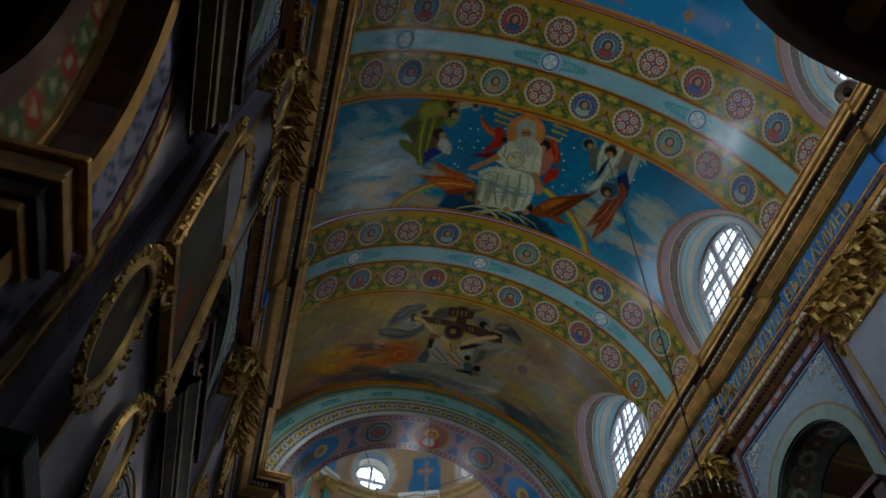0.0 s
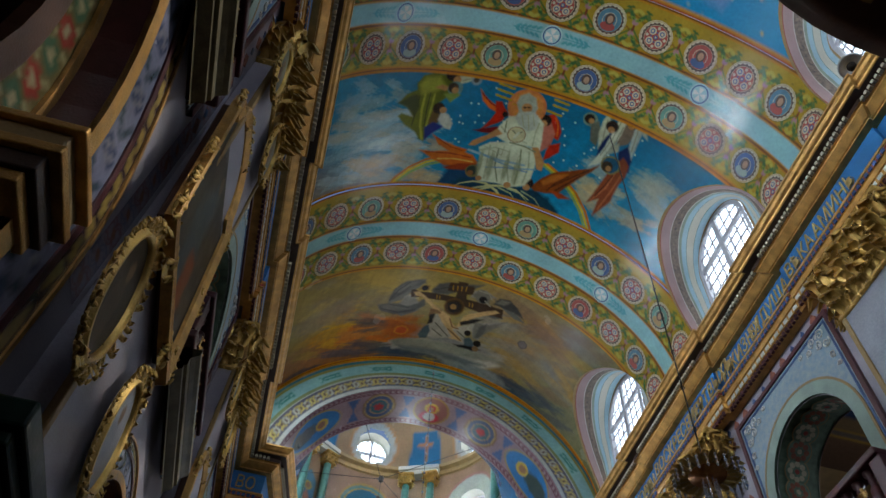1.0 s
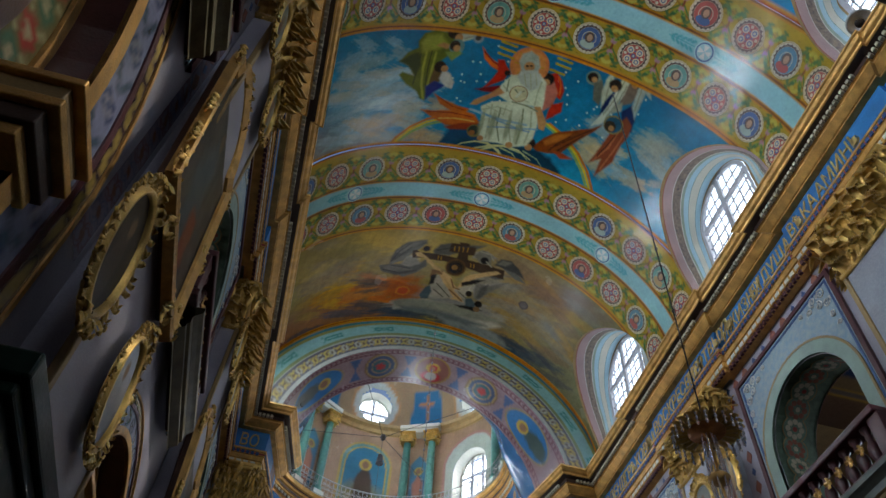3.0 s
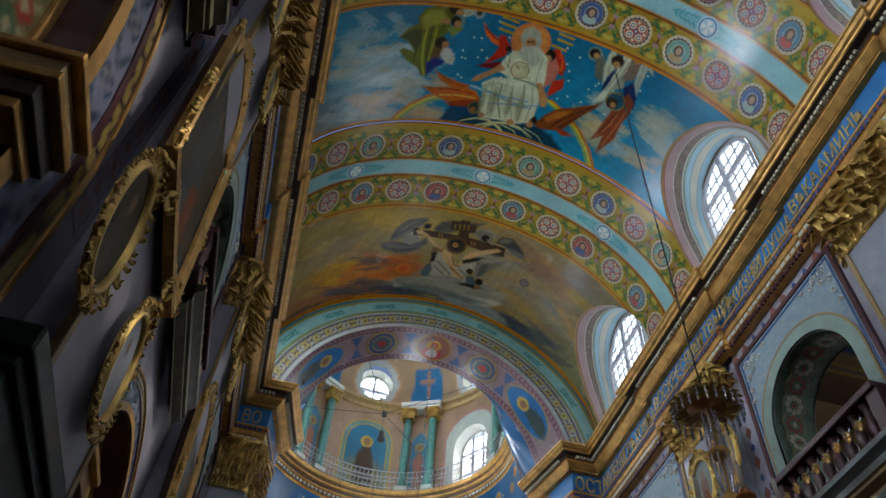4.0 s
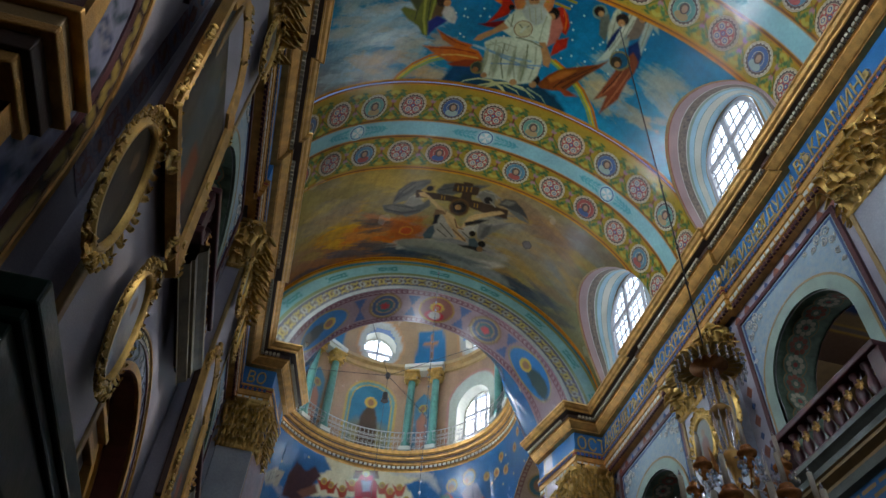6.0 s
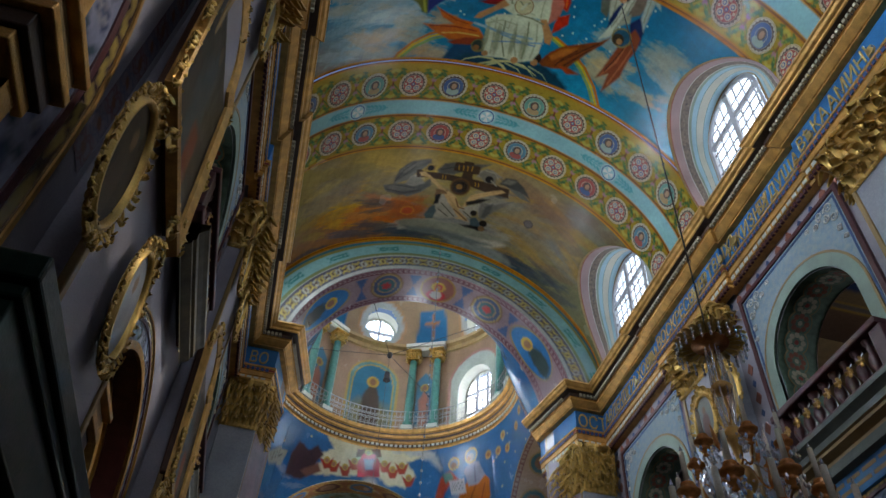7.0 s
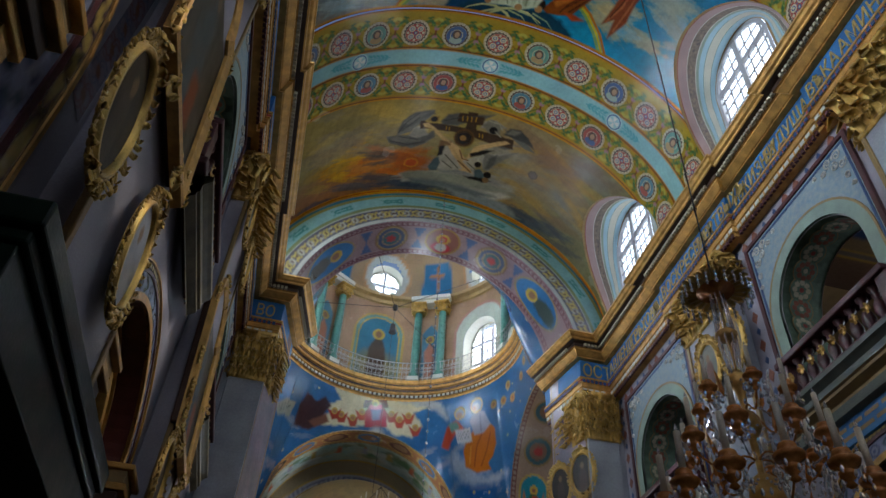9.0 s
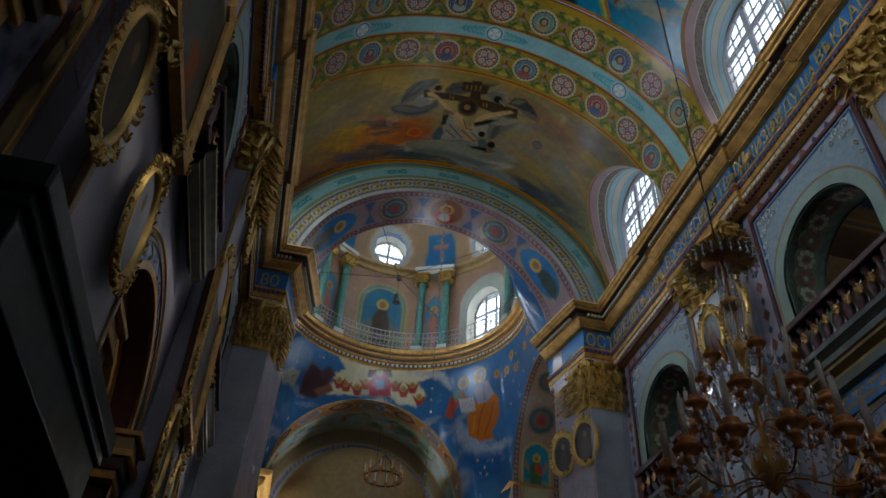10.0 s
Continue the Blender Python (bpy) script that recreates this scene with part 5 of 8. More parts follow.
    inner, outer = np.array(inner), np.array(outer)
    f = np.linspace(0, 1, nr)[None, :, None]
    p = inner[:, None, :] * (1 - f) + outer[:, None, :] * f
    along = np.concatenate([[0], np.cumsum(np.linalg.norm(np.diff(inner, axis=0), axis=1))])
    a, b = np.repeat(along[:, None], nr, 1), np.linspace(0, 1, nr)[None, :] * np.linalg.norm(outer - inner, axis=1)[:, None]
    cv = Canvas(a - along[-1] / 2, b, base)
    paint(cv)
    return painted(name, p.reshape(-1, 3), grid_faces(len(inner), nr), cv.c.reshape(-1, 3), material, parent)


def band(cv, lo, hi, col, soft=0.012):
    cv.lay(np.clip(np.minimum(cv.b - lo, hi - cv.b) / soft + 0.5, 0, 1), col)


def paint_archivolt(cv):
    band(cv, 0.0, 0.14, (0.45, 0.47, 0.44))
    band(cv, 0.14, 0.55, (0.10, 0.10, 0.13))
    n = 64
    for i in range(n):
        a = (i + 0.5) / n * 14 - 7
        c = (0.48, 0.40, 0.16) if i % 2 else (0.42, 0.42, 0.36)
        cv.blob(a, 0.34, 0.09, 0.13, 0, c, 0.3, 0.1)
        cv.blob(a, 0.34, 0.045, 0.06, 0, (0.10, 0.07, 0.06), 0.4, 0.1)
        cv.blob(a + 0.11, 0.22, 0.05, 0.04, 30, (0.40, 0.33, 0.14), 0.4)
        cv.blob(a + 0.11, 0.46, 0.05, 0.04, -30, (0.40, 0.33, 0.14), 0.4)
    band(cv, 0.55, 0.61, (0.42, 0.44, 0.40))
    band(cv, 0.61, 0.72, (0.20, 0.24, 0.12))
    band(cv, 0.72, 1.10, (0.26, 0.45, 0.44))
    for k in range(-4, 5):
        for i in range(-3, 4):
            for q in (-1, 1):
                cv.blob(k * 1.55 + i * 0.09, 0.9 + q * 0.05, 0.07, 0.03, q * i * 20, (0.08, 0.24, 0.22), 0.4, 0.1)
    band(cv, 1.10, 1.20, (0.24, 0.24, 0.09))
    band(cv, 1.20, 1.30, (0.06, 0.18, 0.22))
    band(cv, 1.30, 3.0, (0.45, 0.22, 0.04))
    cv.mottle(0.1, 2)


def arc(cx, y, cz, rx, rz, n=150, a0=0.0, a1=math.pi):
    return [(cx - rx * math.cos(a0 + (a1 - a0) * i / n), y, cz + rz * math.sin(a0 + (a1 - a0) * i / n)) for i in range(n + 1)]


chancel = thing("chancel_arch", "tall chancel arch with stencilled rings and painted medallions", "arch", kind="structure")
fan("archivolt", arc(AX, YE, CZ, CR, CR, 220), arc(AX, YE, VZ - 0.6, VR + 0.4, VR * VK + 0.64, 220), 42, paint_archivolt, (0.3, 0.4, 0.4), parent=chancel)


def bust(cv, a, b, r, field, robe, rim=(0.30, 0.18, 0.06), up=1):
    """A round painted panel: rim, field, halo and a plain half-length shape; up: which way b its head points."""
    cv.blob(a, b, r * 1.12, r * 1.12, 0, rim, 0.06, 0)
    cv.blob(a, b, r, r, 0, field, 0.06, 0)
    cv.blob(a, b - up * r * 0.55, r * 0.62, r * 0.42, 0, robe, 0.2, 0.05)
    cv.blob(a, b + up * r * 0.18, r * 0.42, r * 0.42, 0, (0.46, 0.28, 0.07), 0.1, 0)
    cv.blob(a, b + up * r * 0.15, r * 0.26, r * 0.28, 0, robe, 0.2)
    cv.blob(a, b + up * r * 0.13, r * 0.16, r * 0.19, 0, (0.34, 0.19, 0.11), 0.3)


def paint_soffit(cv):
    cv.lay(np.clip(0.5 + 0.4 * fbm(cv.a, cv.b, 2), 0, 1), (0.24, 0.17, 0.18))
    w = CY1 - YE
    for lo in (0.05, w - 0.25):
        band(cv, lo, lo + 0.20, (0.14, 0.06, 0.07))
        for i in range(74):
            cv.blob(-7 + i * 0.19, lo + 0.10, 0.07, 0.07, 0, (0.30, 0.22, 0.22), 0.3)
            cv.blob(-7 + i * 0.19, lo + 0.10, 0.035, 0.035, 0, (0.14, 0.07, 0.09), 0.3)
    m = w / 2
    bust(cv, 0.15, m, 0.58, (0.20, 0.08, 0.06), (0.36, 0.03, 0.04), up=-1)
    cv.blob(0.15, m + 0.30, 0.22, 0.2, 0, (0.45, 0.40, 0.34), 0.2)
    for a in (-1.75, 2.05):
        for r, c in ((0.62, (0.20, 0.13, 0.08)), (0.55, (0.34, 0.24, 0.12)), (0.50, (0.07, 0.09, 0.14)), (0.36, (0.28, 0.20, 0.13)), (0.31, (0.06, 0.11, 0.12))):
            cv.blob(a, m, r, r, 0, c, 0.06, 0)
        cv.blob(a, m, 0.16, 0.16, 0, (0.35, 0.06, 0.06), 0.4, 0.4)
    for a in (-0.75, 1.1, -2.7, 3.0):
        for q in (-1, 1):
            cv.poly([(a, m), (a - 0.22, m + q * 0.5), (a + 0.22, m + q * 0.5)], (0.08, 0.12, 0.22), 0.04, 0)
    for s in (-1, 1):
        a = s * 4.3
        cv.blob(a, m, 1.15, 0.62, 0, (0.32, 0.24, 0.10), 0.05, 0)
        cv.blob(a, m, 1.09, 0.56, 0, (0.06, 0.17, 0.34), 0.06, 0)
        cv.blob(a + s * 0.45, m, 0.62, 0.30, 0, (0.05, 0.07, 0.06), 0.3, 0.15)
        cv.blob(a - s * 0.35, m, 0.26, 0.24, 0, (0.50, 0.36, 0.10), 0.12, 0)
        cv.blob(a - s * 0.33, m, 0.17, 0.14, 0, (0.26, 0.15, 0.09), 0.3)
    cv.mottle(0.1, 2)


fan("painted_soffit", arc(AX, YE, CZ, CR, CR, 220), arc(AX, CY1, CZ, CR - 0.4, CR, 220), 44, paint_soffit, (0.30, 0.22, 0.22), parent=chancel)


def paint_jamb(cv):
    """Veined grey marble between dark red borders."""
    w = CY1 - YE
    cv.lay(np.clip(0.5 + 0.7 * fbm(cv.a * 1.3, cv.b * 2.2, 5), 0, 1) * 0.6, (0.26, 0.27, 0.30))
    band(cv, 0.0, 0.08, (0.36, 0.26, 0.14))
    band(cv, w - 0.08, w, (0.36, 0.26, 0.14))
    cv.mottle(0.12, 2)


for s in (1, -1):
    x = AX + s * CR
    fan("painted_jamb", [(x, YE, 14.95 * i / 300) for i in range(301)], [(x - s * 0.4, CY1, 14.95 * i / 300) for i in range(301)], 40, paint_jamb, (0.40, 0.33, 0.36), parent=chancel)
    xs = [AX + s * v for v in (CR + 0.003, 7.2, 7.2, CR - 0.397)]
    vs = [(x_, y_, z_) for z_ in (0, 15.0) for x_, y_ in zip(xs, (YE + 0.004, YE + 0.004, CY1, CY1))]
    part("pier", (vs, [(0, 1, 5, 4), (1, 2, 6, 5), (2, 3, 7, 6), (4, 5, 6, 7)]), MARBLE, chancel)

# ---------------------------------------------------------------- crossing, pendentives and dome
SA = 5.45       # half side of the crossing
SZ, SR = 12.8, 3.6    # side arches
BZ, BR = 14.1, 4.25   # springing and radius of the crossing's side and east arches
DG = DR + 0.05   # the ring under the drum
crossing = thing("crossing", "blue pendentives painted with winged figures under the dome", "crossing", kind="structure")


def edge_height(phi):
    """Where the pendentive ends below, on the arches of the crossing's square."""
    c, s = math.cos(phi), math.sin(phi)
    t = SA * min(abs(c), abs(s)) / max(abs(c), abs(s))
    zc, r = BZ, BR
    if c < 0 and abs(c) >= abs(s):
        r = CR - 0.4
        zc, t = CZ, abs(DX - SA * s / c - AX)
        return CZ + CR * math.sqrt(1 - (t / r) ** 2) if t < r else CZ - 2.6 * (t - r)
    if abs(s) > abs(c):
        zc, r = SZ, SR
        if s > 0:   # the wide south arch
            t = abs(DY + SA * c / s - 23.5)
            return 14.2 + math.sqrt(max(0.0, 3.65 ** 2 - t * t)) if t < 3.65 else 14.2 - 0.98 * (t - 3.65)
    return zc + math.sqrt(max(0.0, r * r - t * t)) if t < r else zc - 2.6 * (t - r)


nphi, nu = 820, 100
phi = np.linspace(-math.pi, math.pi, nphi + 1)      # 0 is due east, along the nave
pu = np.linspace(0, 1, nu)
low = np.array([edge_height(p) for p in phi])
rho_max = np.array([SA / max(abs(math.cos(p)), abs(math.sin(p))) for p in phi])
rho = DG - 0.12 + (rho_max - DG + 0.12)[:, None] * (pu[None, :] ** 1.5)
pz = DZ - 0.9 + (low - DZ + 0.9)[:, None] * pu[None, :]
px_, py_ = DX + rho * np.sin(phi)[:, None], DY + rho * np.cos(phi)[:, None]
pc = Canvas(np.repeat(phi[:, None], nu, 1) * DR, pz, (0.035, 0.11, 0.25))
pc.lay(np.clip(0.5 + 0.5 * fbm(pc.a * 0.6, pc.b * 0.9, 3), 0, 1) * 0.6, (0.08, 0.19, 0.33))
stars(pc, 140, -15, 15, 14, 20, (0.50, 0.48, 0.30), 0.05)
clouds(pc, 40, -4.5, 5.5, 14.5, 17.8, [(0.20, 0.24, 0.30), (0.30, 0.30, 0.34), (0.34, 0.34, 0.36)], (0.12, 0.5), 0.55)
# bright cloud with red winged shapes round an enthroned red one
pc.poly([(-2.04, 19.89), (-0.96, 20.37), (0.44, 20.05), (1.90, 20.08), (2.73, 19.73), (1.81, 19.35), (2.21, 18.80), (1.73, 18.32), (0.87, 18.39), (0.60, 18.65), (-0.63, 18.49), (-2.05, 18.21), (-2.36, 18.32), (-1.80, 18.85), (-2.36, 18.86), (-1.59, 19.44)], (0.7, 0.64, 0.44), 0.12, 0.06)
pc.poly([(0.43, 20.11), (1.90, 20.14), (3.14, 19.73), (3.41, 18.88), (2.60, 19.58), (1.26, 19.83)], (0.44, 0.46, 0.46), 0.2, 0.1)
pc.poly([(-1.75, 18.84), (-1.40, 18.75), (-1.16, 19.01), (-1.21, 18.52), (-1.45, 18.46)], (0.34, 0.06, 0.04), 0.06, 0.02)
pc.blob(-1.43, 18.83, 0.140, 0.147, 0, (0.46, 0.32, 0.1), 0.2, 0.04)
pc.blob(-1.42, 18.81, 0.084, 0.088, 0, (0.34, 0.18, 0.1), 0.2, 0.04)
pc.poly([(-1.22, 18.84), (-0.88, 18.72), (-0.63, 18.98), (-0.71, 18.47), (-0.94, 18.43)], (0.34, 0.06, 0.04), 0.06, 0.02)
pc.blob(-0.91, 18.81, 0.140, 0.147, 0, (0.46, 0.32, 0.1), 0.2, 0.04)
pc.blob(-0.90, 18.79, 0.084, 0.088, 0, (0.34, 0.18, 0.1), 0.2, 0.04)
pc.poly([(-0.88, 19.18), (-0.53, 19.06), (-0.27, 19.32), (-0.36, 18.80), (-0.61, 18.75)], (0.34, 0.06, 0.04), 0.06, 0.02)
pc.blob(-0.55, 19.15, 0.140, 0.147, 0, (0.46, 0.32, 0.1), 0.2, 0.04)
pc.blob(-0.55, 19.13, 0.084, 0.088, 0, (0.34, 0.18, 0.1), 0.2, 0.04)
pc.poly([(0.47, 19.34), (0.80, 19.17), (1.08, 19.40), (0.95, 18.90), (0.70, 18.87)], (0.34, 0.06, 0.04), 0.06, 0.02)
pc.blob(0.78, 19.27, 0.140, 0.147, 0, (0.46, 0.32, 0.1), 0.2, 0.04)
pc.blob(0.79, 19.24, 0.084, 0.088, 0, (0.34, 0.18, 0.1), 0.2, 0.04)
pc.poly([(0.85, 19.12), (1.17, 18.94), (1.46, 19.16), (1.32, 18.68), (1.07, 18.66)], (0.34, 0.06, 0.04), 0.06, 0.02)
pc.blob(1.16, 19.05, 0.140, 0.147, 0, (0.46, 0.32, 0.1), 0.2, 0.04)
pc.blob(1.17, 19.02, 0.084, 0.088, 0, (0.34, 0.18, 0.1), 0.2, 0.04)
pc.poly([(1.24, 19.34), (1.56, 19.15), (1.86, 19.35), (1.71, 18.87), (1.46, 18.86)], (0.34, 0.06, 0.04), 0.06, 0.02)
pc.blob(1.56, 19.24, 0.140, 0.147, 0, (0.46, 0.32, 0.1), 0.2, 0.04)
pc.blob(1.56, 19.22, 0.084, 0.088, 0, (0.34, 0.18, 0.1), 0.2, 0.04)
pc.poly([(-2.09, 18.88), (-1.73, 18.80), (-1.49, 19.07), (-1.54, 18.58), (-1.78, 18.51)], (0.34, 0.06, 0.04), 0.06, 0.02)
pc.blob(-1.76, 18.89, 0.140, 0.147, 0, (0.46, 0.32, 0.1), 0.2, 0.04)
pc.blob(-1.75, 18.87, 0.084, 0.088, 0, (0.34, 0.18, 0.1), 0.2, 0.04)
pc.poly([(1.58, 18.81), (1.89, 18.63), (2.18, 18.82), (2.01, 18.37), (1.77, 18.36)], (0.34, 0.06, 0.04), 0.06, 0.02)
pc.blob(1.88, 18.73, 0.140, 0.147, 0, (0.46, 0.32, 0.1), 0.2, 0.04)
pc.blob(1.88, 18.71, 0.084, 0.088, 0, (0.34, 0.18, 0.1), 0.2, 0.04)
pc.poly([(-0.53, 19.35), (-0.52, 19.74), (0.50, 19.94), (0.62, 19.56)], (0.14, 0.06, 0.04), 0.06, 0.02)
pc.poly([(-0.31, 18.50), (-0.41, 19.21), (-0.20, 19.59), (0.27, 19.66), (0.54, 19.37), (0.65, 18.66)], (0.36, 0.03, 0.05), 0.06, 0.02)
pc.poly([(-0.16, 19.32), (0.30, 19.40), (0.31, 18.92), (-0.04, 18.86)], (0.2, 0.16, 0.3), 0.08, 0.02)
pc.blob(-0.00, 19.70, 0.163, 0.171, 0, (0.48, 0.36, 0.14), 0.2, 0.04)
pc.blob(0.00, 19.65, 0.093, 0.098, 0, (0.3, 0.2, 0.14), 0.2, 0.04)
pc.blob(0.23, 18.23, 0.326, 0.342, 0, (0.6, 0.6, 0.56), 0.7, 0.04)
# dark eagle with an open book
pc.poly([(-3.32, 17.65), (-3.48, 18.37), (-3.26, 19.13), (-2.70, 18.97), (-2.36, 19.32), (-1.98, 19.04), (-2.18, 18.53), (-2.19, 18.16), (-2.54, 17.81)], (0.06, 0.03, 0.03), 0.12, 0.04)
pc.poly([(-2.70, 18.13), (-2.09, 18.66), (-1.86, 18.39), (-2.36, 17.98)], (0.2, 0.09, 0.06), 0.1, 0.02)
pc.poly([(-4.83, 17.70), (-4.27, 18.28), (-3.71, 18.40), (-3.81, 17.72), (-4.51, 17.38)], (0.34, 0.33, 0.27), 0.05, 0.02)
pc.line([(-4.60, 17.73), (-4.15, 18.16)], 0.03, (0.12, 0.12, 0.1), 0.6)
pc.line([(-4.54, 17.58), (-3.95, 18.11)], 0.03, (0.12, 0.12, 0.1), 0.6)
# seated robed shapes with a book
pc.poly([(3.62, 17.44), (4.89, 16.10), (6.26, 15.80), (5.76, 15.45), (4.27, 15.83), (3.34, 16.90)], (0.32, 0.36, 0.42), 0.3, 0.12)
pc.poly([(4.07, 17.39), (4.36, 17.87), (4.85, 18.23), (5.38, 18.30), (5.88, 17.79), (5.85, 17.09), (5.57, 16.66), (5.27, 16.49), (5.41, 16.15), (4.62, 16.31), (4.10, 16.67), (4.09, 17.05)], (0.4, 0.13, 0.035), 0.06, 0.02)
pc.line([(5.21, 17.97), (4.76, 17.37), (4.54, 16.59)], 0.05, (0.22, 0.06, 0.02), 0.6)
pc.line([(5.59, 17.70), (5.29, 17.06), (4.88, 16.49)], 0.05, (0.22, 0.06, 0.02), 0.6)
pc.line([(4.47, 17.46), (4.33, 16.77)], 0.05, (0.52, 0.22, 0.07), 0.6)
pc.poly([(4.50, 18.55), (4.84, 18.98), (5.35, 18.74), (5.63, 18.05), (5.19, 17.80), (4.69, 17.87)], (0.3, 0.31, 0.36), 0.06, 0.02)
pc.line([(5.07, 18.68), (5.07, 17.95)], 0.05, (0.16, 0.16, 0.22), 0.6)
pc.blob(4.92, 19.17, 0.349, 0.366, 0, (0.5, 0.36, 0.1), 0.1, 0.04)
pc.blob(4.92, 19.17, 0.279, 0.293, 0, (0.16, 0.24, 0.34), 0.15, 0.04)
pc.blob(4.88, 19.09, 0.186, 0.195, 0, (0.4, 0.38, 0.34), 0.2, 0.04)
pc.blob(4.78, 19.05, 0.093, 0.098, 0, (0.36, 0.22, 0.14), 0.2, 0.04)
pc.poly([(2.98, 17.84), (3.29, 18.57), (3.81, 18.78), (4.19, 18.32), (3.72, 18.13), (3.29, 17.67)], (0.4, 0.08, 0.05), 0.06, 0.02)
pc.poly([(3.39, 18.69), (3.84, 18.71), (3.97, 18.38), (3.56, 18.27)], (0.1, 0.2, 0.16), 0.06, 0.02)
pc.blob(4.00, 19.05, 0.279, 0.293, 0, (0.5, 0.36, 0.1), 0.1, 0.04)
pc.blob(4.00, 19.03, 0.209, 0.220, 0, (0.18, 0.24, 0.3), 0.15, 0.04)
pc.blob(3.99, 18.97, 0.140, 0.147, 0, (0.2, 0.11, 0.06), 0.2, 0.04)
pc.poly([(3.73, 18.33), (4.48, 18.26), (4.54, 17.62), (3.81, 17.74)], (0.5, 0.5, 0.5), 0.04, 0.02)
pc.line([(3.87, 18.17), (4.42, 18.13)], 0.025, (0.2, 0.2, 0.22), 0.6)
pc.line([(3.86, 18.05), (4.41, 18.00)], 0.025, (0.2, 0.2, 0.22), 0.6)
pc.line([(3.85, 17.92), (4.39, 17.89)], 0.025, (0.2, 0.2, 0.22), 0.6)
# small gilt winged heads beside the south arch
pc.blob(6.55, 18.73, 0.186, 0.195, 0, (0.42, 0.3, 0.12), 0.4, 0.04)
pc.blob(6.55, 18.73, 0.093, 0.098, 0, (0.26, 0.14, 0.08), 0.2, 0.04)
pc.blob(6.98, 19.25, 0.186, 0.195, 0, (0.42, 0.3, 0.12), 0.4, 0.04)
pc.blob(6.98, 19.25, 0.093, 0.098, 0, (0.26, 0.14, 0.08), 0.2, 0.04)
pc.blob(7.22, 18.53, 0.186, 0.195, 0, (0.42, 0.3, 0.12), 0.4, 0.04)
pc.blob(7.22, 18.53, 0.093, 0.098, 0, (0.26, 0.14, 0.08), 0.2, 0.04)
pc.blob(8.78, 19.35, 0.186, 0.195, 0, (0.42, 0.3, 0.12), 0.4, 0.04)
pc.blob(8.78, 19.35, 0.093, 0.098, 0, (0.26, 0.14, 0.08), 0.2, 0.04)
pc.blob(9.81, 19.32, 0.186, 0.195, 0, (0.42, 0.3, 0.12), 0.4, 0.04)
pc.blob(9.81, 19.32, 0.093, 0.098, 0, (0.26, 0.14, 0.08), 0.2, 0.04)
pc.blob(8.22, 18.97, 0.186, 0.195, 0, (0.42, 0.3, 0.12), 0.4, 0.04)
pc.blob(8.22, 18.97, 0.093, 0.098, 0, (0.26, 0.14, 0.08), 0.2, 0.04)
pc.blob(5.92, 18.83, 0.186, 0.195, 0, (0.42, 0.3, 0.12), 0.4, 0.04)
pc.blob(5.92, 18.83, 0.093, 0.098, 0, (0.26, 0.14, 0.08), 0.2, 0.04)
# starry field at the pendentive's foot
pc.poly([(3.88, 15.95), (5.76, 15.45), (5.44, 14.63), (4.09, 14.86)], (0.025, 0.09, 0.24), 0.4, 0.02)
pc.blob(4.38, 15.60, 0.047, 0.049, 0, (0.5, 0.4, 0.15), 0.2, 0.04)
pc.blob(4.68, 15.22, 0.047, 0.049, 0, (0.5, 0.4, 0.15), 0.2, 0.04)
pc.blob(5.13, 15.35, 0.047, 0.049, 0, (0.5, 0.4, 0.15), 0.2, 0.04)
pc.blob(4.74, 14.93, 0.047, 0.049, 0, (0.5, 0.4, 0.15), 0.2, 0.04)
pc.blob(4.43, 15.07, 0.047, 0.049, 0, (0.5, 0.4, 0.15), 0.2, 0.04)
pc.mottle(0.12, 1.2)
painted("pendentives", np.c_[px_.ravel(), py_.ravel(), pz.ravel()], grid_faces(nphi + 1, nu), pc.c.reshape(-1, 3), FRESCO, crossing)


def ring_thing(name, label, prof, m, parent, seg=96):
    return part(name, lathe(prof, seg, Matrix.Translation((DX, DY, 0))), m, parent, label)


STRETCH = Matrix.Translation((0, 0, 20.8)) @ Matrix.Diagonal((1, 1, 1.07, 1)) @ Matrix.Translation((0, 0, -20.8))
dome = thing("dome", "domed drum with windows, painted niches and a gilded ring", "dome", kind="structure", at=STRETCH)
ring_thing("ring_cornice", "", [(DG, 19.93), (DG - 0.12, 19.96), (DG - 0.10, 20.06), (DG - 0.16, 20.10)], GOLD_OLD, dome)
ring_thing("ring_band", "", [(DG - 0.16, 20.10), (DG - 0.16, 20.24)], BROWN, dome)
ring_thing("ring_roll", "", [(DG - 0.16, 20.24), (DG - 0.23, 20.27), (DG - 0.22, 20.33), (DG - 0.25, 20.35)], GOLD_OLD, dome)
ring_thing("ring_groove", "", [(DG - 0.25, 20.35), (DG - 0.26, 20.45)], BROWN, dome)
ring_thing("ring_moulding", "", [(DG - 0.26, 20.45), (DG - 0.34, 20.48), (DG - 0.35, 20.55), (DG - 0.38, 20.56)], GOLD_OLD, dome)
ring_thing("ring_shadow_line", "", [(DG - 0.38, 20.56), (DG - 0.38, 20.63)], BROWN, dome)
ring_thing("ring_lip", "", [(DG - 0.38, 20.63), (DG - 0.46, 20.66), (DG - 0.50, 20.8), (DG + 0.1, 20.81)], GOLD_OLD, dome)
bm = bmesh.new()
blocks = []
for i in range(150):
    a = 2 * math.pi * i / 150
    m = Matrix.Translation((DX, DY, 20.17)) @ Matrix.Rotation(a, 4, "Z")
    blocks.append(moved(([(DG - 0.18 + 0.03 * p, 0.06 * q, 0.05 * r) for p, q, r in itertools.product((-1, 1), repeat=3)], [(0, 1, 3, 2), (4, 6, 7, 5), (0, 4, 5, 1), (2, 3, 7, 6), (1, 5, 7, 3), (0, 2, 6, 4)]), m))
bm.free()
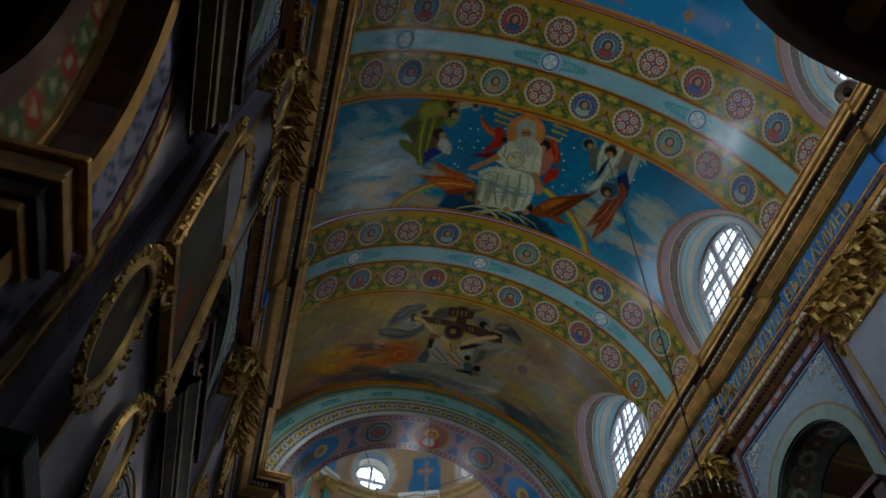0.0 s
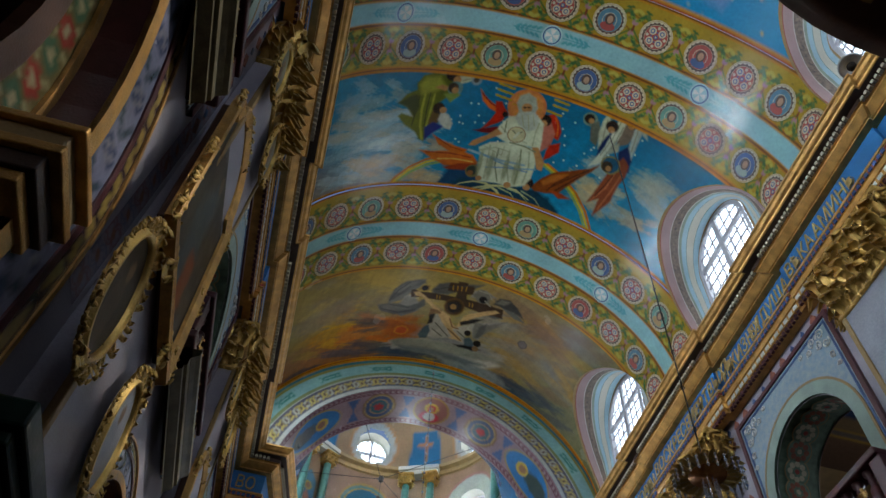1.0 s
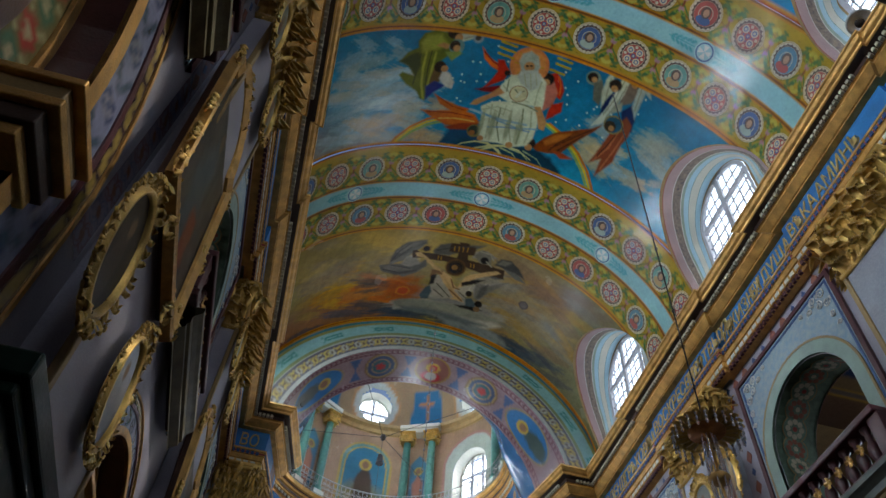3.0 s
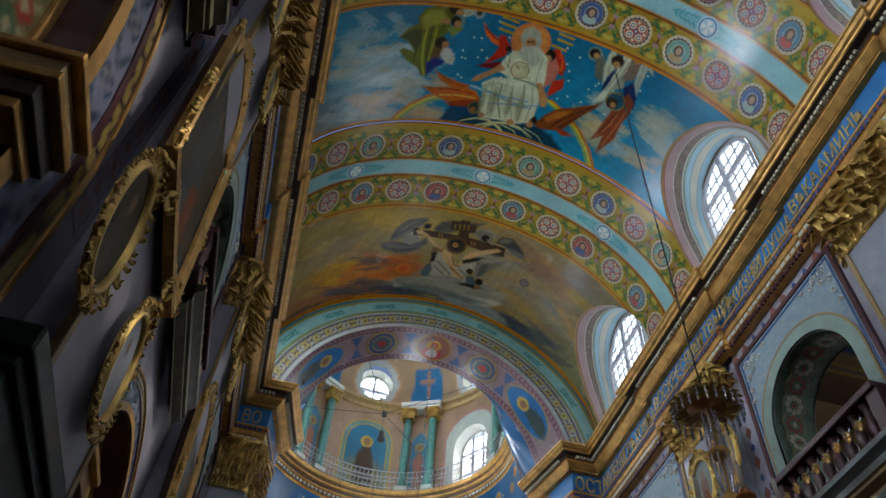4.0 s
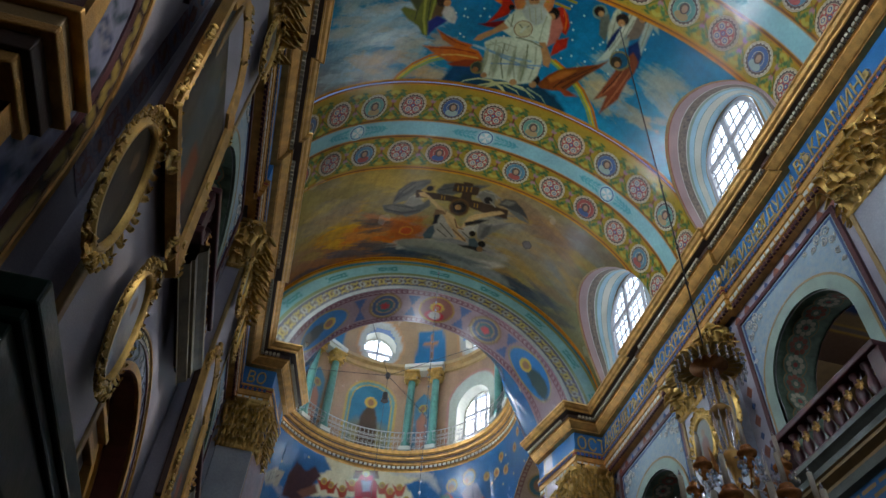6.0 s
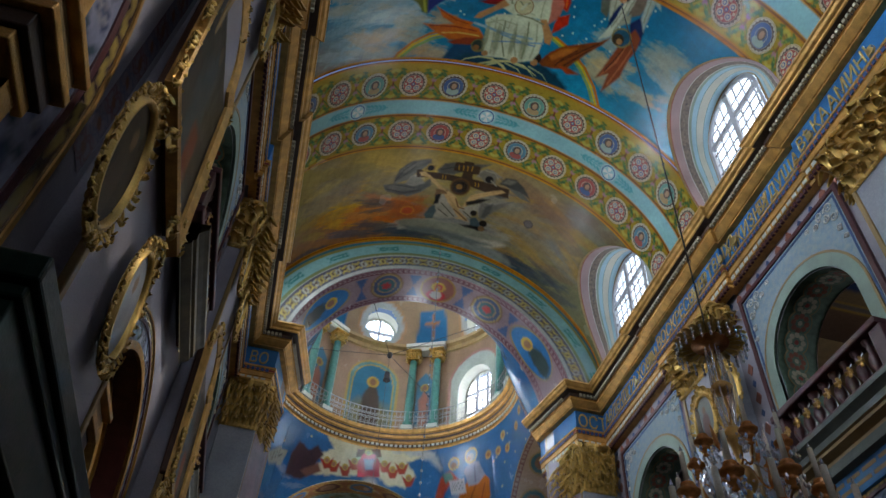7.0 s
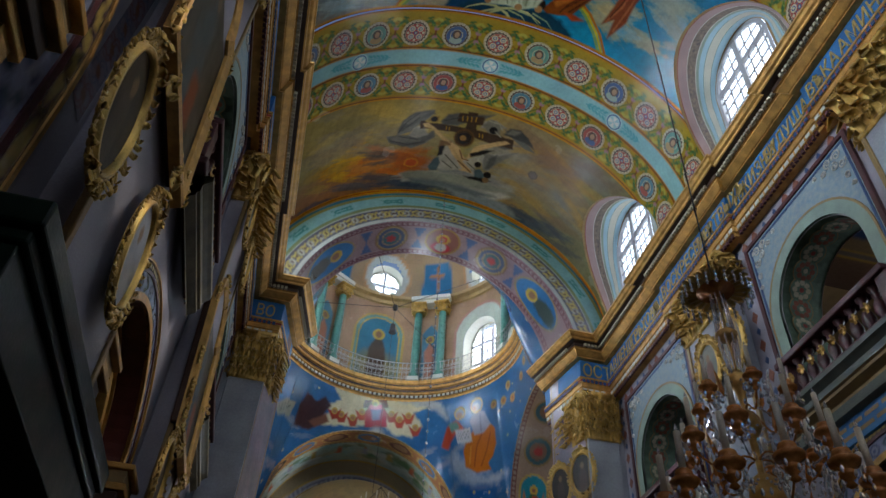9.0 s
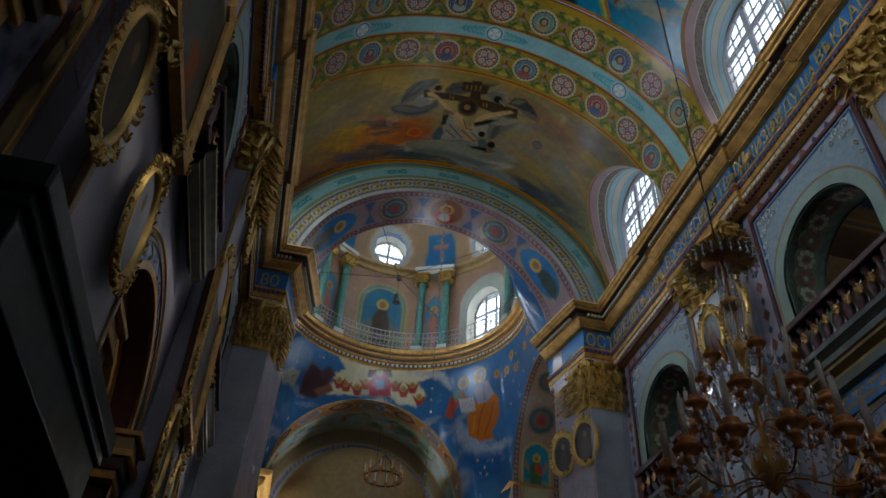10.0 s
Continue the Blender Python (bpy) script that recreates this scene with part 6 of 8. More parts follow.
tagged(part("dentils", join(*blocks), CREAM, dome), kind="stuff")


def drum_at(deg, r, z):
    a = radians(deg - 5)
    return Vector((DX + r * math.sin(a), DY + r * math.cos(a), z))


def drum_wall():
    """The drum's wall with three windows cut out, painted pink and blue with niches."""
    R, W0, W1 = DR, 20.8, 25.2
    na, nz = 540, 68
    deg, z = np.meshgrid(np.linspace(-178, 182, na), np.linspace(W0, W1, nz), indexing="ij")
    arcl = np.radians(deg) * R
    cv = Canvas(arcl, z, (0.36, 0.24, 0.16))
    cut = np.zeros(deg.shape, bool)
    for c in (60, 180, -60):
        ca = math.radians(c) * R
        for r, col in ((1.55, (0.42, 0.24, 0.20)), (1.42, (0.50, 0.54, 0.46))):
            cv.poly([(ca - r, 20.5)] + [(ca + r * math.cos(math.pi * (1 - i / 12)), 23.1 + r * math.sin(math.pi * i / 12)) for i in range(13)] + [(ca + r, 20.5)], col, 0.02, 0)
        d = arcl - ca
        dz = z - 22.75
        ins = np.where(dz > 0, np.hypot(d, dz) < 1.0, np.abs(d) < 1.0)
        k = 1.0 / np.maximum(np.hypot(d, dz), 1e-6)
        up, lo = ins & (dz > 0), ins & (dz <= 0)
        arcl = np.where(up, ca + d * k, np.where(lo, ca + np.sign(d) * 1.0, arcl))
        z = np.where(up, 22.75 + dz * k, z)
        cut |= ins
    for c in (0, 120, -120):
        ca = math.radians(c + 2) * R
        for r, col in ((1.28, (0.44, 0.30, 0.12)), (1.18, (0.16, 0.27, 0.24)), (1.02, (0.46, 0.32, 0.10)), (0.96, (0.06, 0.17, 0.24))):
            cv.poly([(ca - r, 20.9)] + [(ca + r * math.cos(math.pi * (1 - i / 12)), 23.3 + r * math.sin(math.pi * i / 12)) for i in range(13)] + [(ca + r, 20.9)], col, 0.02, 0)
        cv.blob(ca, 21.6, 1.0, 0.8, 0, (0.22, 0.20, 0.10), 0.6)
        cv.poly([(ca - 0.45, 21.0), (ca - 0.4, 22.6), (ca - 0.15, 23.1), (ca + 0.2, 23.1), (ca + 0.42, 22.6), (ca + 0.45, 21.0)], (0.07, 0.045, 0.03), 0.1)
        cv.blob(ca, 23.35, 0.30, 0.30, 0, (0.50, 0.34, 0.10), 0.1, 0)
        cv.blob(ca, 23.35, 0.16, 0.2, 0, (0.25, 0.14, 0.08), 0.3)
    for c in (30, 90, 150, -30, -90, -150):
        ca = math.radians(c) * R
        cv.poly([(ca - 0.40, 21.2), (ca - 0.40, 23.6), (ca, 24.1), (ca + 0.40, 23.6), (ca + 0.40, 21.2)], (0.09, 0.19, 0.26), 0.03, 0)
        cv.poly([(ca - 0.22, 21.2), (ca - 0.26, 22.6), (ca, 23.1), (ca + 0.26, 22.6), (ca + 0.22, 21.2)], (0.36, 0.17, 0.12), 0.08)
        cv.blob(ca, 23.25, 0.22, 0.22, 0, (0.46, 0.32, 0.10), 0.12, 0)
        cv.blob(ca, 23.25, 0.12, 0.15, 0, (0.25, 0.14, 0.09), 0.3)
    cv.mottle(0.1, 2)
    turn = math.radians(-5)
    x, y = DX + R * np.sin(arcl / R + turn), DY + R * np.cos(arcl / R + turn)
    painted("drum_wall", np.c_[x.ravel(), y.ravel(), z.ravel()], hole_faces(na, nz, ~cut), cv.c.reshape(-1, 3), FRESCO, dome)


drum_wall()


def drum_window(c, z0, zc, r, parent_name="window", round_only=False):
    """A window in the drum or the dome's foot, its plane square to the radius."""
    m = STRETCH @ Matrix.Translation(drum_at(c, 0, 0)) @ Matrix.Rotation(-radians(c - 5), 4, "Z")
    R = DR
    win = thing(parent_name, "round-headed drum window with white bars" if not round_only else "round window at the dome's foot with white bars", "window", "dome windows", "structure", m)
    n = 28
    if round_only:
        out = [(r * math.cos(6.2832 * i / n), zc + r * math.sin(6.2832 * i / n)) for i in range(n + 1)]
        c0 = (0, zc)
        inn = [(a * 0.9, zc + (b - zc) * 0.9) for a, b in out]
    else:
        out = arch_outline(0, r, zc, z0, 20, 4)
        inn = arch_outline(0, r - 0.09, zc, z0 + 0.09, 20, 4)
    vs = []
    for (a, b), (e, f) in zip(out, inn):
        vs += [(a * 1.02, R - 0.05 + (0.02 if round_only else -0.15 * (1 - math.cos(min(1, abs(a) / R)))), b), (a, R + 0.5, b), (e, R + 0.5, f), (e, R + 0.6, f)]
    part("reveal", (vs, grid_faces(len(out), 4)), CREAM, win)
    bm = bmesh.new()
    top = zc + r
    for k in ((-0.33, 0.33) if not round_only else (0,)):
        half = math.sqrt(1 - (k) ** 2) * r
        box(bm, k * r - 0.06, k * r + 0.06, R + 0.50, R + 0.58, (z0 if not round_only else zc - half), zc + half)
    for zz in ((zc - r * 1.0, zc, ) if not round_only else (zc,)):
        box(bm, -r, r, R + 0.50, R + 0.58, zz - 0.06, zz + 0.06)
    part("mullions", bm, SASH, win)
    bm = bmesh.new()
    for k in range(-3, 4):
        yy = k * r / 4
        half = math.sqrt(max(0.01, r * r - yy * yy))
        box(bm, yy - 0.018, yy + 0.018, R + 0.52, R + 0.55, (z0 if not round_only else zc - half), zc + half)
    zz = z0 + 0.25
    while zz < top - 0.1:
        half = r if zz < zc and not round_only else math.sqrt(max(0.01, r * r - (zz - zc) ** 2))
        box(bm, -half, half, R + 0.52, R + 0.55, zz - 0.018, zz + 0.018)
        zz += 0.27
    part("glazing_bars", bm, SASH, win)
    pane = part("pane", ([(-r, R + 0.56, z0), (r, R + 0.56, z0), (r, R + 0.56, top), (-r, R + 0.56, top)], [(0, 1, 2, 3)]), GLASS, win)
    pane.visible_shadow = False
    mid = (z0 + top) / 2
    mid = 20.8 + (mid - 20.8) * 1.07
    daylight(drum_at(c, R + 0.68, mid), drum_at(c, 0, mid - 0.6), 2 * r + 0.1, (top - z0) * 1.07 + 0.1, DOME_LIGHT * (0.4 if round_only else 1.0) * (0.3 if c in (60, 2, 62) else 1.5))


for c in (60, 180, -60):
    drum_window(c, 20.9, 22.75, 1.0)


def column_shaft(h, r):
    prof = [(r * 1.25, 0), (r * 1.25, 0.10), (r * 1.1, 0.14), (r * 1.18, 0.2), (r, 0.26), (r * 0.97, h * 0.5), (r * 0.86, h)]
    return lathe(prof, 18)


def capital_mesh(w, d, h, per_face=3, rows=2):
    """A gilded leafy capital of a pilaster, on the origin, front at -y, with volutes and abacus."""
    ms = []
    bm = bmesh.new()
    box(bm, -w / 2, w / 2, 0, d, 0, h * 0.9, 0.01)
    me = ([tuple(v.co) for v in bm.verts], [])
    bm.verts.index_update()
    me = ([tuple(v.co) for v in bm.verts], [tuple(v.index for v in f.verts) for f in bm.faces])
    bm.free()
    ms.append(me)
    for side in range(3):
        width = (w, d, d)[side]
        base = (Matrix(), pose(-w / 2, d / 2, 0, 0, 0, -90), pose(w / 2, d / 2, 0, 0, 0, 90))[side]
        n = per_face if side == 0 else max(1, round(per_face * d / w))
        for row in range(rows):
            cnt = n + row % 2
            step_z = 0.62 / rows
            for i in range(cnt):
                u = ((i + 0.5) / n - 0.5) * width if row % 2 == 0 else (i / n - 0.5) * width
                j = 1 + 0.12 * math.sin(i * 3.7 + row * 2.1)
                ms.append(moved(leaf(width / n * 0.95, h * (0.21 + 0.03 * row) * j, 0.17 * h * j), base @ pose(u, -0.02 - 0.04 * row, h * step_z * row, 6 + 8 * math.sin(i * 2.3 + row), 9 * math.sin(i * 4.1 + row * 1.7), 14 * math.sin(i * 5.1 + row))))
        for sgn in (-1, 1):
            ms.append(moved(scroll(h * 0.17, 1.7, h * 0.035), base @ pose(sgn * width * 0.42, -0.12 * h, h * 0.78, 0, 0, 25 * sgn)))
        ms.append(moved(leaf(width * 0.22, h * 0.2, 0.1 * h), base @ pose(0, -0.08 * h, h * 0.78)))
        for i in range(5 * n):
            ms.append(moved(scroll(h * (0.055 + 0.02 * math.sin(i * 2.9)), 1.4, h * 0.019, 10), base @ pose(((i + 0.5) / (5 * n) - 0.5) * width, -h * (0.13 + 0.04 * math.sin(i * 3.3)), h * (0.46 + 0.36 * math.sin(i * 1.9)), 0, i * 77, 25 * math.sin(i * 1.3))))
    for z0, z1, o in ((0, h * 0.06, 0.05), (h * 0.88, h * 0.93, 0.10), (h * 0.93, h, 0.15)):
        a, b, c, e = -w / 2 - o, w / 2 + o, -o, d
        v = [(x, y, z) for x in (a, b) for y in (c, e) for z in (z0, z1)]
        ms.append((v, [(0, 1, 3, 2), (4, 6, 7, 5), (0, 4, 5, 1), (2, 3, 7, 6), (1, 5, 7, 3), (0, 2, 6, 4)]))
    return join(*ms)


shaft = part("shaft", column_shaft(3.55, 0.20), COLUMN, smooth=True)
SHAFT = shaft.data
cap = part("capital", capital_mesh(0.46, 0.46, 0.5, 2), GOLD)
CAP = cap.data
bpy.data.objects.remove(shaft)
bpy.data.objects.remove(cap)
for c in (30, 90, 150, 210, 270, 330):
    for dd in (-7, 7):
        col = thing("drum_column", "green marble column with a gilded capital in the drum", "column", "drum columns", "", STRETCH @ Matrix.Translation(drum_at(c + dd, DR - 0.26, 20.81)) @ Matrix.Rotation(-radians(c + dd - 5), 4, "Z"))
        shared("shaft", SHAFT, col, pose(0, 0, 0.2))
        shared("capital", CAP, col, pose(0, -0.23, 3.75))
        bm = bmesh.new()
        box(bm, -0.27, 0.27, -0.27, 0.25, 0, 0.2, 0.02)
        part("plinth", bm, CREAM, col)
for c in (30, 90, 150, 210, 270, 330):
    bm = bmesh.new()
    m = Matrix.Translation(drum_at(c, DR, 25.05)) @ Matrix.Rotation(-radians(c - 5), 4, "Z")
    box(bm, -0.95, 0.95, -0.5, 0.2, 0.0, 0.22, 0.02)
    box(bm, -1.0, 1.0, -0.6, 0.2, 0.22, 0.42, 0.03)
    bm.transform(m)
    part("entablature_block", bm, CREAM, dome)
ring_thing("drum_cornice", "", [(DR + 0.02, 25.1), (DR - 0.1, 25.15), (DR - 0.1, 25.35), (DR - 0.3, 25.42), (DR - 0.34, 25.55), (DR + 0.05, 25.56)], OCHRE, dome)


def dome_shell():
    R, Z0 = DR, 25.5
    na, nb = 240, 60
    al, el = np.meshgrid(np.linspace(-math.pi, math.pi, na), np.linspace(0, math.pi / 2 - 0.05, nb), indexing="ij")
    cv = Canvas(al * R, el * R, (0.33, 0.23, 0.14))
    cut = np.zeros(al.shape, bool)
    for c in (2, 62, 122, 182, -58, -118):
        for r, col in ((1.3, (0.44, 0.26, 0.14)), (1.15, (0.48, 0.50, 0.46))):
            cv.blob(radians(c) * R, 1.1, r, r, 0, col, 0.04, 0)
        cv.poly([(radians(c + 30) * R - 0.85, 0.25), (radians(c + 30) * R + 0.85, 0.25), (radians(c + 30) * R + 0.7, 2.0), (radians(c + 30) * R - 0.7, 2.0)], (0.05, 0.15, 0.26), 0.04, 0)
        cv.line([(radians(c + 30) * R, 0.5), (radians(c + 30) * R, 1.8)], 0.09, (0.42, 0.20, 0.10), 0.3)
        cv.line([(radians(c + 30) * R - 0.35, 1.3), (radians(c + 30) * R + 0.35, 1.3)], 0.09, (0.42, 0.20, 0.10), 0.3)
        cut |= np.hypot(al * R - radians(c) * R, el * R - 1.1) < 0.93
    cv.lay(np.clip((el * R - 2.7) / 0.3, 0, 1), (0.06, 0.20, 0.40))
    rr, z = R * np.cos(el), Z0 + R * 1.1 * np.sin(el)
    painted("dome_shell", np.c_[(DX + rr * np.sin(al - 0.0873)).ravel(), (DY + rr * np.cos(al - 0.0873)).ravel(), z.ravel()], hole_faces(na, nb, ~cut), cv.c.reshape(-1, 3), FRESCO, dome)


dome_shell()
for c in (2, 62, 122, 182, -58, -118):
    drum_window(c, 25.75, 26.65, 0.9, "round_window", True)

# railing round the drum's ledge
rail = thing("drum_railing", "silvered openwork railing round the drum's ledge", "railing")
RR = DR - 0.43
part("top_rail", join(*[tube([drum_at(d, RR, 20.81 + 0.95) for d in range(0, 362, 4)], 0.025, 6)]), SILVER, rail)
part("bottom_rail", tube([drum_at(d, RR, 20.81 + 0.12) for d in range(0, 362, 4)], 0.02, 6), SILVER, rail)
bars = []
for i in range(150):
    d = i * 2.4
    bars.append(tube([drum_at(d, RR, 20.82), drum_at(d, RR, 21.75)], 0.016, 4))
    m = Matrix.Translation(drum_at(d + 1.2, RR, 21.25)) @ Matrix.Rotation(-radians(d + 1.2 - 5), 4, "Z")
    bars.append(moved(scroll(0.085, 1.3, 0.017, 9), m))
    bars.append(moved(scroll(0.085, 1.3, 0.017, 9), m @ pose(0, 0, 0.24, 0, 180, 0)))
    bars.append(moved(scroll(0.06, 1.2, 0.010, 8), m @ pose(0, 0, -0.22, 0, 90, 0)))
tagged(part("openwork", join(*bars), SILVER, rail), kind="stuff")

# ---------------------------------------------------------------- crossing arms and sanctuary
def paint_barrel(cv):
    """A soffit ring of dark ovals, then a pale painted landscape."""
    cv.lay(np.clip(0.5 + 0.6 * fbm(cv.a, cv.b * 1.5, 6), 0, 1), (0.22, 0.36, 0.36))
    clouds(cv, 30, -6, 6, 1.2, 2.9, [(0.50, 0.52, 0.48), (0.42, 0.48, 0.46), (0.40, 0.33, 0.20)], (0.22, 0.7), 0.6)
    clouds(cv, 18, -6, 6, 1.3, 2.6, [(0.08, 0.16, 0.08), (0.12, 0.14, 0.06)], (0.2, 0.35), 0.7)
    for k in range(9):
        a = -4.8 + 1.2 * k
        cv.poly([(a - 0.14, 2.1), (a - 0.1, 1.6), (a + 0.1, 1.6), (a + 0.16, 2.1)], ((0.40, 0.14, 0.08), (0.30, 0.30, 0.34), (0.34, 0.26, 0.10))[k % 3], 0.06)
        cv.blob(a, 1.52, 0.09, 0.09, 0, (0.34, 0.20, 0.10), 0.3)
    band(cv, 0.0, 1.15, (0.30, 0.15, 0.08))
    for lo in (0.0, 1.02):
        band(cv, lo, lo + 0.13, (0.40, 0.28, 0.12))
        for i in range(66):
            cv.blob(-7.2 + i * 0.22, lo + 0.065, 0.06, 0.04, 0, (0.16, 0.06, 0.05), 0.3, 0)
    for k in range(-4, 5):
        for r, c in ((0.62, (0.46, 0.32, 0.12)), (0.55, (0.12, 0.05, 0.04) if k % 2 else (0.10, 0.18, 0.32)), (0.36, (0.26, 0.16, 0.10))):
            cv.blob(k * 1.5, 0.56, r, r * 0.62, 0, c, 0.06, 0)
    band(cv, 2.85, 3.1, (0.42, 0.28, 0.10))
    cv.mottle(0.12, 1.5)


def paint_east_ring(cv):
    band(cv, 0, 0.10, (0.40, 0.27, 0.09))
    band(cv, 0.10, 0.42, (0.34, 0.33, 0.36))
    for i in range(60):
        cv.blob(-7 + i * 0.235, 0.26, 0.09, 0.09, 0, (0.16, 0.15, 0.20), 0.3, 0.2)
    band(cv, 0.42, 0.5, (0.40, 0.27, 0.09))


def paint_circles(cv):
    """A dark red ring of small rosettes between gilt edges."""
    w = cv.b.max()
    band(cv, 0, 0.05, (0.42, 0.28, 0.09))
    band(cv, w - 0.06, w, (0.34, 0.32, 0.24))
    n = int((cv.a.max() - cv.a.min()) / 0.27)
    for i in range(n):
        a = cv.a.min() + (i + 0.5) * 0.27
        cv.blob(a, w / 2, 0.115, 0.115, 0, (0.40, 0.28, 0.18), 0.2, 0)
        cv.blob(a, w / 2, 0.08, 0.08, 0, (0.20, 0.07, 0.06), 0.2, 0)
        cv.blob(a, w / 2, 0.035, 0.035, 0, (0.44, 0.34, 0.22), 0.3, 0)


def paint_south_soffit(cv):
    w = cv.b.max()
    for lo in (0.0, w - 0.22):
        band(cv, lo + 0.02, lo + 0.20, (0.16, 0.07, 0.06))
        n = int((cv.a.max() - cv.a.min()) / 0.2)
        for i in range(n):
            cv.blob(cv.a.min() + (i + 0.5) * 0.2, lo + 0.11, 0.07, 0.07, 0, (0.34, 0.26, 0.20), 0.3)
    m = w / 2
    spring = cv.a.max() - 1.1
    for a in [spring - 2.5 - 1.75 * k for k in range(4)]:
        for r, c in ((0.60, (0.30, 0.20, 0.09)), (0.52, (0.06, 0.12, 0.12)), (0.36, (0.22, 0.13, 0.08))):
            cv.blob(a, m, r, r, 0, c, 0.06, 0)
        cv.blob(a, m, 0.18, 0.18, 0, (0.36, 0.06, 0.05), 0.4, 0.3)
    lo, hi = spring - 1.62, spring + 0.4   # round-headed niche with a robed shape, head towards the crown
    for g, c in ((0.0, (0.50, 0.36, 0.12)), (0.09, (0.02, 0.20, 0.24))):
        r = 0.62 - g
        cv.poly([(hi, m - r)] + [(spring - 1.0 - r * math.sin(math.pi * k / 10), m - r * math.cos(math.pi * k / 10)) for k in range(11)] + [(hi, m + r)], c, 0.02, 0)
    cv.lay(np.clip((cv.a - spring + 0.2) / 0.5, 0, 1) * np.clip((0.52 - np.abs(cv.b - m)) / 0.03, 0, 1), (0.40, 0.36, 0.22))
    cv.poly([(spring + 0.05, m - 0.24), (spring - 0.6, m - 0.26), (spring - 0.85, m - 0.1), (spring - 0.85, m + 0.1), (spring - 0.6, m + 0.26), (spring + 0.05, m + 0.22)], (0.05, 0.12, 0.04), 0.05, 0.01)
    cv.poly([(spring - 0.75, m - 0.05), (spring - 0.7, m + 0.24), (spring - 0.3, m + 0.22), (spring - 0.4, m)], (0.44, 0.07, 0.04), 0.05, 0.01)
    for q in (-1, 1):
        cv.poly([(spring - 0.95, m + q * 0.42), (spring - 0.6, m + q * 0.3), (spring - 0.35, m + q * 0.26), (spring - 0.6, m + q * 0.44)], (0.34, 0.16, 0.07), 0.05, 0.01)
    cv.blob(spring - 0.98, m, 0.18, 0.17, 0, (0.54, 0.38, 0.10), 0.1, 0)
    cv.blob(spring - 0.97, m, 0.10, 0.08, 0, (0.26, 0.14, 0.08), 0.3)
    cv.mottle(0.1, 2)


def DXM(s):
    return (DX + s * (SA + 4.9), DY, 11.0)


sanct = thing("sanctuary", "painted sanctuary barrel and apse behind the crossing", "sanctuary", kind="structure")
YB = DY + SA
fan("ring_face", arc(DX, YB - 0.01, BZ, BR, BR, 120), arc(DX, YB - 0.01, BZ, BR + 0.5, BR + 0.5, 120), 16, paint_east_ring, (0.4, 0.4, 0.4), parent=sanct)
fan("barrel", arc(DX, YB, BZ, BR, BR, 120), arc(DX, YB + 3.0, BZ, BR, BR, 120), 50, paint_barrel, (0.40, 0.38, 0.28), parent=sanct)
fan("inner_ring", arc(DX, YB + 3.0, BZ - 0.4, BR - 0.7, BR - 0.7, 100), arc(DX, YB + 3.0, BZ, BR + 0.1, BR + 0.1, 100), 14, paint_east_ring, (0.26, 0.20, 0.12), parent=sanct)
apse = [(0.02, 17.0)] + [((BR - 0.7) * math.sin(0.2 + i * 0.17), BZ - 0.4 + (BR - 0.7) * math.cos(0.2 + i * 0.17) * 0.95) for i in range(9)] + [(BR - 0.7, 0)]
part("apse", lathe(apse, 48, Matrix.Translation((DX, YB + 3.0, 0))), OCHRE, sanct, smooth=True)
# Added lamps without any window, to brighten the sanctuary barrel.
daylight((DX - 4.2, YB + 1.6, 11.0), (DX + 1, YB + 1.6, 15.0), 1.6, 3.0, 1500)
daylight((DX + 4.2, YB + 1.6, 11.0), (DX - 1, YB + 1.6, 15.0), 1.6, 3.0, 1500)
soff = []
for x in (DX + SA, DX + SA + 1.9):
    soff.append([(x, 23.5 - 3.65 * math.cos(math.pi * i / 160), 14.2 + 3.65 * math.sin(math.pi * i / 160)) for i in range(20, 161)] + [(x, 27.15, 14.2 - 0.1 * i) for i in range(1, 12)])
fan("south_soffit", soff[0], soff[1], 60, paint_south_soffit, (0.36, 0.25, 0.17), parent=crossing)
edge = [[(DX + SA - 0.012, 23.5 - r * math.cos(math.pi * i / 160), 14.2 + r * math.sin(math.pi * i / 160)) for i in range(20, 161)] for r in (3.65, 4.05)]
fan("south_ring", edge[0], edge[1], 16, paint_circles, (0.22, 0.10, 0.08), parent=crossing)
for s in (-1,):
    arm = thing("transept_" + ("south" if s > 0 else "north"), "transept arch and barrel beside the crossing", "transept", kind="structure")
    m = Matrix.Translation((DX, DY, 0)) @ Matrix.Rotation(-s * math.pi / 2, 4, "Z") @ Matrix.Translation((-DX, -DY, 0))
    for ob in (fan("ring_face", arc(DX, YB - 0.01, SZ, SR, SR, 80), arc(DX, YB - 0.01, SZ, SR + 0.5, SR + 0.5, 80), 14, paint_east_ring, (0.4, 0.4, 0.4), parent=arm),
               fan("barrel", arc(DX, YB, SZ, SR, SR, 80), arc(DX, YB + 5.0, SZ, SR, SR, 80), 40, paint_barrel, (0.30, 0.30, 0.26), parent=arm)):
        ob.matrix_basis = m
    # Added fill lamp; this arm's end wall has no window.
    daylight(DXM(s), (DX, DY, 14), 3.0, 4.5, 420)
    bm = bmesh.new()
    box(bm, DX - 5.2, DX + 5.2, YB + 5.0, YB + 5.3, 0, 19)
    ob = part("end_wall", bm, MAUVE, arm)
    ob.matrix_basis = m
for q in range(4):
    m = Matrix.Translation((DX, DY, 0)) @ Matrix.Rotation(q * math.pi / 2, 4, "Z")
    bm = bmesh.new()
    box(bm, BR, BR + 1.6, SA, SA + 5.0, 0, BZ + 0.02)
    box(bm, -BR - 1.6, -BR, SA, SA + 5.0, 0, BZ + 0.02)
    if q not in (2, 3):
        bm.transform(m)
        part("crossing_pier", bm, MARBLE, crossing)
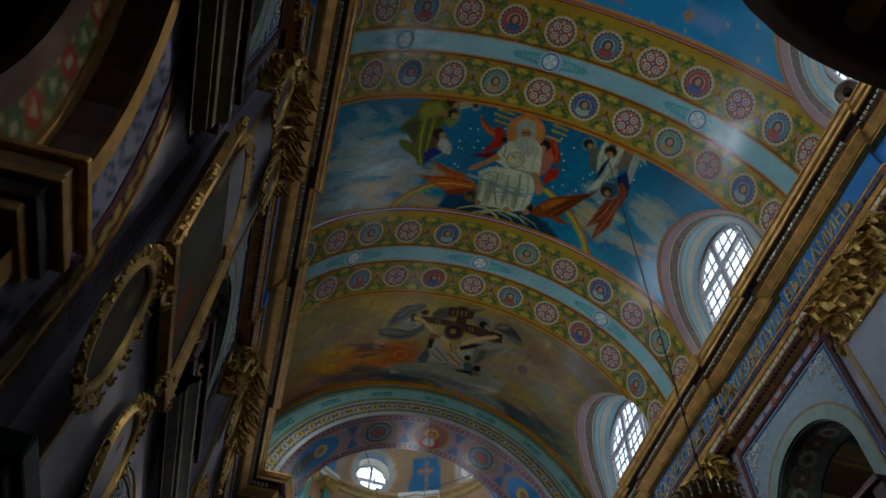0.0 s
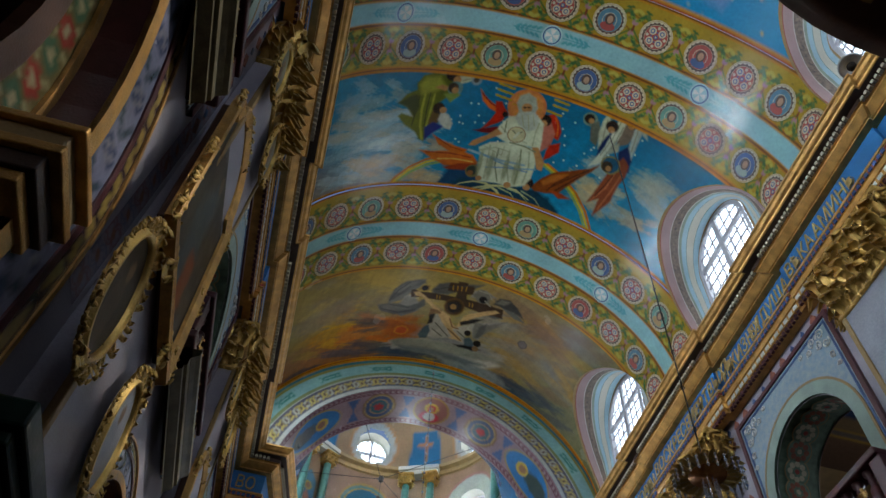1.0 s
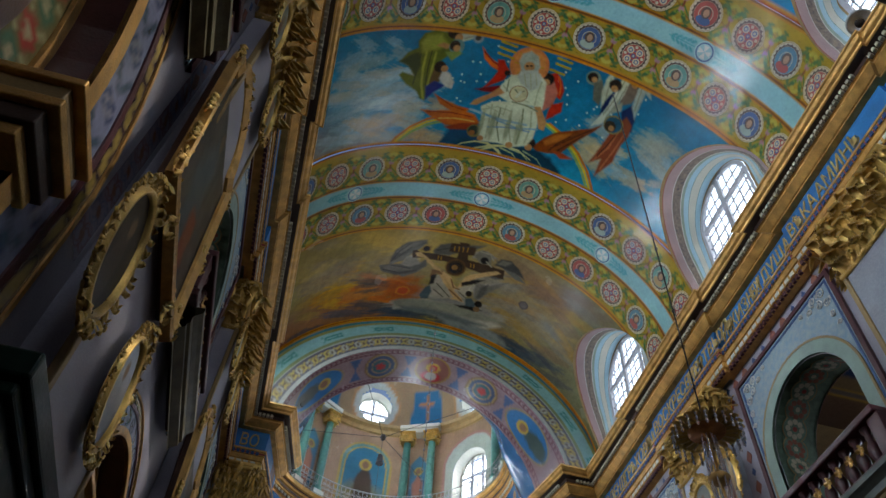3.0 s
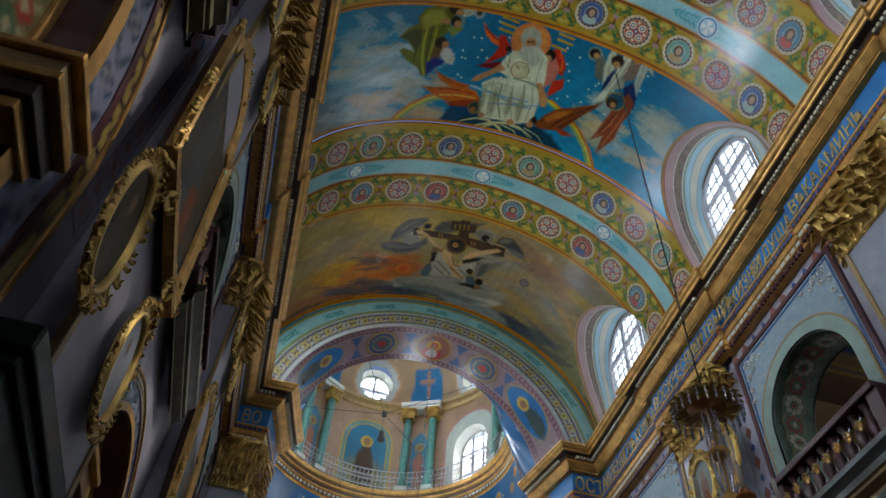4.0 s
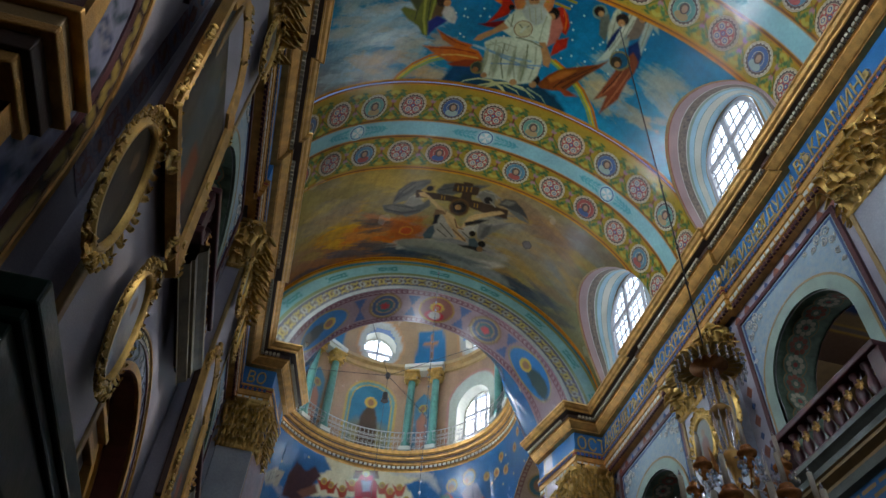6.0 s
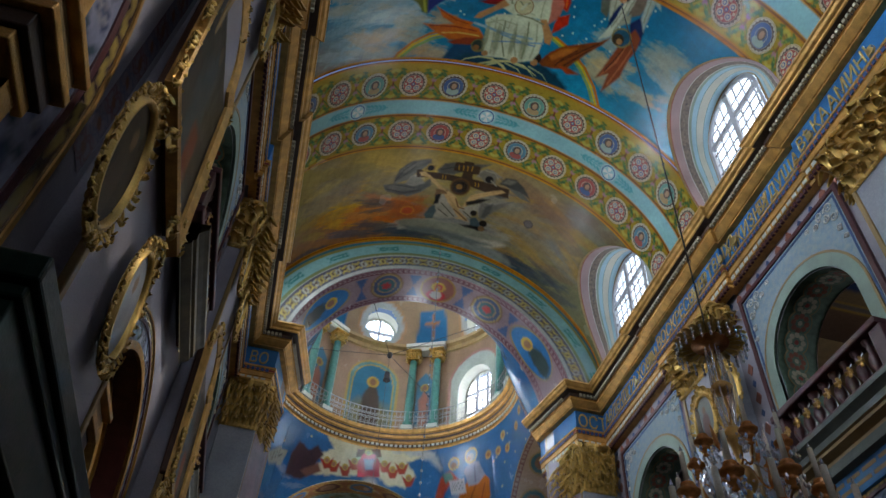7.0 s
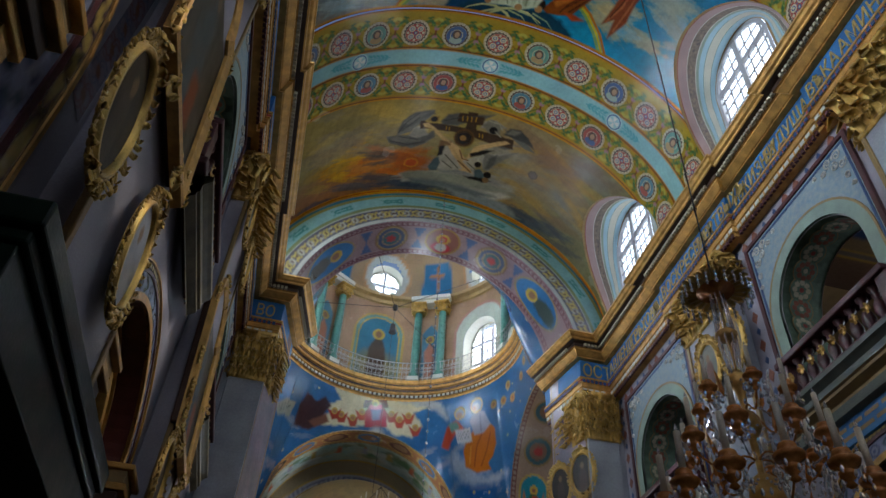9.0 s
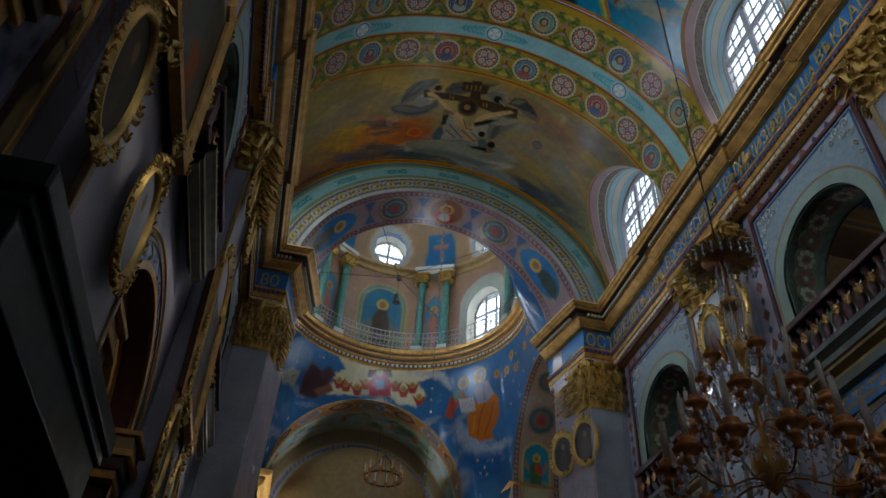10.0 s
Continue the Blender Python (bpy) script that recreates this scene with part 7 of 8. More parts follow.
        path = [m @ Vector((h, y, 0)) for h, y in ((-BR, SA + 5), (-BR, SA), (-BR - 0.9, SA))]
        part("pier_cornice", sweep([(p.x, p.y) for p in path][::-1], [(o * 0.7, z - 1.2) for o, z in CORNICE + SOFFIT + BEDMOULD + FRIEZE]), GOLD_OLD, crossing)
        path = [m @ Vector((h, y, 0)) for h, y in ((BR + 0.9, SA), (BR, SA), (BR, SA + 5))]
        part("pier_cornice", sweep([(p.x, p.y) for p in path][::-1], [(o * 0.7, z - 1.2) for o, z in CORNICE + SOFFIT + BEDMOULD + FRIEZE]), GOLD_OLD, crossing)
    else:
        bm.free()
bm = bmesh.new()
box(bm, DX + SA + 1.9, DX + SA + 2.2, 15.0, 32.0, 0, 19)
part("south_end_wall", bm, MAUVE, crossing)
bm = bmesh.new()
box(bm, DX + SA, DX + SA + 2.0, 27.16, 32.0, 0, 13.9)
part("south_east_pier", bm, MARBLE, crossing)
part("pier_cornice", sweep([(DX + SA, 30.3), (DX + SA, 27.15), (DX + SA + 1.9, 27.15)][::-1], [(o * 0.7, z - 1.5) for o, z in CORNICE + SOFFIT + BEDMOULD + FRIEZE]), GOLD_OLD, crossing)
# Added fill lamp for the south arch, set before a closed wall.
daylight((DX + SA + 1.85, 22.5, 10.0), (DX, 24.0, 13.0), 2.5, 4.0, 170)

# ---------------------------------------------------------------- nave walls with galleries
G_R, G_Z, G_F = 1.27, 11.05, 9.15     # gallery arch: half width, springing, floor
L_R, L_Z = 1.45, 6.05                 # arcade arch below
WIDE = (0.2, 2.95, 6.2, 1.9)          # the wide western arch on the north side: middle, radius, springing, scale of its bands


def wall_sheet(name, s, y0, y1, x, z0, z1, holes, material, parent, step=0.12):
    """A flat wall at x with round-headed openings (centre y, half width, springing, foot)."""
    ny, nz = int((y1 - y0) / step) + 2, int((z1 - z0) / step) + 2
    y, z = np.meshgrid(np.linspace(y0, y1, ny), np.linspace(z0, z1, nz), indexing="ij")
    cut = np.zeros(y.shape, bool)
    for yc, r, zs, zf in holes:
        d, dz = y - yc, z - zs
        h = np.hypot(d, dz)
        ins = np.where(dz > 0, h < r, (np.abs(d) < r) & (z > zf))
        k = r / np.maximum(h, 1e-6)
        up = ins & (dz > 0)
        low = ins & (dz <= 0)
        near_floor = low & (z - zf < step) & (np.abs(d) < r - step)
        y, z = np.where(up, yc + d * k, np.where(low & ~near_floor, yc + np.sign(d) * r, y)), np.where(up, zs + dz * k, np.where(near_floor, zf, z))
        cut |= ins
    f = hole_faces(ny, nz, ~cut)
    return part(name, (np.c_[np.full(y.size, x), y.ravel(), z.ravel()], f), material, parent)


def strip(out, inn, x0, x1):
    """A band between two outlines in the wall's plane, from x0 to x1 (a bevelled raised ring)."""
    vs = []
    for (a, b), (c, d) in zip(out, inn):
        vs += [(x0, a, b), (x1, a, b), (x1, c, d), (x0, c, d)]
    return vs, grid_faces(len(out), 4)


def loop(yc, r, zs, zf):
    return arch_outline(yc, r, zs, zf, 24, 2)


def gallery_bay(yc, s, rich=True):
    W = AX + s * HW
    q = s * 1.0
    bay = thing("gallery_bay", "gallery arch in a mauve wall with stencilled sage and blue panel", "gallery", "gallery bays", "structure")
    # raised panel: dark line, blue ground, sage arch ring
    y0, y1, zt = yc - 1.72, yc + 1.68, 13.28
    ground = [(y1, 9.2), (y1, zt), (y0, zt), (y0, 9.2)]
    vs = []
    o = loop(yc, G_R + 0.30, G_Z, 9.16)
    rect = []
    for (a, b) in o:
        t = math.atan2(b - G_Z, a - yc)
        if b <= G_Z + 1e-6:
            rect.append((y1 if a > yc else y0, b))
        else:
            k = min((1.7) / max(abs(math.cos(t)), 1e-6), (zt - G_Z) / max(math.sin(t), 1e-6))
            rect.append((min(max(yc + k * math.cos(t), y0), y1), min(G_Z + k * math.sin(t), zt)))
    part("spandrel", strip(rect, o, W - q * 0.0, W - q * 0.035), SPANDREL, bay)
    part("sage_ring", strip(o, loop(yc, G_R + 0.02, G_Z, 9.16), W - q * 0.0, W - q * 0.055), SAGE, bay)
    part("gilt_edge", strip(loop(yc, G_R + 0.34, G_Z, 9.16), loop(yc, G_R + 0.29, G_Z, 9.16), W - q * 0.0, W - q * 0.06), OCHRE, bay)
    fr_o = [(y1 + 0.10, 9.2), (y1 + 0.10, zt + 0.1), (y0 - 0.10, zt + 0.1), (y0 - 0.10, 9.2)]
    part("panel_moulding", strip(fr_o, ground, W - q * 0.0, W - q * 0.07), MAROON, bay)
    g2 = [(y1 - 0.05, 9.2), (y1 - 0.05, zt - 0.05), (y0 + 0.05, zt - 0.05), (y0 + 0.05, 9.2)]
    part("blue_line", strip(g2, [(a - 0.05 * (1 if a > yc else -1), b - (0.05 if b > 10 else 0)) for a, b in g2], W - q * 0.02, W - q * 0.045), DEEPBLUE, bay)
    if rich:   # pale scrolls in the upper corners
        for sg in (-1, 1):
            bits = []
            for i, (a, b, r, rot) in enumerate(((1.42, 2.0, 0.13, 0), (1.16, 2.04, 0.11, 90), (1.48, 1.72, 0.11, 200), (1.0, 1.9, 0.08, 40), (1.5, 1.4, 0.08, 120), (1.28, 1.82, 0.10, 270), (1.55, 1.1, 0.06, 10), (0.75, 2.03, 0.06, 60))):
                bits.append(moved(scroll(r, 1.5, 0.022, 16), pose(W - q * 0.045, yc + sg * a, G_Z + b, 0, rot, 90)))
            part("painted_scrolls", join(*bits), WHITE, bay)
    # deep reveal with flower medallions
    ring0, ring1 = loop(yc, G_R + 0.02, G_Z, 9.16), loop(yc, G_R - 0.02, G_Z, 9.16)
    vs = []
    for (a, b) in ring0:
        vs += [(W - q * 0.055, a, b), (W + q * 0.9, a, b)]
    part("reveal", (vs, grid_faces(len(ring0), 2)), REVEAL, bay)
    if rich:
        nf = 13
        for i in range(nf):
            t = -0.35 + (math.pi + 0.7) * i / (nf - 1)
            if 0 <= t <= math.pi:
                a, b, rot = yc + G_R * math.cos(t), G_Z + G_R * math.sin(t), math.degrees(t)
            else:
                a = yc + (G_R if t < 0 else -G_R)
                b = G_Z + (t if t < 0 else math.pi - t) * G_R
                rot = 0 if t < 0 else 180
            for ctr in (0.40,):
                me = FLOWER_A if i % 2 else FLOWER_B
                m = Matrix.Translation((W + q * ctr, a, b)) @ Matrix.Rotation(-radians(rot) * -1, 4, "X") @ pose(0, -0.02, 0, 90, 0, 0)
                shared("flower_medallion", me, bay, m)
    # lozenge border on the wall round the panel
    if rich:
        loz = []
        for k in range(12):
            loz.append((y1 + 0.42, 9.6 + k * 0.36))
            loz.append((y0 - 0.42, 9.6 + k * 0.36))
        for k in range(10):
            loz.append((y0 - 0.1 + k * 0.40, 13.50))
        a_, b_ = [], []
        for i, (a, b) in enumerate(loz):
            w, h = (0.10, 0.15) if i % 4 < 2 else (0.06, 0.09)
            tgt = a_ if i % 4 < 2 else b_
            x0, x1 = W - q * 0.002, W - q * 0.012
            tgt.append(([(x1, a - w, b), (x1, a, b - h), (x1, a + w, b), (x1, a, b + h), (x0, a - w * 1.1, b), (x0, a, b - h * 1.1), (x0, a + w * 1.1, b), (x0, a, b + h * 1.1)],
                        [(0, 1, 2, 3), (0, 4, 5, 1), (1, 5, 6, 2), (2, 6, 7, 3), (3, 7, 4, 0)]))
        part("red_lozenges", join(*a_), RUST, bay)
        part("blue_lozenges", join(*b_), DEEPBLUE, bay)
    # balustrade
    bal = thing("balustrade", "maroon stone balustrade with gilded ornaments between the gallery piers", "balustrade", "balustrades")
    bx0, bx1 = W - q * 0.30, W - q * 0.04
    bm = bmesh.new()
    box(bm, bx0 - q * 0.06, bx1 + q * 0.05, yc - 1.55, yc + 1.55, 9.98, 10.12, 0.025)
    part("rail", bm, MAROON, bal)
    bm = bmesh.new()
    box(bm, bx0 - q * 0.05, bx1 + q * 0.05, yc - 1.55, yc + 1.55, 9.13, 9.27, 0.02)
    part("plinth", bm, MAROON, bal)
    for e in (-1.42, 1.42):
        bm = bmesh.new()
        box(bm, bx0, bx1, yc + e - 0.14, yc + e + 0.14, 9.27, 9.98, 0.015)
        part("post", bm, MAROON, bal)
    n = 8
    for i in range(n):
        yy = yc - 1.08 + 2.16 * i / (n - 1)
        shared("baluster", BALUSTER, bal, pose((bx0 + bx1) / 2, yy, 9.27))
        if i < n:
            shared("gilt_ornament", GILT, bal, pose(bx0 + (0.005 if s > 0 else -0.005), yy + 0.155, 9.62, 0, 0, -90 * s) @ Matrix.Diagonal((0.6, 0.6, 0.8, 1)))
    # slab and cornice under the gallery
    reach = 1.72 if s > 0 else 1.32
    path = [(W - q * 0.02, yc - reach), (W - q * 0.02, yc + reach)]
    if s > 0:
        path = path[::-1]
    slab = [(-0.02, 9.13), (0.45, 9.13), (0.45, 9.04), (0.40, 9.0), (0.34, 8.94), (0.34, 8.82)]
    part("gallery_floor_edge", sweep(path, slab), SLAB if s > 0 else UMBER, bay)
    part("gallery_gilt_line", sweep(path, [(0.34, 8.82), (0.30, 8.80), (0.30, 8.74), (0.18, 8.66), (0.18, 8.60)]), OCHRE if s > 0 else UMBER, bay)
    if s > 0:
        part("gallery_bed", sweep(path, [(0.18, 8.60), (0.16, 8.45), (0.05, 8.40)]), SLAB, bay)
        part("gallery_frieze", sweep(path, [(0.05, 8.40), (0.05, 8.0), (0.0, 7.98)]), BLUE, bay)
    lines = []
    for row in range(2):
        yy = yc - 1.5
        while yy < yc + 1.45:
            L = 0.16 + 0.2 * abs(math.sin(yy * 7 + row * 2))
            x = W - q * 0.075
            z = 8.26 - row * 0.16
            lines.append(([(x, yy, z), (x, yy + L, z), (x, yy + L, z + 0.07), (x, yy, z + 0.07)], [(0, 1, 2, 3)]))
            yy += L + 0.07
    if s > 0:
        part("gilt_writing_bars", join(*lines), OCHRE, bay)
    # stepped arcade arch below; the north side's western one is wider
    ly, lr, lz, g = WIDE if s < 0 and abs(yc - BAYS[2]) < 0.1 else (yc, L_R, L_Z, 1.0)
    part("arcade_gilt_roll", strip(loop(ly, lr + 0.11 * g, lz, 0), loop(ly, lr, lz, 0), W, W - q * 0.05), GOLD_OLD, bay)
    part("arcade_maroon_line", strip(loop(ly, lr + 0.42 * g, lz, 0), loop(ly, lr + 0.37 * g, lz, 0), W, W - q * 0.04), MAROON, bay)
    part("arcade_outer_line", strip(loop(ly, lr + 0.56 * g, lz, 0), loop(ly, lr + 0.53 * g, lz, 0), W, W - q * 0.05), GOLD_OLD, bay)
    part("arcade_reveal", (sum([[(W - q * 0.05, a, b), (W + q * 0.38, a, b)] for a, b in loop(ly, lr, lz, 0)], []), grid_faces(len(loop(ly, lr, lz, 0)), 2)), MAROON, bay)
    part("inner_gilt_roll", strip(loop(ly, lr + 0.02 * g, lz, 0), loop(ly, lr - 0.06 * g, lz, 0), W + q * 0.40, W + q * 0.32), GOLD_OLD, bay)
    # On the wide arch, dark wood colour stands in for shade on the gilding.
    part("inner_gilt_moulding", strip(loop(ly, lr - 0.32 * g, lz, 0), loop(ly, lr - 0.46 * g, lz, 0), W + q * (0.9 if g == 1.0 else 0.42), W + q * 0.30), GOLD_OLD if g == 1.0 else WOOD, bay)
    fine = 150 if rich or s < 0 else 40

    def dense(r, x):
        return [(x, a, b) for a, b in arch_outline(ly, r, lz, 0.0, fine, 50)]
    fan("arcade_stencil", dense(lr + 0.10 * g, W - q * 0.02), dense(lr + 0.38 * g, W - q * 0.02), 12, paint_lilac, (0.30, 0.31, 0.42), parent=bay)
    fan("arcade_bead", dense(lr + 0.41 * g, W - q * 0.03), dense(lr + 0.54 * g, W - q * 0.03), 8, paint_rope, (0.05, 0.03, 0.05), parent=bay)
    fan("inner_flower_band", dense(lr - 0.33 * g, W + q * 0.36), dense(lr - 0.05 * g, W + q * 0.36), 12, paint_flowers, (0.13, 0.11, 0.05), parent=bay)


def paint_lilac(cv):
    cv.b = cv.b * 0.28 / cv.b.max()
    n = int((cv.a.max() - cv.a.min()) / 0.30)
    for i in range(n):
        a = cv.a.min() + (i + 0.5) * 0.30
        if i % 2:
            cv.blob(a, 0.14, 0.11, 0.10, 0, (0.07, 0.09, 0.16), 0.2, 0)
            cv.blob(a, 0.14, 0.075, 0.07, 0, (0.30, 0.30, 0.36), 0.2, 0)
            cv.blob(a, 0.14, 0.035, 0.03, 0, (0.10, 0.12, 0.20), 0.3, 0)
        else:
            for q in (-1, 1):
                cv.blob(a, 0.14 + q * 0.06, 0.13, 0.03, q * 25, (0.08, 0.11, 0.14), 0.4, 0.1)


def paint_rope(cv):
    cv.b = cv.b * 0.13 / cv.b.max()
    n = int((cv.a.max() - cv.a.min()) / 0.11)
    for i in range(n):
        cv.blob(cv.a.min() + (i + 0.5) * 0.11, 0.065, 0.05, 0.035, 35, (0.46, 0.34, 0.14), 0.4, 0)


def paint_flowers(cv):
    cv.b = cv.b * 0.28 / cv.b.max()
    n = int((cv.a.max() - cv.a.min()) / 0.26)
    for i in range(n):
        a = cv.a.min() + (i + 0.5) * 0.26
        cv.blob(a, 0.14, 0.10, 0.09, 0, ((0.06, 0.12, 0.07), (0.26, 0.05, 0.04))[i % 2], 0.3, 0.3)
        cv.blob(a, 0.14, 0.045, 0.04, 0, (0.36, 0.32, 0.20), 0.3, 0.1)
        for q in (-1, 1):
            cv.blob(a + 0.13, 0.14 + q * 0.08, 0.05, 0.025, q * 40, (0.30, 0.28, 0.16), 0.4, 0)


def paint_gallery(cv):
    """Painted gallery back wall and ceiling, interior shade put into the pigments: a gilt-edged niche with a dark robed
    shape.
    """
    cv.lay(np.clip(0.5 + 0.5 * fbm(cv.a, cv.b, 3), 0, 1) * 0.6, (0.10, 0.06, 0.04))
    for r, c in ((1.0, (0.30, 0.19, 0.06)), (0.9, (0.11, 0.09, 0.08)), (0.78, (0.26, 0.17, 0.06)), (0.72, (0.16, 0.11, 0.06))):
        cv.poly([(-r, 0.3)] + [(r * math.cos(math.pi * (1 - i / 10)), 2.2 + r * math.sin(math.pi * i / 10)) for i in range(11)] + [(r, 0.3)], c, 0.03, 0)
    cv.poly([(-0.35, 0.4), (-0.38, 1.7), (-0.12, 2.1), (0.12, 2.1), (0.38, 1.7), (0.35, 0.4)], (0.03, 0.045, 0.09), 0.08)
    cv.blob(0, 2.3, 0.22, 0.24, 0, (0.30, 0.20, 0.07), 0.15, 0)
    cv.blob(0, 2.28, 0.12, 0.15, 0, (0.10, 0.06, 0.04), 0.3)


SPANDREL = mat("blue_green_stencil", (0.22, 0.34, 0.44), 0.6, 0, 0.5, 9, 0.1, 50, col2=(0.36, 0.42, 0.42))
REVEAL = mat("green_reveal_paint", (0.17, 0.27, 0.18), 0.55, 0, 0.5, 7, 0.1, 50)
RUST = mat("rust_red_paint", (0.34, 0.11, 0.06), 0.6, 0, 0.4, 9)


def flower_mesh(petal, heart):
    vs, fs, ms = [], [], []

    def disc(r, z, m, cx=0.0, cy=0.0, n=14):
        o = len(vs)
        vs.extend((cx + r * math.cos(6.2832 * i / n), cy + r * math.sin(6.2832 * i / n), z) for i in range(n))
        fs.append(tuple(range(o, o + n)))
        ms.append(m)
    disc(0.27, 0.004, 2, n=24)
    disc(0.25, 0.008, 3, n=24)
    for i in range(8):
        disc(0.058, 0.012, 0, 0.15 * math.cos(i * 0.7854), 0.15 * math.sin(i * 0.7854), 10)
    disc(0.05, 0.016, 1, n=12)
    return vs, fs, ms, [petal, heart, OCHRE, REVEAL]


FLOWER_A = multi("flower_medallion", flower_mesh(RIM, RED))
FLOWER_B = multi("flower_medallion", flower_mesh(RUST, RIM))
tmp = part("baluster", lathe([(0.10, 0), (0.10, 0.06), (0.06, 0.10), (0.115, 0.25), (0.10, 0.36), (0.05, 0.48), (0.07, 0.55), (0.05, 0.6), (0.10, 0.66), (0.10, 0.71)], 12), MAROON, smooth=True)
BALUSTER = tmp.data
bpy.data.objects.remove(tmp)
tmp = part("gilt_ornament", join(*[moved(leaf(0.13, 0.17, 0.05, nu=3, nv=5), pose(0, 0, 0.02 * k, 0, k * 90, 0)) for k in range(4)]), GOLD_OLD)
GILT = tmp.data
bpy.data.objects.remove(tmp)

for s in (1, -1):
    W = AX + s * HW
    holes = []
    for yc in BAYS:
        if s < 0 and abs(yc - BAYS[2]) < 0.1:
            holes += [(yc, G_R, G_Z, 9.16), (WIDE[0], WIDE[1], WIDE[2], -0.1)]
        elif s > 0 or yc > BAYS[2]:
            holes += [(yc, G_R, G_Z, 9.16), (yc, L_R, L_Z, -0.1)]
    wall = thing("wall_" + ("south" if s > 0 else "north"), "grey-mauve nave wall with two tiers of arches", "wall", kind="structure")
    wall_sheet("wall_face", s, YW, YE + 0.1, W, 0, 13.9, holes, MAUVE, wall)
    wall_sheet("gallery_face", s, YW, YE + 0.1, W + s * 0.9, 0, 13.9, holes, PINK, wall)
    if s > 0:
        for yc in BAYS[:3]:
            x = W + 3.98
            # Murals on back wall and ceiling, their dark ground standing in for gallery shade.
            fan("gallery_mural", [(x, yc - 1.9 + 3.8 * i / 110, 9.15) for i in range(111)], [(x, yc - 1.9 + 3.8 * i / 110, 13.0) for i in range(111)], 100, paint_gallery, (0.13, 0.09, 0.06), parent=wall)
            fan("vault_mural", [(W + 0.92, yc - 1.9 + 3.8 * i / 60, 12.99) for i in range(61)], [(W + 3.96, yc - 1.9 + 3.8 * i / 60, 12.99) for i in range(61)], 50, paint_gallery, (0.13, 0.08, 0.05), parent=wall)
    for n_, x0, x1, z0, z1, m in (("gallery_floor", 0.0, 4.0, 8.9, 9.14, WOOD), ("gallery_ceiling", 0.9, 4.0, 13.0, 13.2, OCHRE), ("aisle_wall", 4.0, 4.3, 0, 13.9, MAUVE), ("top_slab", 0.0, 4.3, 13.9, 14.1, MAUVE)):
        bm = bmesh.new()
        box(bm, W + s * x0 * 1.0 + s * (0.9 if x0 == 0 and n_ == "gallery_floor" else 0), W + s * x1, YW, YE + 1, z0, z1)
        part(n_, bm, m, wall)
    bm = bmesh.new()
    box(bm, AX + s * 5.62, AX + s * 5.9, YW, YE, 13.9, 15.6)
    part("upper_wall", bm, MAUVE, wall)
    for yc in BAYS[:3]:
        gallery_bay(yc, s, yc > 0)

def paint_wall_scrolls(cv):
    """Faded rust and grey-blue scrollwork on mauve plaster."""
    w = cv.b.max()
    for i in range(int((cv.a.max() - cv.a.min()) / 0.34)):
        a = cv.a.min() + 0.17 + i * 0.34
        for q in (-1, 1):
            for r in (0.13, 0.085):
                d = np.abs(np.hypot(cv.a - a - 0.05 * q, cv.b - w / 2 - q * w * 0.23) - r)
                cv.lay(np.clip((0.018 - d) / 0.012, 0, 1) * 0.8, ((0.24, 0.11, 0.10), (0.15, 0.17, 0.24))[i % 2])
        cv.blob(a, w / 2, 0.05, 0.07, 0, (0.26, 0.13, 0.09), 0.5, 0.2)
    cv.mottle(0.12, 2)


xs = AX - HW + 0.006
fan("wall_stencil", [(xs, 4.28, 6.4 + 0.03 * i) for i in range(160)], [(xs, 4.62, 6.4 + 0.03 * i) for i in range(160)], 20, paint_wall_scrolls, (0.30, 0.25, 0.29), parent=bpy.data.objects["wall_north"])

# Floor out of view; its stone is kept dark to limit bounced light.
floor = thing("floor", "unseen stone church floor, kept dark to weaken bounce light", "floor", kind="structure")
bm = bmesh.new()
box(bm, -9, 15, YW - 1, 40, -0.3, 0)
part("paving", bm, STONE, floor)
# Added fill lamps inside the galleries, where no windows are built.
for s in (1, -1):
    for yc in BAYS if s > 0 else BAYS[:2]:
        daylight((AX + s * (HW + 3.95), yc, 11.2), (AX, yc, 10.5), 1.2, 2.0, GALLERY_FILL)
# Added fill from the west end; the wall behind it is solid.
daylight((AX, YW + 0.05, 14.0), (AX, 10, 12.5), 3.2, 6.0, WEST_FILL)
west = thing("wall_west", "plain west wall behind", "wall", kind="structure")
bm = bmesh.new()
box(bm, -9, 15, YW - 0.4, YW, 0, 22)
part("wall_face", bm, MAUVE, west)
for s in (1, -1):
    bm = bmesh.new()
    box(bm, AX + s * 5.62, AX + s * 12, YE - 0.1, YE + 0.5, 0, 14)
    part("aisle_end", bm, MAUVE, bpy.data.objects["wall_south" if s > 0 else "wall_north"])


# ---------------------------------------------------------------- pilasters, capitals, framed ovals
def oval_frame(ry, rz, depth=0.07, seg=40):
    """A moulded oval frame in the xz plane, front at -y."""
    prof = [(1.0, 0.0), (1.02, -0.03), (1.08, -depth), (1.16, -depth * 0.9), (1.2, -depth * 0.5), (1.26, -depth * 0.6), (1.3, 0.0)]
    vs = []
    for i in range(seg):
        a = 6.2832 * i / seg
        for k, d in prof:
            g = (k - 1) * min(ry, rz)
            vs.append(((ry + g) * math.cos(a), d, (rz + g) * math.sin(a)))
    return vs, grid_faces(seg, len(prof), True)


def small(name, mesh, material):
    ob = part(name, mesh, material, smooth=True)
    me = ob.data
    bpy.data.objects.remove(ob)
    return me


LEAF_M = small("gilt_leaf", leaf(1.0, 1.25, 0.45, nu=5, nv=6), GOLD)
CURL_M = small("gilt_curl", scroll(0.55, 1.5, 0.17, 14), GOLD)


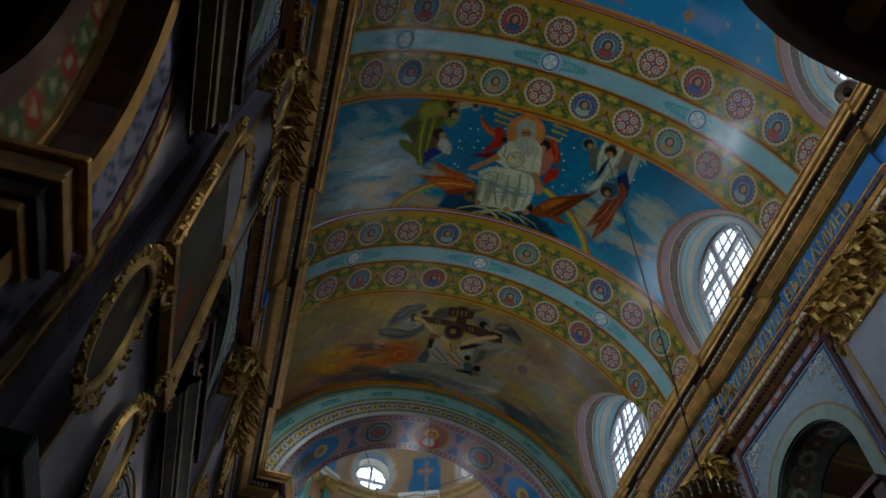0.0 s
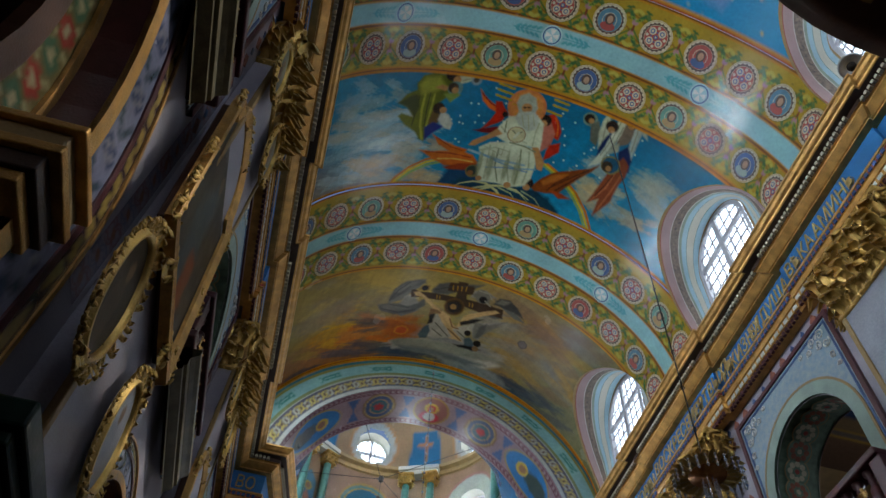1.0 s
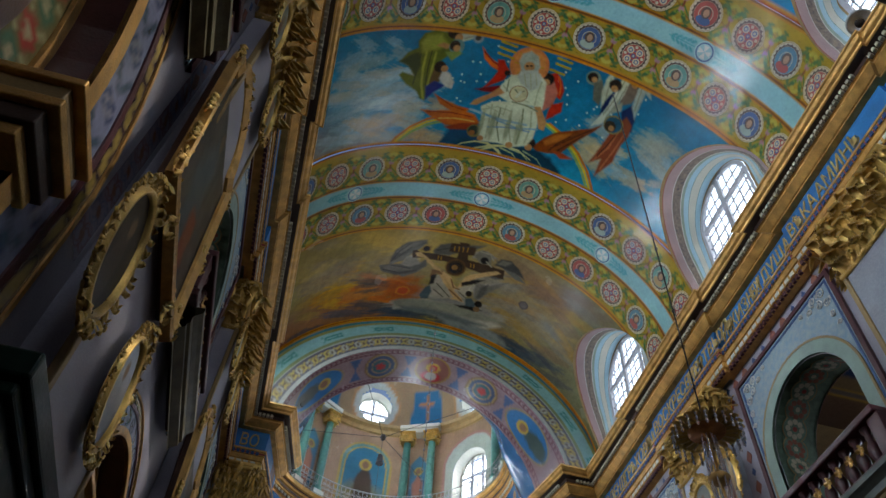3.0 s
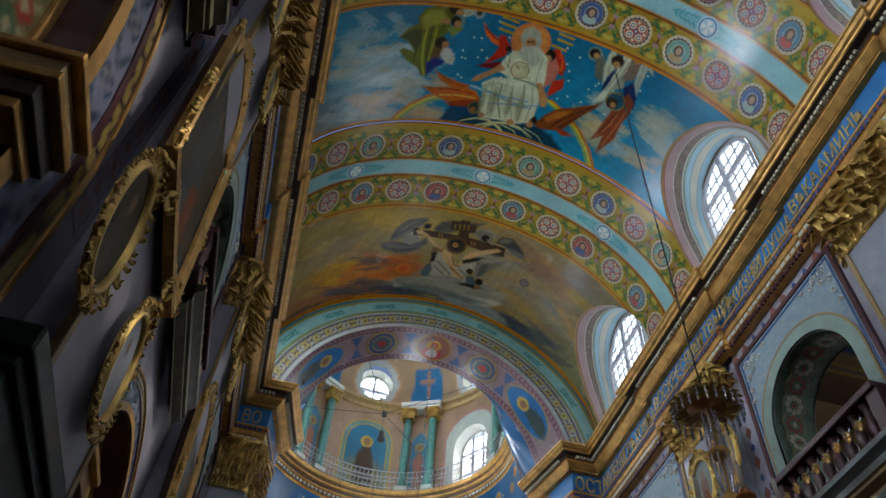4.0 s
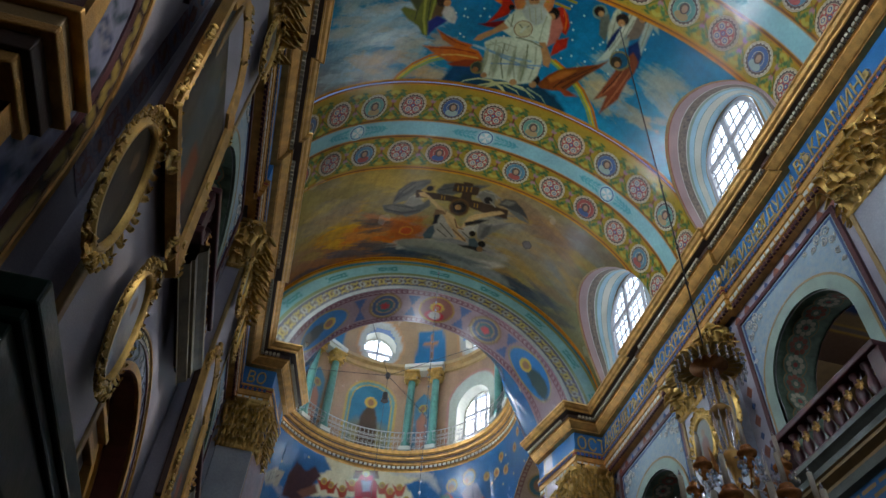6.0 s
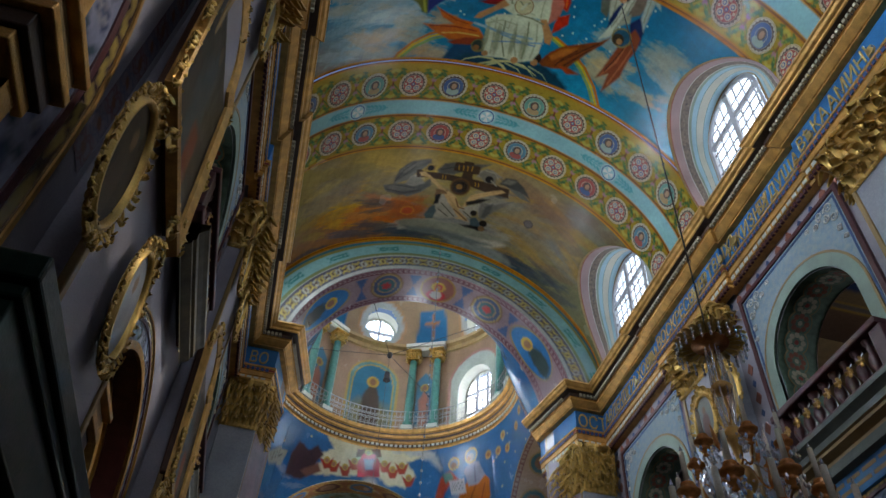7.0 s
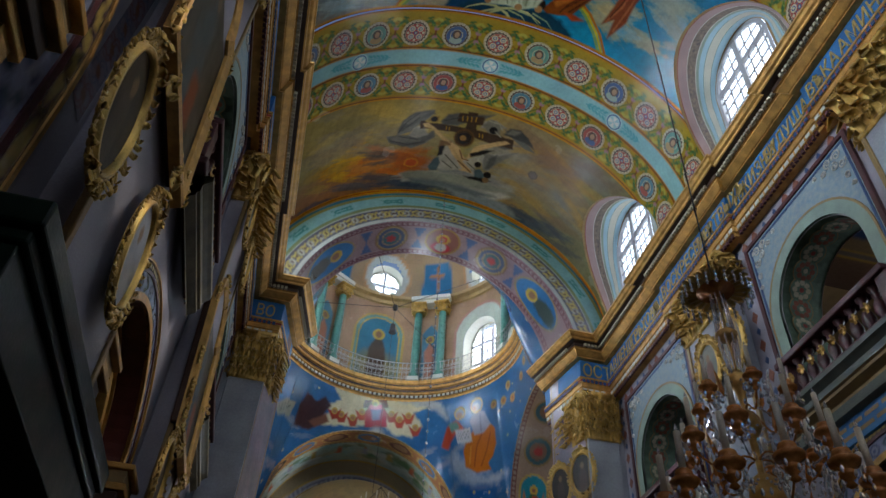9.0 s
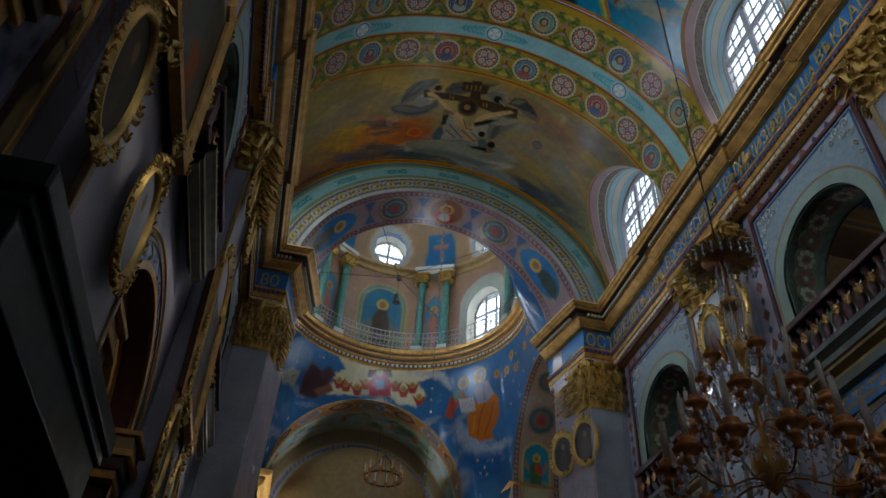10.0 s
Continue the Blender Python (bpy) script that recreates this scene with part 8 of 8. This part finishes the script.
def oval_garland(ov, ry, rz, n=46, size=0.13, seed=0):
    """Leaves and curls round an oval frame, thicker at top and foot."""
    r = random.Random(seed)
    spots = []
    for i in range(n):
        a = 6.2832 * i / n
        big = size * (1 + 0.9 * max(0, abs(math.sin(a)) - 0.55))
        x, z = ry * 1.33 * math.cos(a), (rz + 0.33 * ry) * math.sin(a)
        spots.append((LEAF_M, x, z, 90 - math.degrees(a) + r.uniform(-35, 35), big, r.uniform(-10, 25)))
        if i % 2 == 0 or abs(math.sin(a)) > 0.8:
            spots.append((CURL_M, x * 1.02, z * 1.02, math.degrees(a), big * 1.05, 0))
    spots.append((LEAF_M, 0, rz + 0.25 * ry, 0, size * 2.4, 0))
    for sg in (-1, 1):
        spots.append((LEAF_M, sg * size * 1.2, rz + 0.15 * ry, sg * 50, size * 1.9, 0))
        spots.append((LEAF_M, sg * size * 0.8, -rz - 0.15 * ry, sg * 140, size * 1.7, 0))
        spots.append((CURL_M, sg * size * 1.6, -rz - 0.1 * ry, sg * 60, size * 1.3, 0))
    for me, x, z, rot, k, lean in spots:
        shared("gilt_leaf" if me is LEAF_M else "gilt_curl", me, ov, pose(x, -0.03, z, lean, rot, 0) @ Matrix.Diagonal((k, k, k, 1)))


def oval_canvas(ry, rz, style, seed):
    """The painted oval: a dark ground with a plain robed shape."""
    n, m = 40, 14
    vs = [(0, -0.012, 0)]
    for i in range(1, m + 1):
        for k in range(n):
            a = 6.2832 * k / n
            vs.append((ry * i / m * math.cos(a), -0.012, rz * i / m * math.sin(a)))
    fs = [(0, 1 + (k + 1) % n, 1 + k) for k in range(n)]
    for i in range(1, m):
        o, p = 1 + (i - 1) * n, 1 + i * n
        fs += [(o + k, o + (k + 1) % n, p + (k + 1) % n, p + k) for k in range(n)]
    v = np.array(vs)
    cv = Canvas(v[:, 0] / ry, v[:, 2] / rz, style[0])
    cv.lay(np.clip(0.5 + 0.5 * fbm(cv.a * 2, cv.b * 2, seed), 0, 1) * 0.5, style[1])
    cv.poly([(-0.42, -0.9), (-0.35, 0.05), (-0.12, 0.3), (0.15, 0.3), (0.38, 0.0), (0.45, -0.9)], style[2], 0.12)
    cv.blob(0, 0.42, 0.2, 0.17, 0, (0.22, 0.14, 0.08), 0.3)
    return vs, fs, cv.c


def framed_oval(m, ry, rz, style, seed, label, parent_group="oval pictures"):
    ov = thing("oval_picture", label, "picture", parent_group, "", m)
    part("frame", oval_frame(ry, rz), GOLD, ov, smooth=True)
    oval_garland(ov, ry, rz, seed=seed, size=0.074 * ry / 0.33)
    vs, fs, c = oval_canvas(ry, rz, style, seed)
    painted("canvas", vs, fs, c, OIL, ov)
    return ov


DARK = ((0.025, 0.018, 0.012), (0.05, 0.032, 0.018), (0.07, 0.045, 0.03))
PALE = ((0.20, 0.22, 0.20), (0.26, 0.24, 0.18), (0.16, 0.08, 0.06))
capital = part("capital", capital_mesh(1.9, 0.34, 1.35, 9, 4), GOLD, smooth=True)
CAPITAL = capital.data
bpy.data.objects.remove(capital)


def side_pose(s, y, z, h):
    """Pose on a side wall: local -y looks into the nave."""
    return pose(AX + s * h, y, z, 0, 0, -90 if s > 0 else 90)


for s in (1, -1):
    for i, yc in enumerate(ARCHES[:3] if s > 0 else ARCHES[:2]):
        pil = thing("pilaster", "grey marbled pilaster with a gilded leaf capital", "pilaster", "nave pilasters", "structure", side_pose(s, yc, 0, HW))
        bm = bmesh.new()
        box(bm, -0.93, 0.93, -0.35, 0, 0, 12.4, 0.02)
        part("shaft", bm, MARBLE if s > 0 else MAUVE, pil)
        bm = bmesh.new()
        box(bm, -1.0, 1.0, -0.42, 0, 0, 1.2, 0.03)
        part("base", bm, MARBLE, pil)
        for sg in (-1, 1):
            bm = bmesh.new()
            box(bm, sg * 0.95 - 0.05, sg * 0.95 + 0.05, -0.38, -0.30, 1.2, 12.35, 0.015)
            part("gilt_edge", bm, OCHRE, pil)
        shared("capital", CAPITAL, pil, pose(0, -0.36, 12.35))
    # chancel pier capitals
    pil = thing("pier_pilaster", "marbled chancel pier with a gilded leaf capital", "pilaster", "pier pilasters", "structure", pose(AX + s * 4.97, YE, 0))
    bm = bmesh.new()
    box(bm, -0.47, 0.47, -0.06, 0, 0, 12.6, 0.02)
    part("shaft", bm, MARBLE, pil)
    shared("capital", CAPITAL, pil, pose(0, -0.10, 12.25) @ Matrix.Diagonal((0.50, 0.7, 1.1, 1)))
    shared("jamb_capital", CAPITAL, pil, pose(-s * 0.60, 0.82, 12.3, 0, 0, -90 * s) @ Matrix.Diagonal((0.78, 0.7, 1.05, 1)))

framed_oval(side_pose(1, 12.45, 11.35, HW - 0.36), 0.36, 0.56, PALE, 1, "small oval picture in a gilded leafy frame on a pilaster")
framed_oval(side_pose(1, 11.45, 11.35, HW - 0.36), 0.36, 0.56, PALE, 2, "small oval picture in a gilded leafy frame on a pilaster")



# ---------------------------------------------------------------- north pilasters: pictures and ovals
def loop_frame(pts, prof):
    """A picture frame along a closed outline (x, z); prof: (outward, forward) pairs; forward is -y."""
    n = len(pts)
    vs = []
    P = [Vector(p) for p in pts]
    for i in range(n):
        d1, d2 = (P[i] - P[i - 1]).normalized(), (P[(i + 1) % n] - P[i]).normalized()
        n1, n2 = Vector((d1.y, -d1.x)), Vector((d2.y, -d2.x))
        m = (n1 + n2) / max(1 + n1.dot(n2), 0.4)
        for o, f in prof:
            vs.append((P[i].x + m.x * o, -f, P[i].y + m.y * o))
    return vs, grid_faces(n, len(prof), True)


def picture_outline():
    """A tall picture with drawn-in, arched shoulders; counter-clockwise from the front."""
    half = [(1.5, 0), (1.44, 2.35), (1.40, 2.5), (1.12, 2.55), (1.08, 2.72)]
    top = [(1.0 * math.cos(a * math.pi / 12), 2.78 + 0.42 * math.sin(a * math.pi / 12)) for a in range(1, 12)]
    right = half + top
    return right + [(-x, z) for x, z in reversed(half)]


def big_picture(m, label, tone):
    pic = thing("large_picture", label, "picture", "large pictures", "", m)
    out = picture_outline()
    part("frame", loop_frame(out, [(-0.10, 0.03), (-0.09, 0.07), (-0.03, 0.10), (0.03, 0.13), (0.08, 0.11), (0.10, 0.0)]), GOLD_OLD, pic)
    nx, nz = 70, 74
    x, z = np.meshgrid(np.linspace(-1, 1, nx), np.linspace(0.02, 1, nz), indexing="ij")
    zz = z * 3.18
    width = np.interp(zz, [0, 2.35, 2.5, 2.56, 2.72, 2.9, 3.05, 3.15, 3.2], [1.47, 1.41, 1.36, 1.1, 1.05, 0.93, 0.72, 0.42, 0.1])
    cv = Canvas(x, zz, tone[0])
    cv.lay(np.clip(0.5 + 0.6 * fbm(x * 2, zz * 1.3, 4), 0, 1) * 0.7, tone[1])
    cv.poly([(-0.3, 0.3), (-0.4, 1.2), (-0.15, 2.0), (0.2, 2.0), (0.35, 1.2), (0.3, 0.3)], tone[2], 0.2, 0.1)
    cv.poly([(0.1, 0.3), (0.15, 1.0), (0.4, 1.1), (0.5, 0.3)], tone[3], 0.15, 0.08)
    cv.poly([(-0.8, 0.2), (-0.7, 1.0), (-0.45, 1.1), (-0.4, 0.2)], tone[1], 0.2, 0.1)
    cv.blob(0.02, 2.15, 0.10, 0.14, 0, (0.20, 0.13, 0.08), 0.3)
    painted("canvas", np.c_[(x * width).ravel(), np.full(x.size, -0.02), zz.ravel()], grid_faces(nx, nz), cv.c.reshape(-1, 3), OIL, pic)
    bm = bmesh.new()
    box(bm, -1.4, 1.4, 0.0, 0.12, 0.05, 2.4, 0.02)
    part("backboard", bm, WOOD, pic)
    r = random.Random(5)
    spots = [(-1.55, 0.1, 210), (-1.58, 0.5, 270), (-1.57, 1.1, 270), (-1.5, 2.4, 300), (0, 3.25, 0), (-0.4, 3.18, -30), (0.4, 3.18, 30), (1.5, 2.4, 60), (1.56, 1.2, 90), (1.57, 0.2, 130), (-0.8, -0.1, 190), (0.8, -0.1, 170)]
    for i, (x0, z0, rot) in enumerate(spots):
        bits = [moved(leaf(0.11, 0.17 + 0.05 * (k == 0), 0.06), pose(x0 + 0.07 * math.cos(k * 1.9), -0.05, z0 + 0.08 * math.sin(k * 2.3), 0, rot + k * 30, 0)) for k in range(-3, 4)]
        bits += [moved(scroll(0.075, 1.5, 0.022, 14), pose(x0 + 0.05 * k, -0.09, z0 + 0.06 * abs(k), 0, rot + k * 70, 0)) for k in (-2, -1, 1, 2)]
        part("gilt_leaf_spray", join(*bits), GOLD, pic, smooth=True)
    return pic


NX = AX + 1.85   # pictures hang this far north of the axis
TONE = ((0.05, 0.042, 0.035), (0.12, 0.10, 0.085), (0.09, 0.12, 0.14), (0.34, 0.08, 0.02))
TILT = pose(0, 0, 0, -2.5) @ Matrix.Diagonal((0.71, 1, 1.06, 1))
p1 = big_picture(side_pose(-1, 5.25, 7.4, 5.16) @ TILT, "large dark picture in a shaped gilded frame on a pilaster", TONE)
copy_thing(p1, side_pose(-1, 12.1, 7.25, 5.16) @ pose(0, 0, 0, -2.5))
for yc in (5.2, 12.0):
    for dy, dark in ((-0.98, True), (0.66, False)):
        # The paler oval carries window glare as pale grey-blue canvas colours.
        framed_oval(side_pose(-1, yc + dy, 6.25 if dark else 6.15, 5.16), 0.34 if dark else 0.31, 0.64 if dark else 0.58, DARK if dark else ((0.40, 0.42, 0.46), (0.30, 0.32, 0.36), (0.34, 0.36, 0.40)), 3 if dark else 4,
                    "dark oval picture in a leafy gilded frame" if dark else "oval picture with pale glare painted in, in a leafy gilded frame")
    for dy in (-0.62, 0.82):
        framed_oval(side_pose(-1, yc + dy, 12.0, 5.14), 0.30, 0.52, PALE, 6, "small oval picture in a gilded frame below the capital")
framed_oval(pose(AX + CR - 0.12, 17.95, 11.3, 0, 0, -50), 0.30, 0.55, DARK, 8, "small oval picture in a gilded frame on the chancel pier")
framed_oval(pose(AX + CR - 0.40, 18.9, 11.3, 0, 0, -50), 0.28, 0.52, DARK, 9, "small oval picture in a gilded frame on the chancel pier")


def green_case(m):
    """A dark green marble icon case with a heavy stepped cornice."""
    case = thing("icon_case", "dark green marble icon case with a stepped cornice against the pilaster", "icon case", "", "", m)
    bm = bmesh.new()
    box(bm, -1.25, 1.25, -0.80, 0, 3.95, 4.12, 0.02)
    part("cornice", bm, GREEN, case)
    bm = bmesh.new()
    box(bm, -1.22, 1.22, -0.75, 0, 3.86, 3.95, 0.02)
    part("cornice_moulding", bm, GREEN, case)
    bm = bmesh.new()
    box(bm, -1.20, 1.20, -0.70, 0, 3.50, 3.86, 0.01)
    part("architrave", bm, GREEN, case)
    bm = bmesh.new()
    box(bm, -1.05, 1.05, -0.30, 0, 1.1, 3.5)
    part("back_panel", bm, WOOD, case)
    for x in (-0.92, 0.92):
        sh = part("column", moved(lathe([(0.13, 1.1), (0.13, 1.2), (0.10, 1.25), (0.095, 2.4), (0.085, 3.35), (0.12, 3.4), (0.13, 3.5)], 16), pose(x, -0.45, 0)), GREEN, case, smooth=True)
    bm = bmesh.new()
    box(bm, -1.15, 1.15, -0.62, 0, 0, 1.1, 0.02)
    part("pedestal", bm, GREEN, case)
    return case


green_case(side_pose(-1, 4.42, 0, 5.25) @ Matrix.Diagonal((1.17, 0.78, 0.985, 1)))


def impost(y, s, up=0.0):
    """A stepped gilded impost block at the springing of an arcade arch."""
    W = AX + s * HW
    im = thing("impost", "stepped brown and gilded impost block under an arch", "impost", "imposts", "structure")
    for k, (z0, z1, o, m) in enumerate(((5.40, 5.52, 0.06, GOLD_OLD), (5.52, 5.70, 0.12, BROWN), (5.70, 5.80, 0.20, GOLD_OLD), (5.80, 5.98, 0.16, OCHRE), (5.98, 6.06, 0.24, GOLD_OLD))):
        bm = bmesh.new()
        box(bm, W - s * (0.03 + o), W + s * 0.85, y - 0.02 - o * 0.6, y + 0.5 + o * 0.6, z0 + up, z1 + up, 0.012)
        part("moulding", bm, m, im)


for s in (-1, 1):
    for yc in BAYS[:3]:
        if s < 0 and yc == BAYS[2]:
            impost(WIDE[0] + WIDE[1] - 0.24, s, 0.16)
            continue
        impost(yc + L_R - 0.12, s)
        impost(yc - L_R - 0.38, s)


# ---------------------------------------------------------------- chandeliers and hanging things
def rope(name, label, cat, a, b, r, material, n=2):
    pts = [Vector(a).lerp(Vector(b), i / (n - 1)) for i in range(n)]
    ob = part(name, tube(pts, r, 6), material)
    return tagged(ob, label, cat)


def one_mesh(name, mesh, material, smooth=True):
    ob = part(name, mesh, material, smooth=smooth)
    me = ob.data
    bpy.data.objects.remove(ob)
    return me


CUP = one_mesh("candle_cup", lathe([(0.02, -0.30), (0.06, -0.27), (0.03, -0.22), (0.09, -0.17), (0.10, -0.12), (0.06, -0.09), (0.16, -0.04), (0.18, 0.01), (0.16, 0.035), (0.09, 0.05), (0.11, 0.09), (0.10, 0.14), (0.05, 0.15)], 18), AMBER)
CANDLE_M = one_mesh("candle", lathe([(0.001, 0.12), (0.044, 0.12), (0.040, 0.66), (0.001, 0.67)], 12), CANDLE)
FLAME = one_mesh("bulb", lathe([(0.001, 0.66), (0.018, 0.68), (0.022, 0.71), (0.008, 0.76), (0.001, 0.78)], 8), CRYSTAL)
DROP = lathe([(0.0, 0.0), (0.016, -0.025), (0.024, -0.06), (0.012, -0.09), (0.0, -0.10)], 5)
BEAD = lathe([(0.0, 0.022), (0.020, 0.008), (0.020, -0.008), (0.0, -0.022)], 5)


def chandelier(x, y, ztop):
    ch = thing("chandelier", "large gilded chandelier with amber cups, candles and crystal strings", "chandelier", "", "", pose(x, y, ztop))
    dish = part("crown_dish", lathe([(0.02, 0.12), (0.06, 0.10), (0.10, 0.0), (0.26, -0.03), (0.28, -0.07), (0.05, -0.10), (0.03, -0.2)], 28), AMBER, ch, "amber-brown turned dish", smooth=True)
    petals = [moved(leaf(0.12, 0.30, 0.05, nu=3, nv=6), Matrix.Rotation(6.2832 * i / 24, 4, "Z") @ pose(0, -0.25, -0.05, 80)) for i in range(24)]
    part("crown_petals", join(*petals), GOLD, dish)
    stem = [(0.025, -0.15), (0.03, -0.75), (0.10, -0.80), (0.16, -0.88), (0.10, -0.96), (0.03, -1.0), (0.028, -1.5), (0.10, -1.56), (0.17, -1.66), (0.08, -1.78), (0.035, -2.1), (0.12, -2.2), (0.16, -2.38), (0.05, -2.55), (0.04, -3.0), (0.17, -3.1), (0.22, -3.35), (0.10, -3.6), (0.0, -3.72)]
    part("stem", lathe(stem, 20), GOLD_OLD, ch, smooth=True)
    crystals = []
    for i in range(24):   # drops round the crown
        a = 6.2832 * i / 24
        for k in range(3):
            crystals.append(moved(DROP, pose(0.50 * math.cos(a), 0.50 * math.sin(a), -0.03 - 0.085 * k)))
    for tz, r, n, ph, grow in ((-1.95, 0.58, 6, 0.2, 0.7), (-2.65, 0.85, 8, 0.0, 0.85), (-3.4, 1.2, 12, 0.3, 1.0)):
        for i in range(n):
            a = 6.2832 * (i + ph) / n
            m = Matrix.Rotation(a, 4, "Z")
            arm = [m @ Vector((r * t, 0, tz - 0.2 + 0.22 * math.sin(t * 5.2) * (1 - t) - 0.16 * math.sin(math.pi * t))) for t in [j / 9 for j in range(10)]]
            part("arm", tube(arm, 0.014, 7), CRYSTAL if i % 2 else AMBER, ch, smooth=True)
            p = m @ Vector((r, 0, tz))
            cup = shared("candle_cup", CUP, ch, Matrix.Translation(p) @ Matrix.Diagonal((grow, grow, grow, 1)))
            shared("candle", CANDLE_M, cup, Matrix())
            shared("bulb", FLAME, cup, Matrix())
            for k in range(10):
                crystals.append(moved(DROP, Matrix.Translation(p) @ pose(0.19 * grow * math.cos(k * 0.628), 0.19 * grow * math.sin(k * 0.628), -0.10 - 0.07 * (k % 2))))
            q = Matrix.Rotation(6.2832 * (i + 1 + ph) / n, 4, "Z") @ Vector((r, 0, tz))
            for t in range(1, 7):   # swags from cup to cup
                f = t / 7
                crystals.append(moved(DROP, Matrix.Translation(p.lerp(q, f) + Vector((0, 0, -0.12 - 0.20 * math.sin(math.pi * f))))))
            top = Vector((0.08 * math.cos(a), 0.08 * math.sin(a), tz + 0.35))
            for t in range(2, 9):   # strings up to the stem
                f = t / 9
                crystals.append(moved(BEAD, Matrix.Translation(p.lerp(top, f) + Vector((0, 0, -0.22 * math.sin(math.pi * f))))))
            part("glass_spear", moved(lathe([(0.0, 0.0), (0.035, 0.10), (0.02, 0.30), (0.0, 0.42)], 6), m @ pose(r * 0.55, 0, tz - 0.05, 0, 12, 0)), AMBER if i % 3 == 0 else CRYSTAL, ch)
    for i in range(8):   # glass rods round the upper stem
        a = 6.2832 * i / 8
        part("glass_rod", tube([(0.10 * math.cos(a), 0.10 * math.sin(a), -0.15), (0.13 * math.cos(a), 0.13 * math.sin(a), -1.0), (0.08 * math.cos(a), 0.08 * math.sin(a), -1.5)], 0.012, 5), CRYSTAL, ch)
    tagged(part("crystal_garland", join(*crystals), CRYSTAL, ch), kind="stuff")
    return ch


chandelier(5.64, 7.71, 9.10)
rope("chandelier_cable", "dark cable that holds the chandelier", "cable", (5.64, 7.71, 9.2), (5.64, 7.71, 20.4), 0.014, IRON)
loops = []
for i in range(5):
    loops.append(tube([(5.64, 7.71, 9.9 + i * 0.9), (5.66, 7.72, 9.95 + i * 0.9)], 0.03, 6))
tagged(part("cable_clips", join(*loops), IRON), "small dark clips along the chandelier cable", "clip", kind="stuff")

# long chain before the chancel arch
chain = thing("hanging_chain", "long thin chain with crystal beads before the chancel arch", "chain")
CX, CYY = 3.18, 17.3
part("chain_rod", tube([(CX, CYY, 20.84), (CX, CYY, 5.0)], 0.008, 5), IRON, chain)
beads = []
for i in range(44):
    z = 19.9 - i * 0.34
    beads.append(moved(lathe([(0, 0.05), (0.03, 0.025), (0.035, 0), (0.03, -0.025), (0, -0.05)], 8), pose(CX, CYY, z)))
tagged(part("chain_beads", join(*beads), CRYSTAL, chain), kind="stuff")

# tie cables, lamp and candle ring under the dome
hub = Vector((2.82, DY, 21.2))
ties = thing("dome_tie_cables", "thin dark tie cables that meet under the dome", "cable")
for d in (35, 125, 215, 305):
    part("tie", tube([hub, drum_at(d, DR - 0.1, 22.6)], 0.012, 5), IRON, ties)
part("hub", lathe([(0, 0.14), (0.10, 0.10), (0.12, 0), (0.08, -0.12), (0, -0.16)], 12, Matrix.Translation(hub)), IRON, ties)
spot = thing("hanging_spotlight", "small black spotlight that hangs under the dome", "spotlight")
part("wire", tube([hub, hub - Vector((0, 0, 8.2))], 0.010, 5), IRON, spot)
part("housing", lathe([(0.03, 0.25), (0.10, 0.2), (0.12, -0.05), (0.15, -0.2), (0.0, -0.2)], 14, Matrix.Translation(hub - Vector((0, 0, 1.1)))), IRON, spot)
ringl = thing("ring_chandelier", "dark wrought ring chandelier under the dome", "chandelier", "", "", pose(3.1, DY, 12.4))
part("ring", tube([(0.65 * math.cos(6.2832 * i / 32), 0.65 * math.sin(6.2832 * i / 32), 0) for i in range(33)], 0.03, 6), IRON, ringl)
for i in range(10):
    a = 6.2832 * i / 10
    cup = shared("candle_cup", CUP, ringl, pose(0.65 * math.cos(a), 0.65 * math.sin(a), 0.06) @ Matrix.Diagonal((0.5, 0.5, 0.6, 1)))
    shared("candle", CANDLE_M, cup, Matrix())
    part("stay", tube([(0.65 * math.cos(a), 0.65 * math.sin(a), 0), (0, 0, 0.9)], 0.008, 4), IRON, ringl)

# carved wooden canopy that hangs over the nave near the camera
can = thing("wooden_canopy", "round dark wooden canopy with a carved gilded rim, seen from below", "canopy", "", "", pose(2.95, -1.4, 6.6) @ Matrix.Diagonal((1.75, 1.75, 1.2, 1)))
part("rim", lathe([(1.30, 0.0), (1.33, -0.05), (1.28, -0.10), (1.32, -0.16), (1.22, -0.22), (1.12, -0.20)], 56), CANOPY, can, smooth=True)
part("board", lathe([(1.12, -0.20), (1.0, -0.16), (0.96, -0.18), (0.5, -0.14), (0.0, -0.14)], 56), CANOPY, can)
part("top", lathe([(0.0, 0.5), (0.5, 0.42), (1.0, 0.2), (1.30, 0.0)], 56), CANOPY, can)
for i in range(28):
    a = 6.2832 * i / 28
    part("carved_leaf", moved(leaf(0.16, 0.14, 0.04, nu=3, nv=4), Matrix.Rotation(a, 4, "Z") @ pose(0, -1.05, -0.19, 100, 0, 0)), GOLD_OLD, can)
part("hanging_rod", tube([(0, 0, 0.45), (0, 0, 14.2)], 0.02, 6), IRON, can)

spk = thing("loudspeaker", "grey round loudspeaker on the edge of the cornice", "loudspeaker", "", "", look((8.0, 3.15, 15.62), (4.5, 0.5, 9)))
part("dish", lathe([(0.0, 0.16), (0.08, 0.15), (0.12, 0.06), (0.24, -0.02), (0.25, -0.05), (0.20, -0.04), (0.07, 0.04), (0.0, 0.05)], 28), SILVER, spk, smooth=True)
part("cone", lathe([(0.0, -0.03), (0.05, -0.01), (0.09, 0.03)], 16), IRON, spk)
part("bracket", tube([(0, 0, 0.14), (0, -0.16, 0.14)], 0.03, 6), IRON, spk)
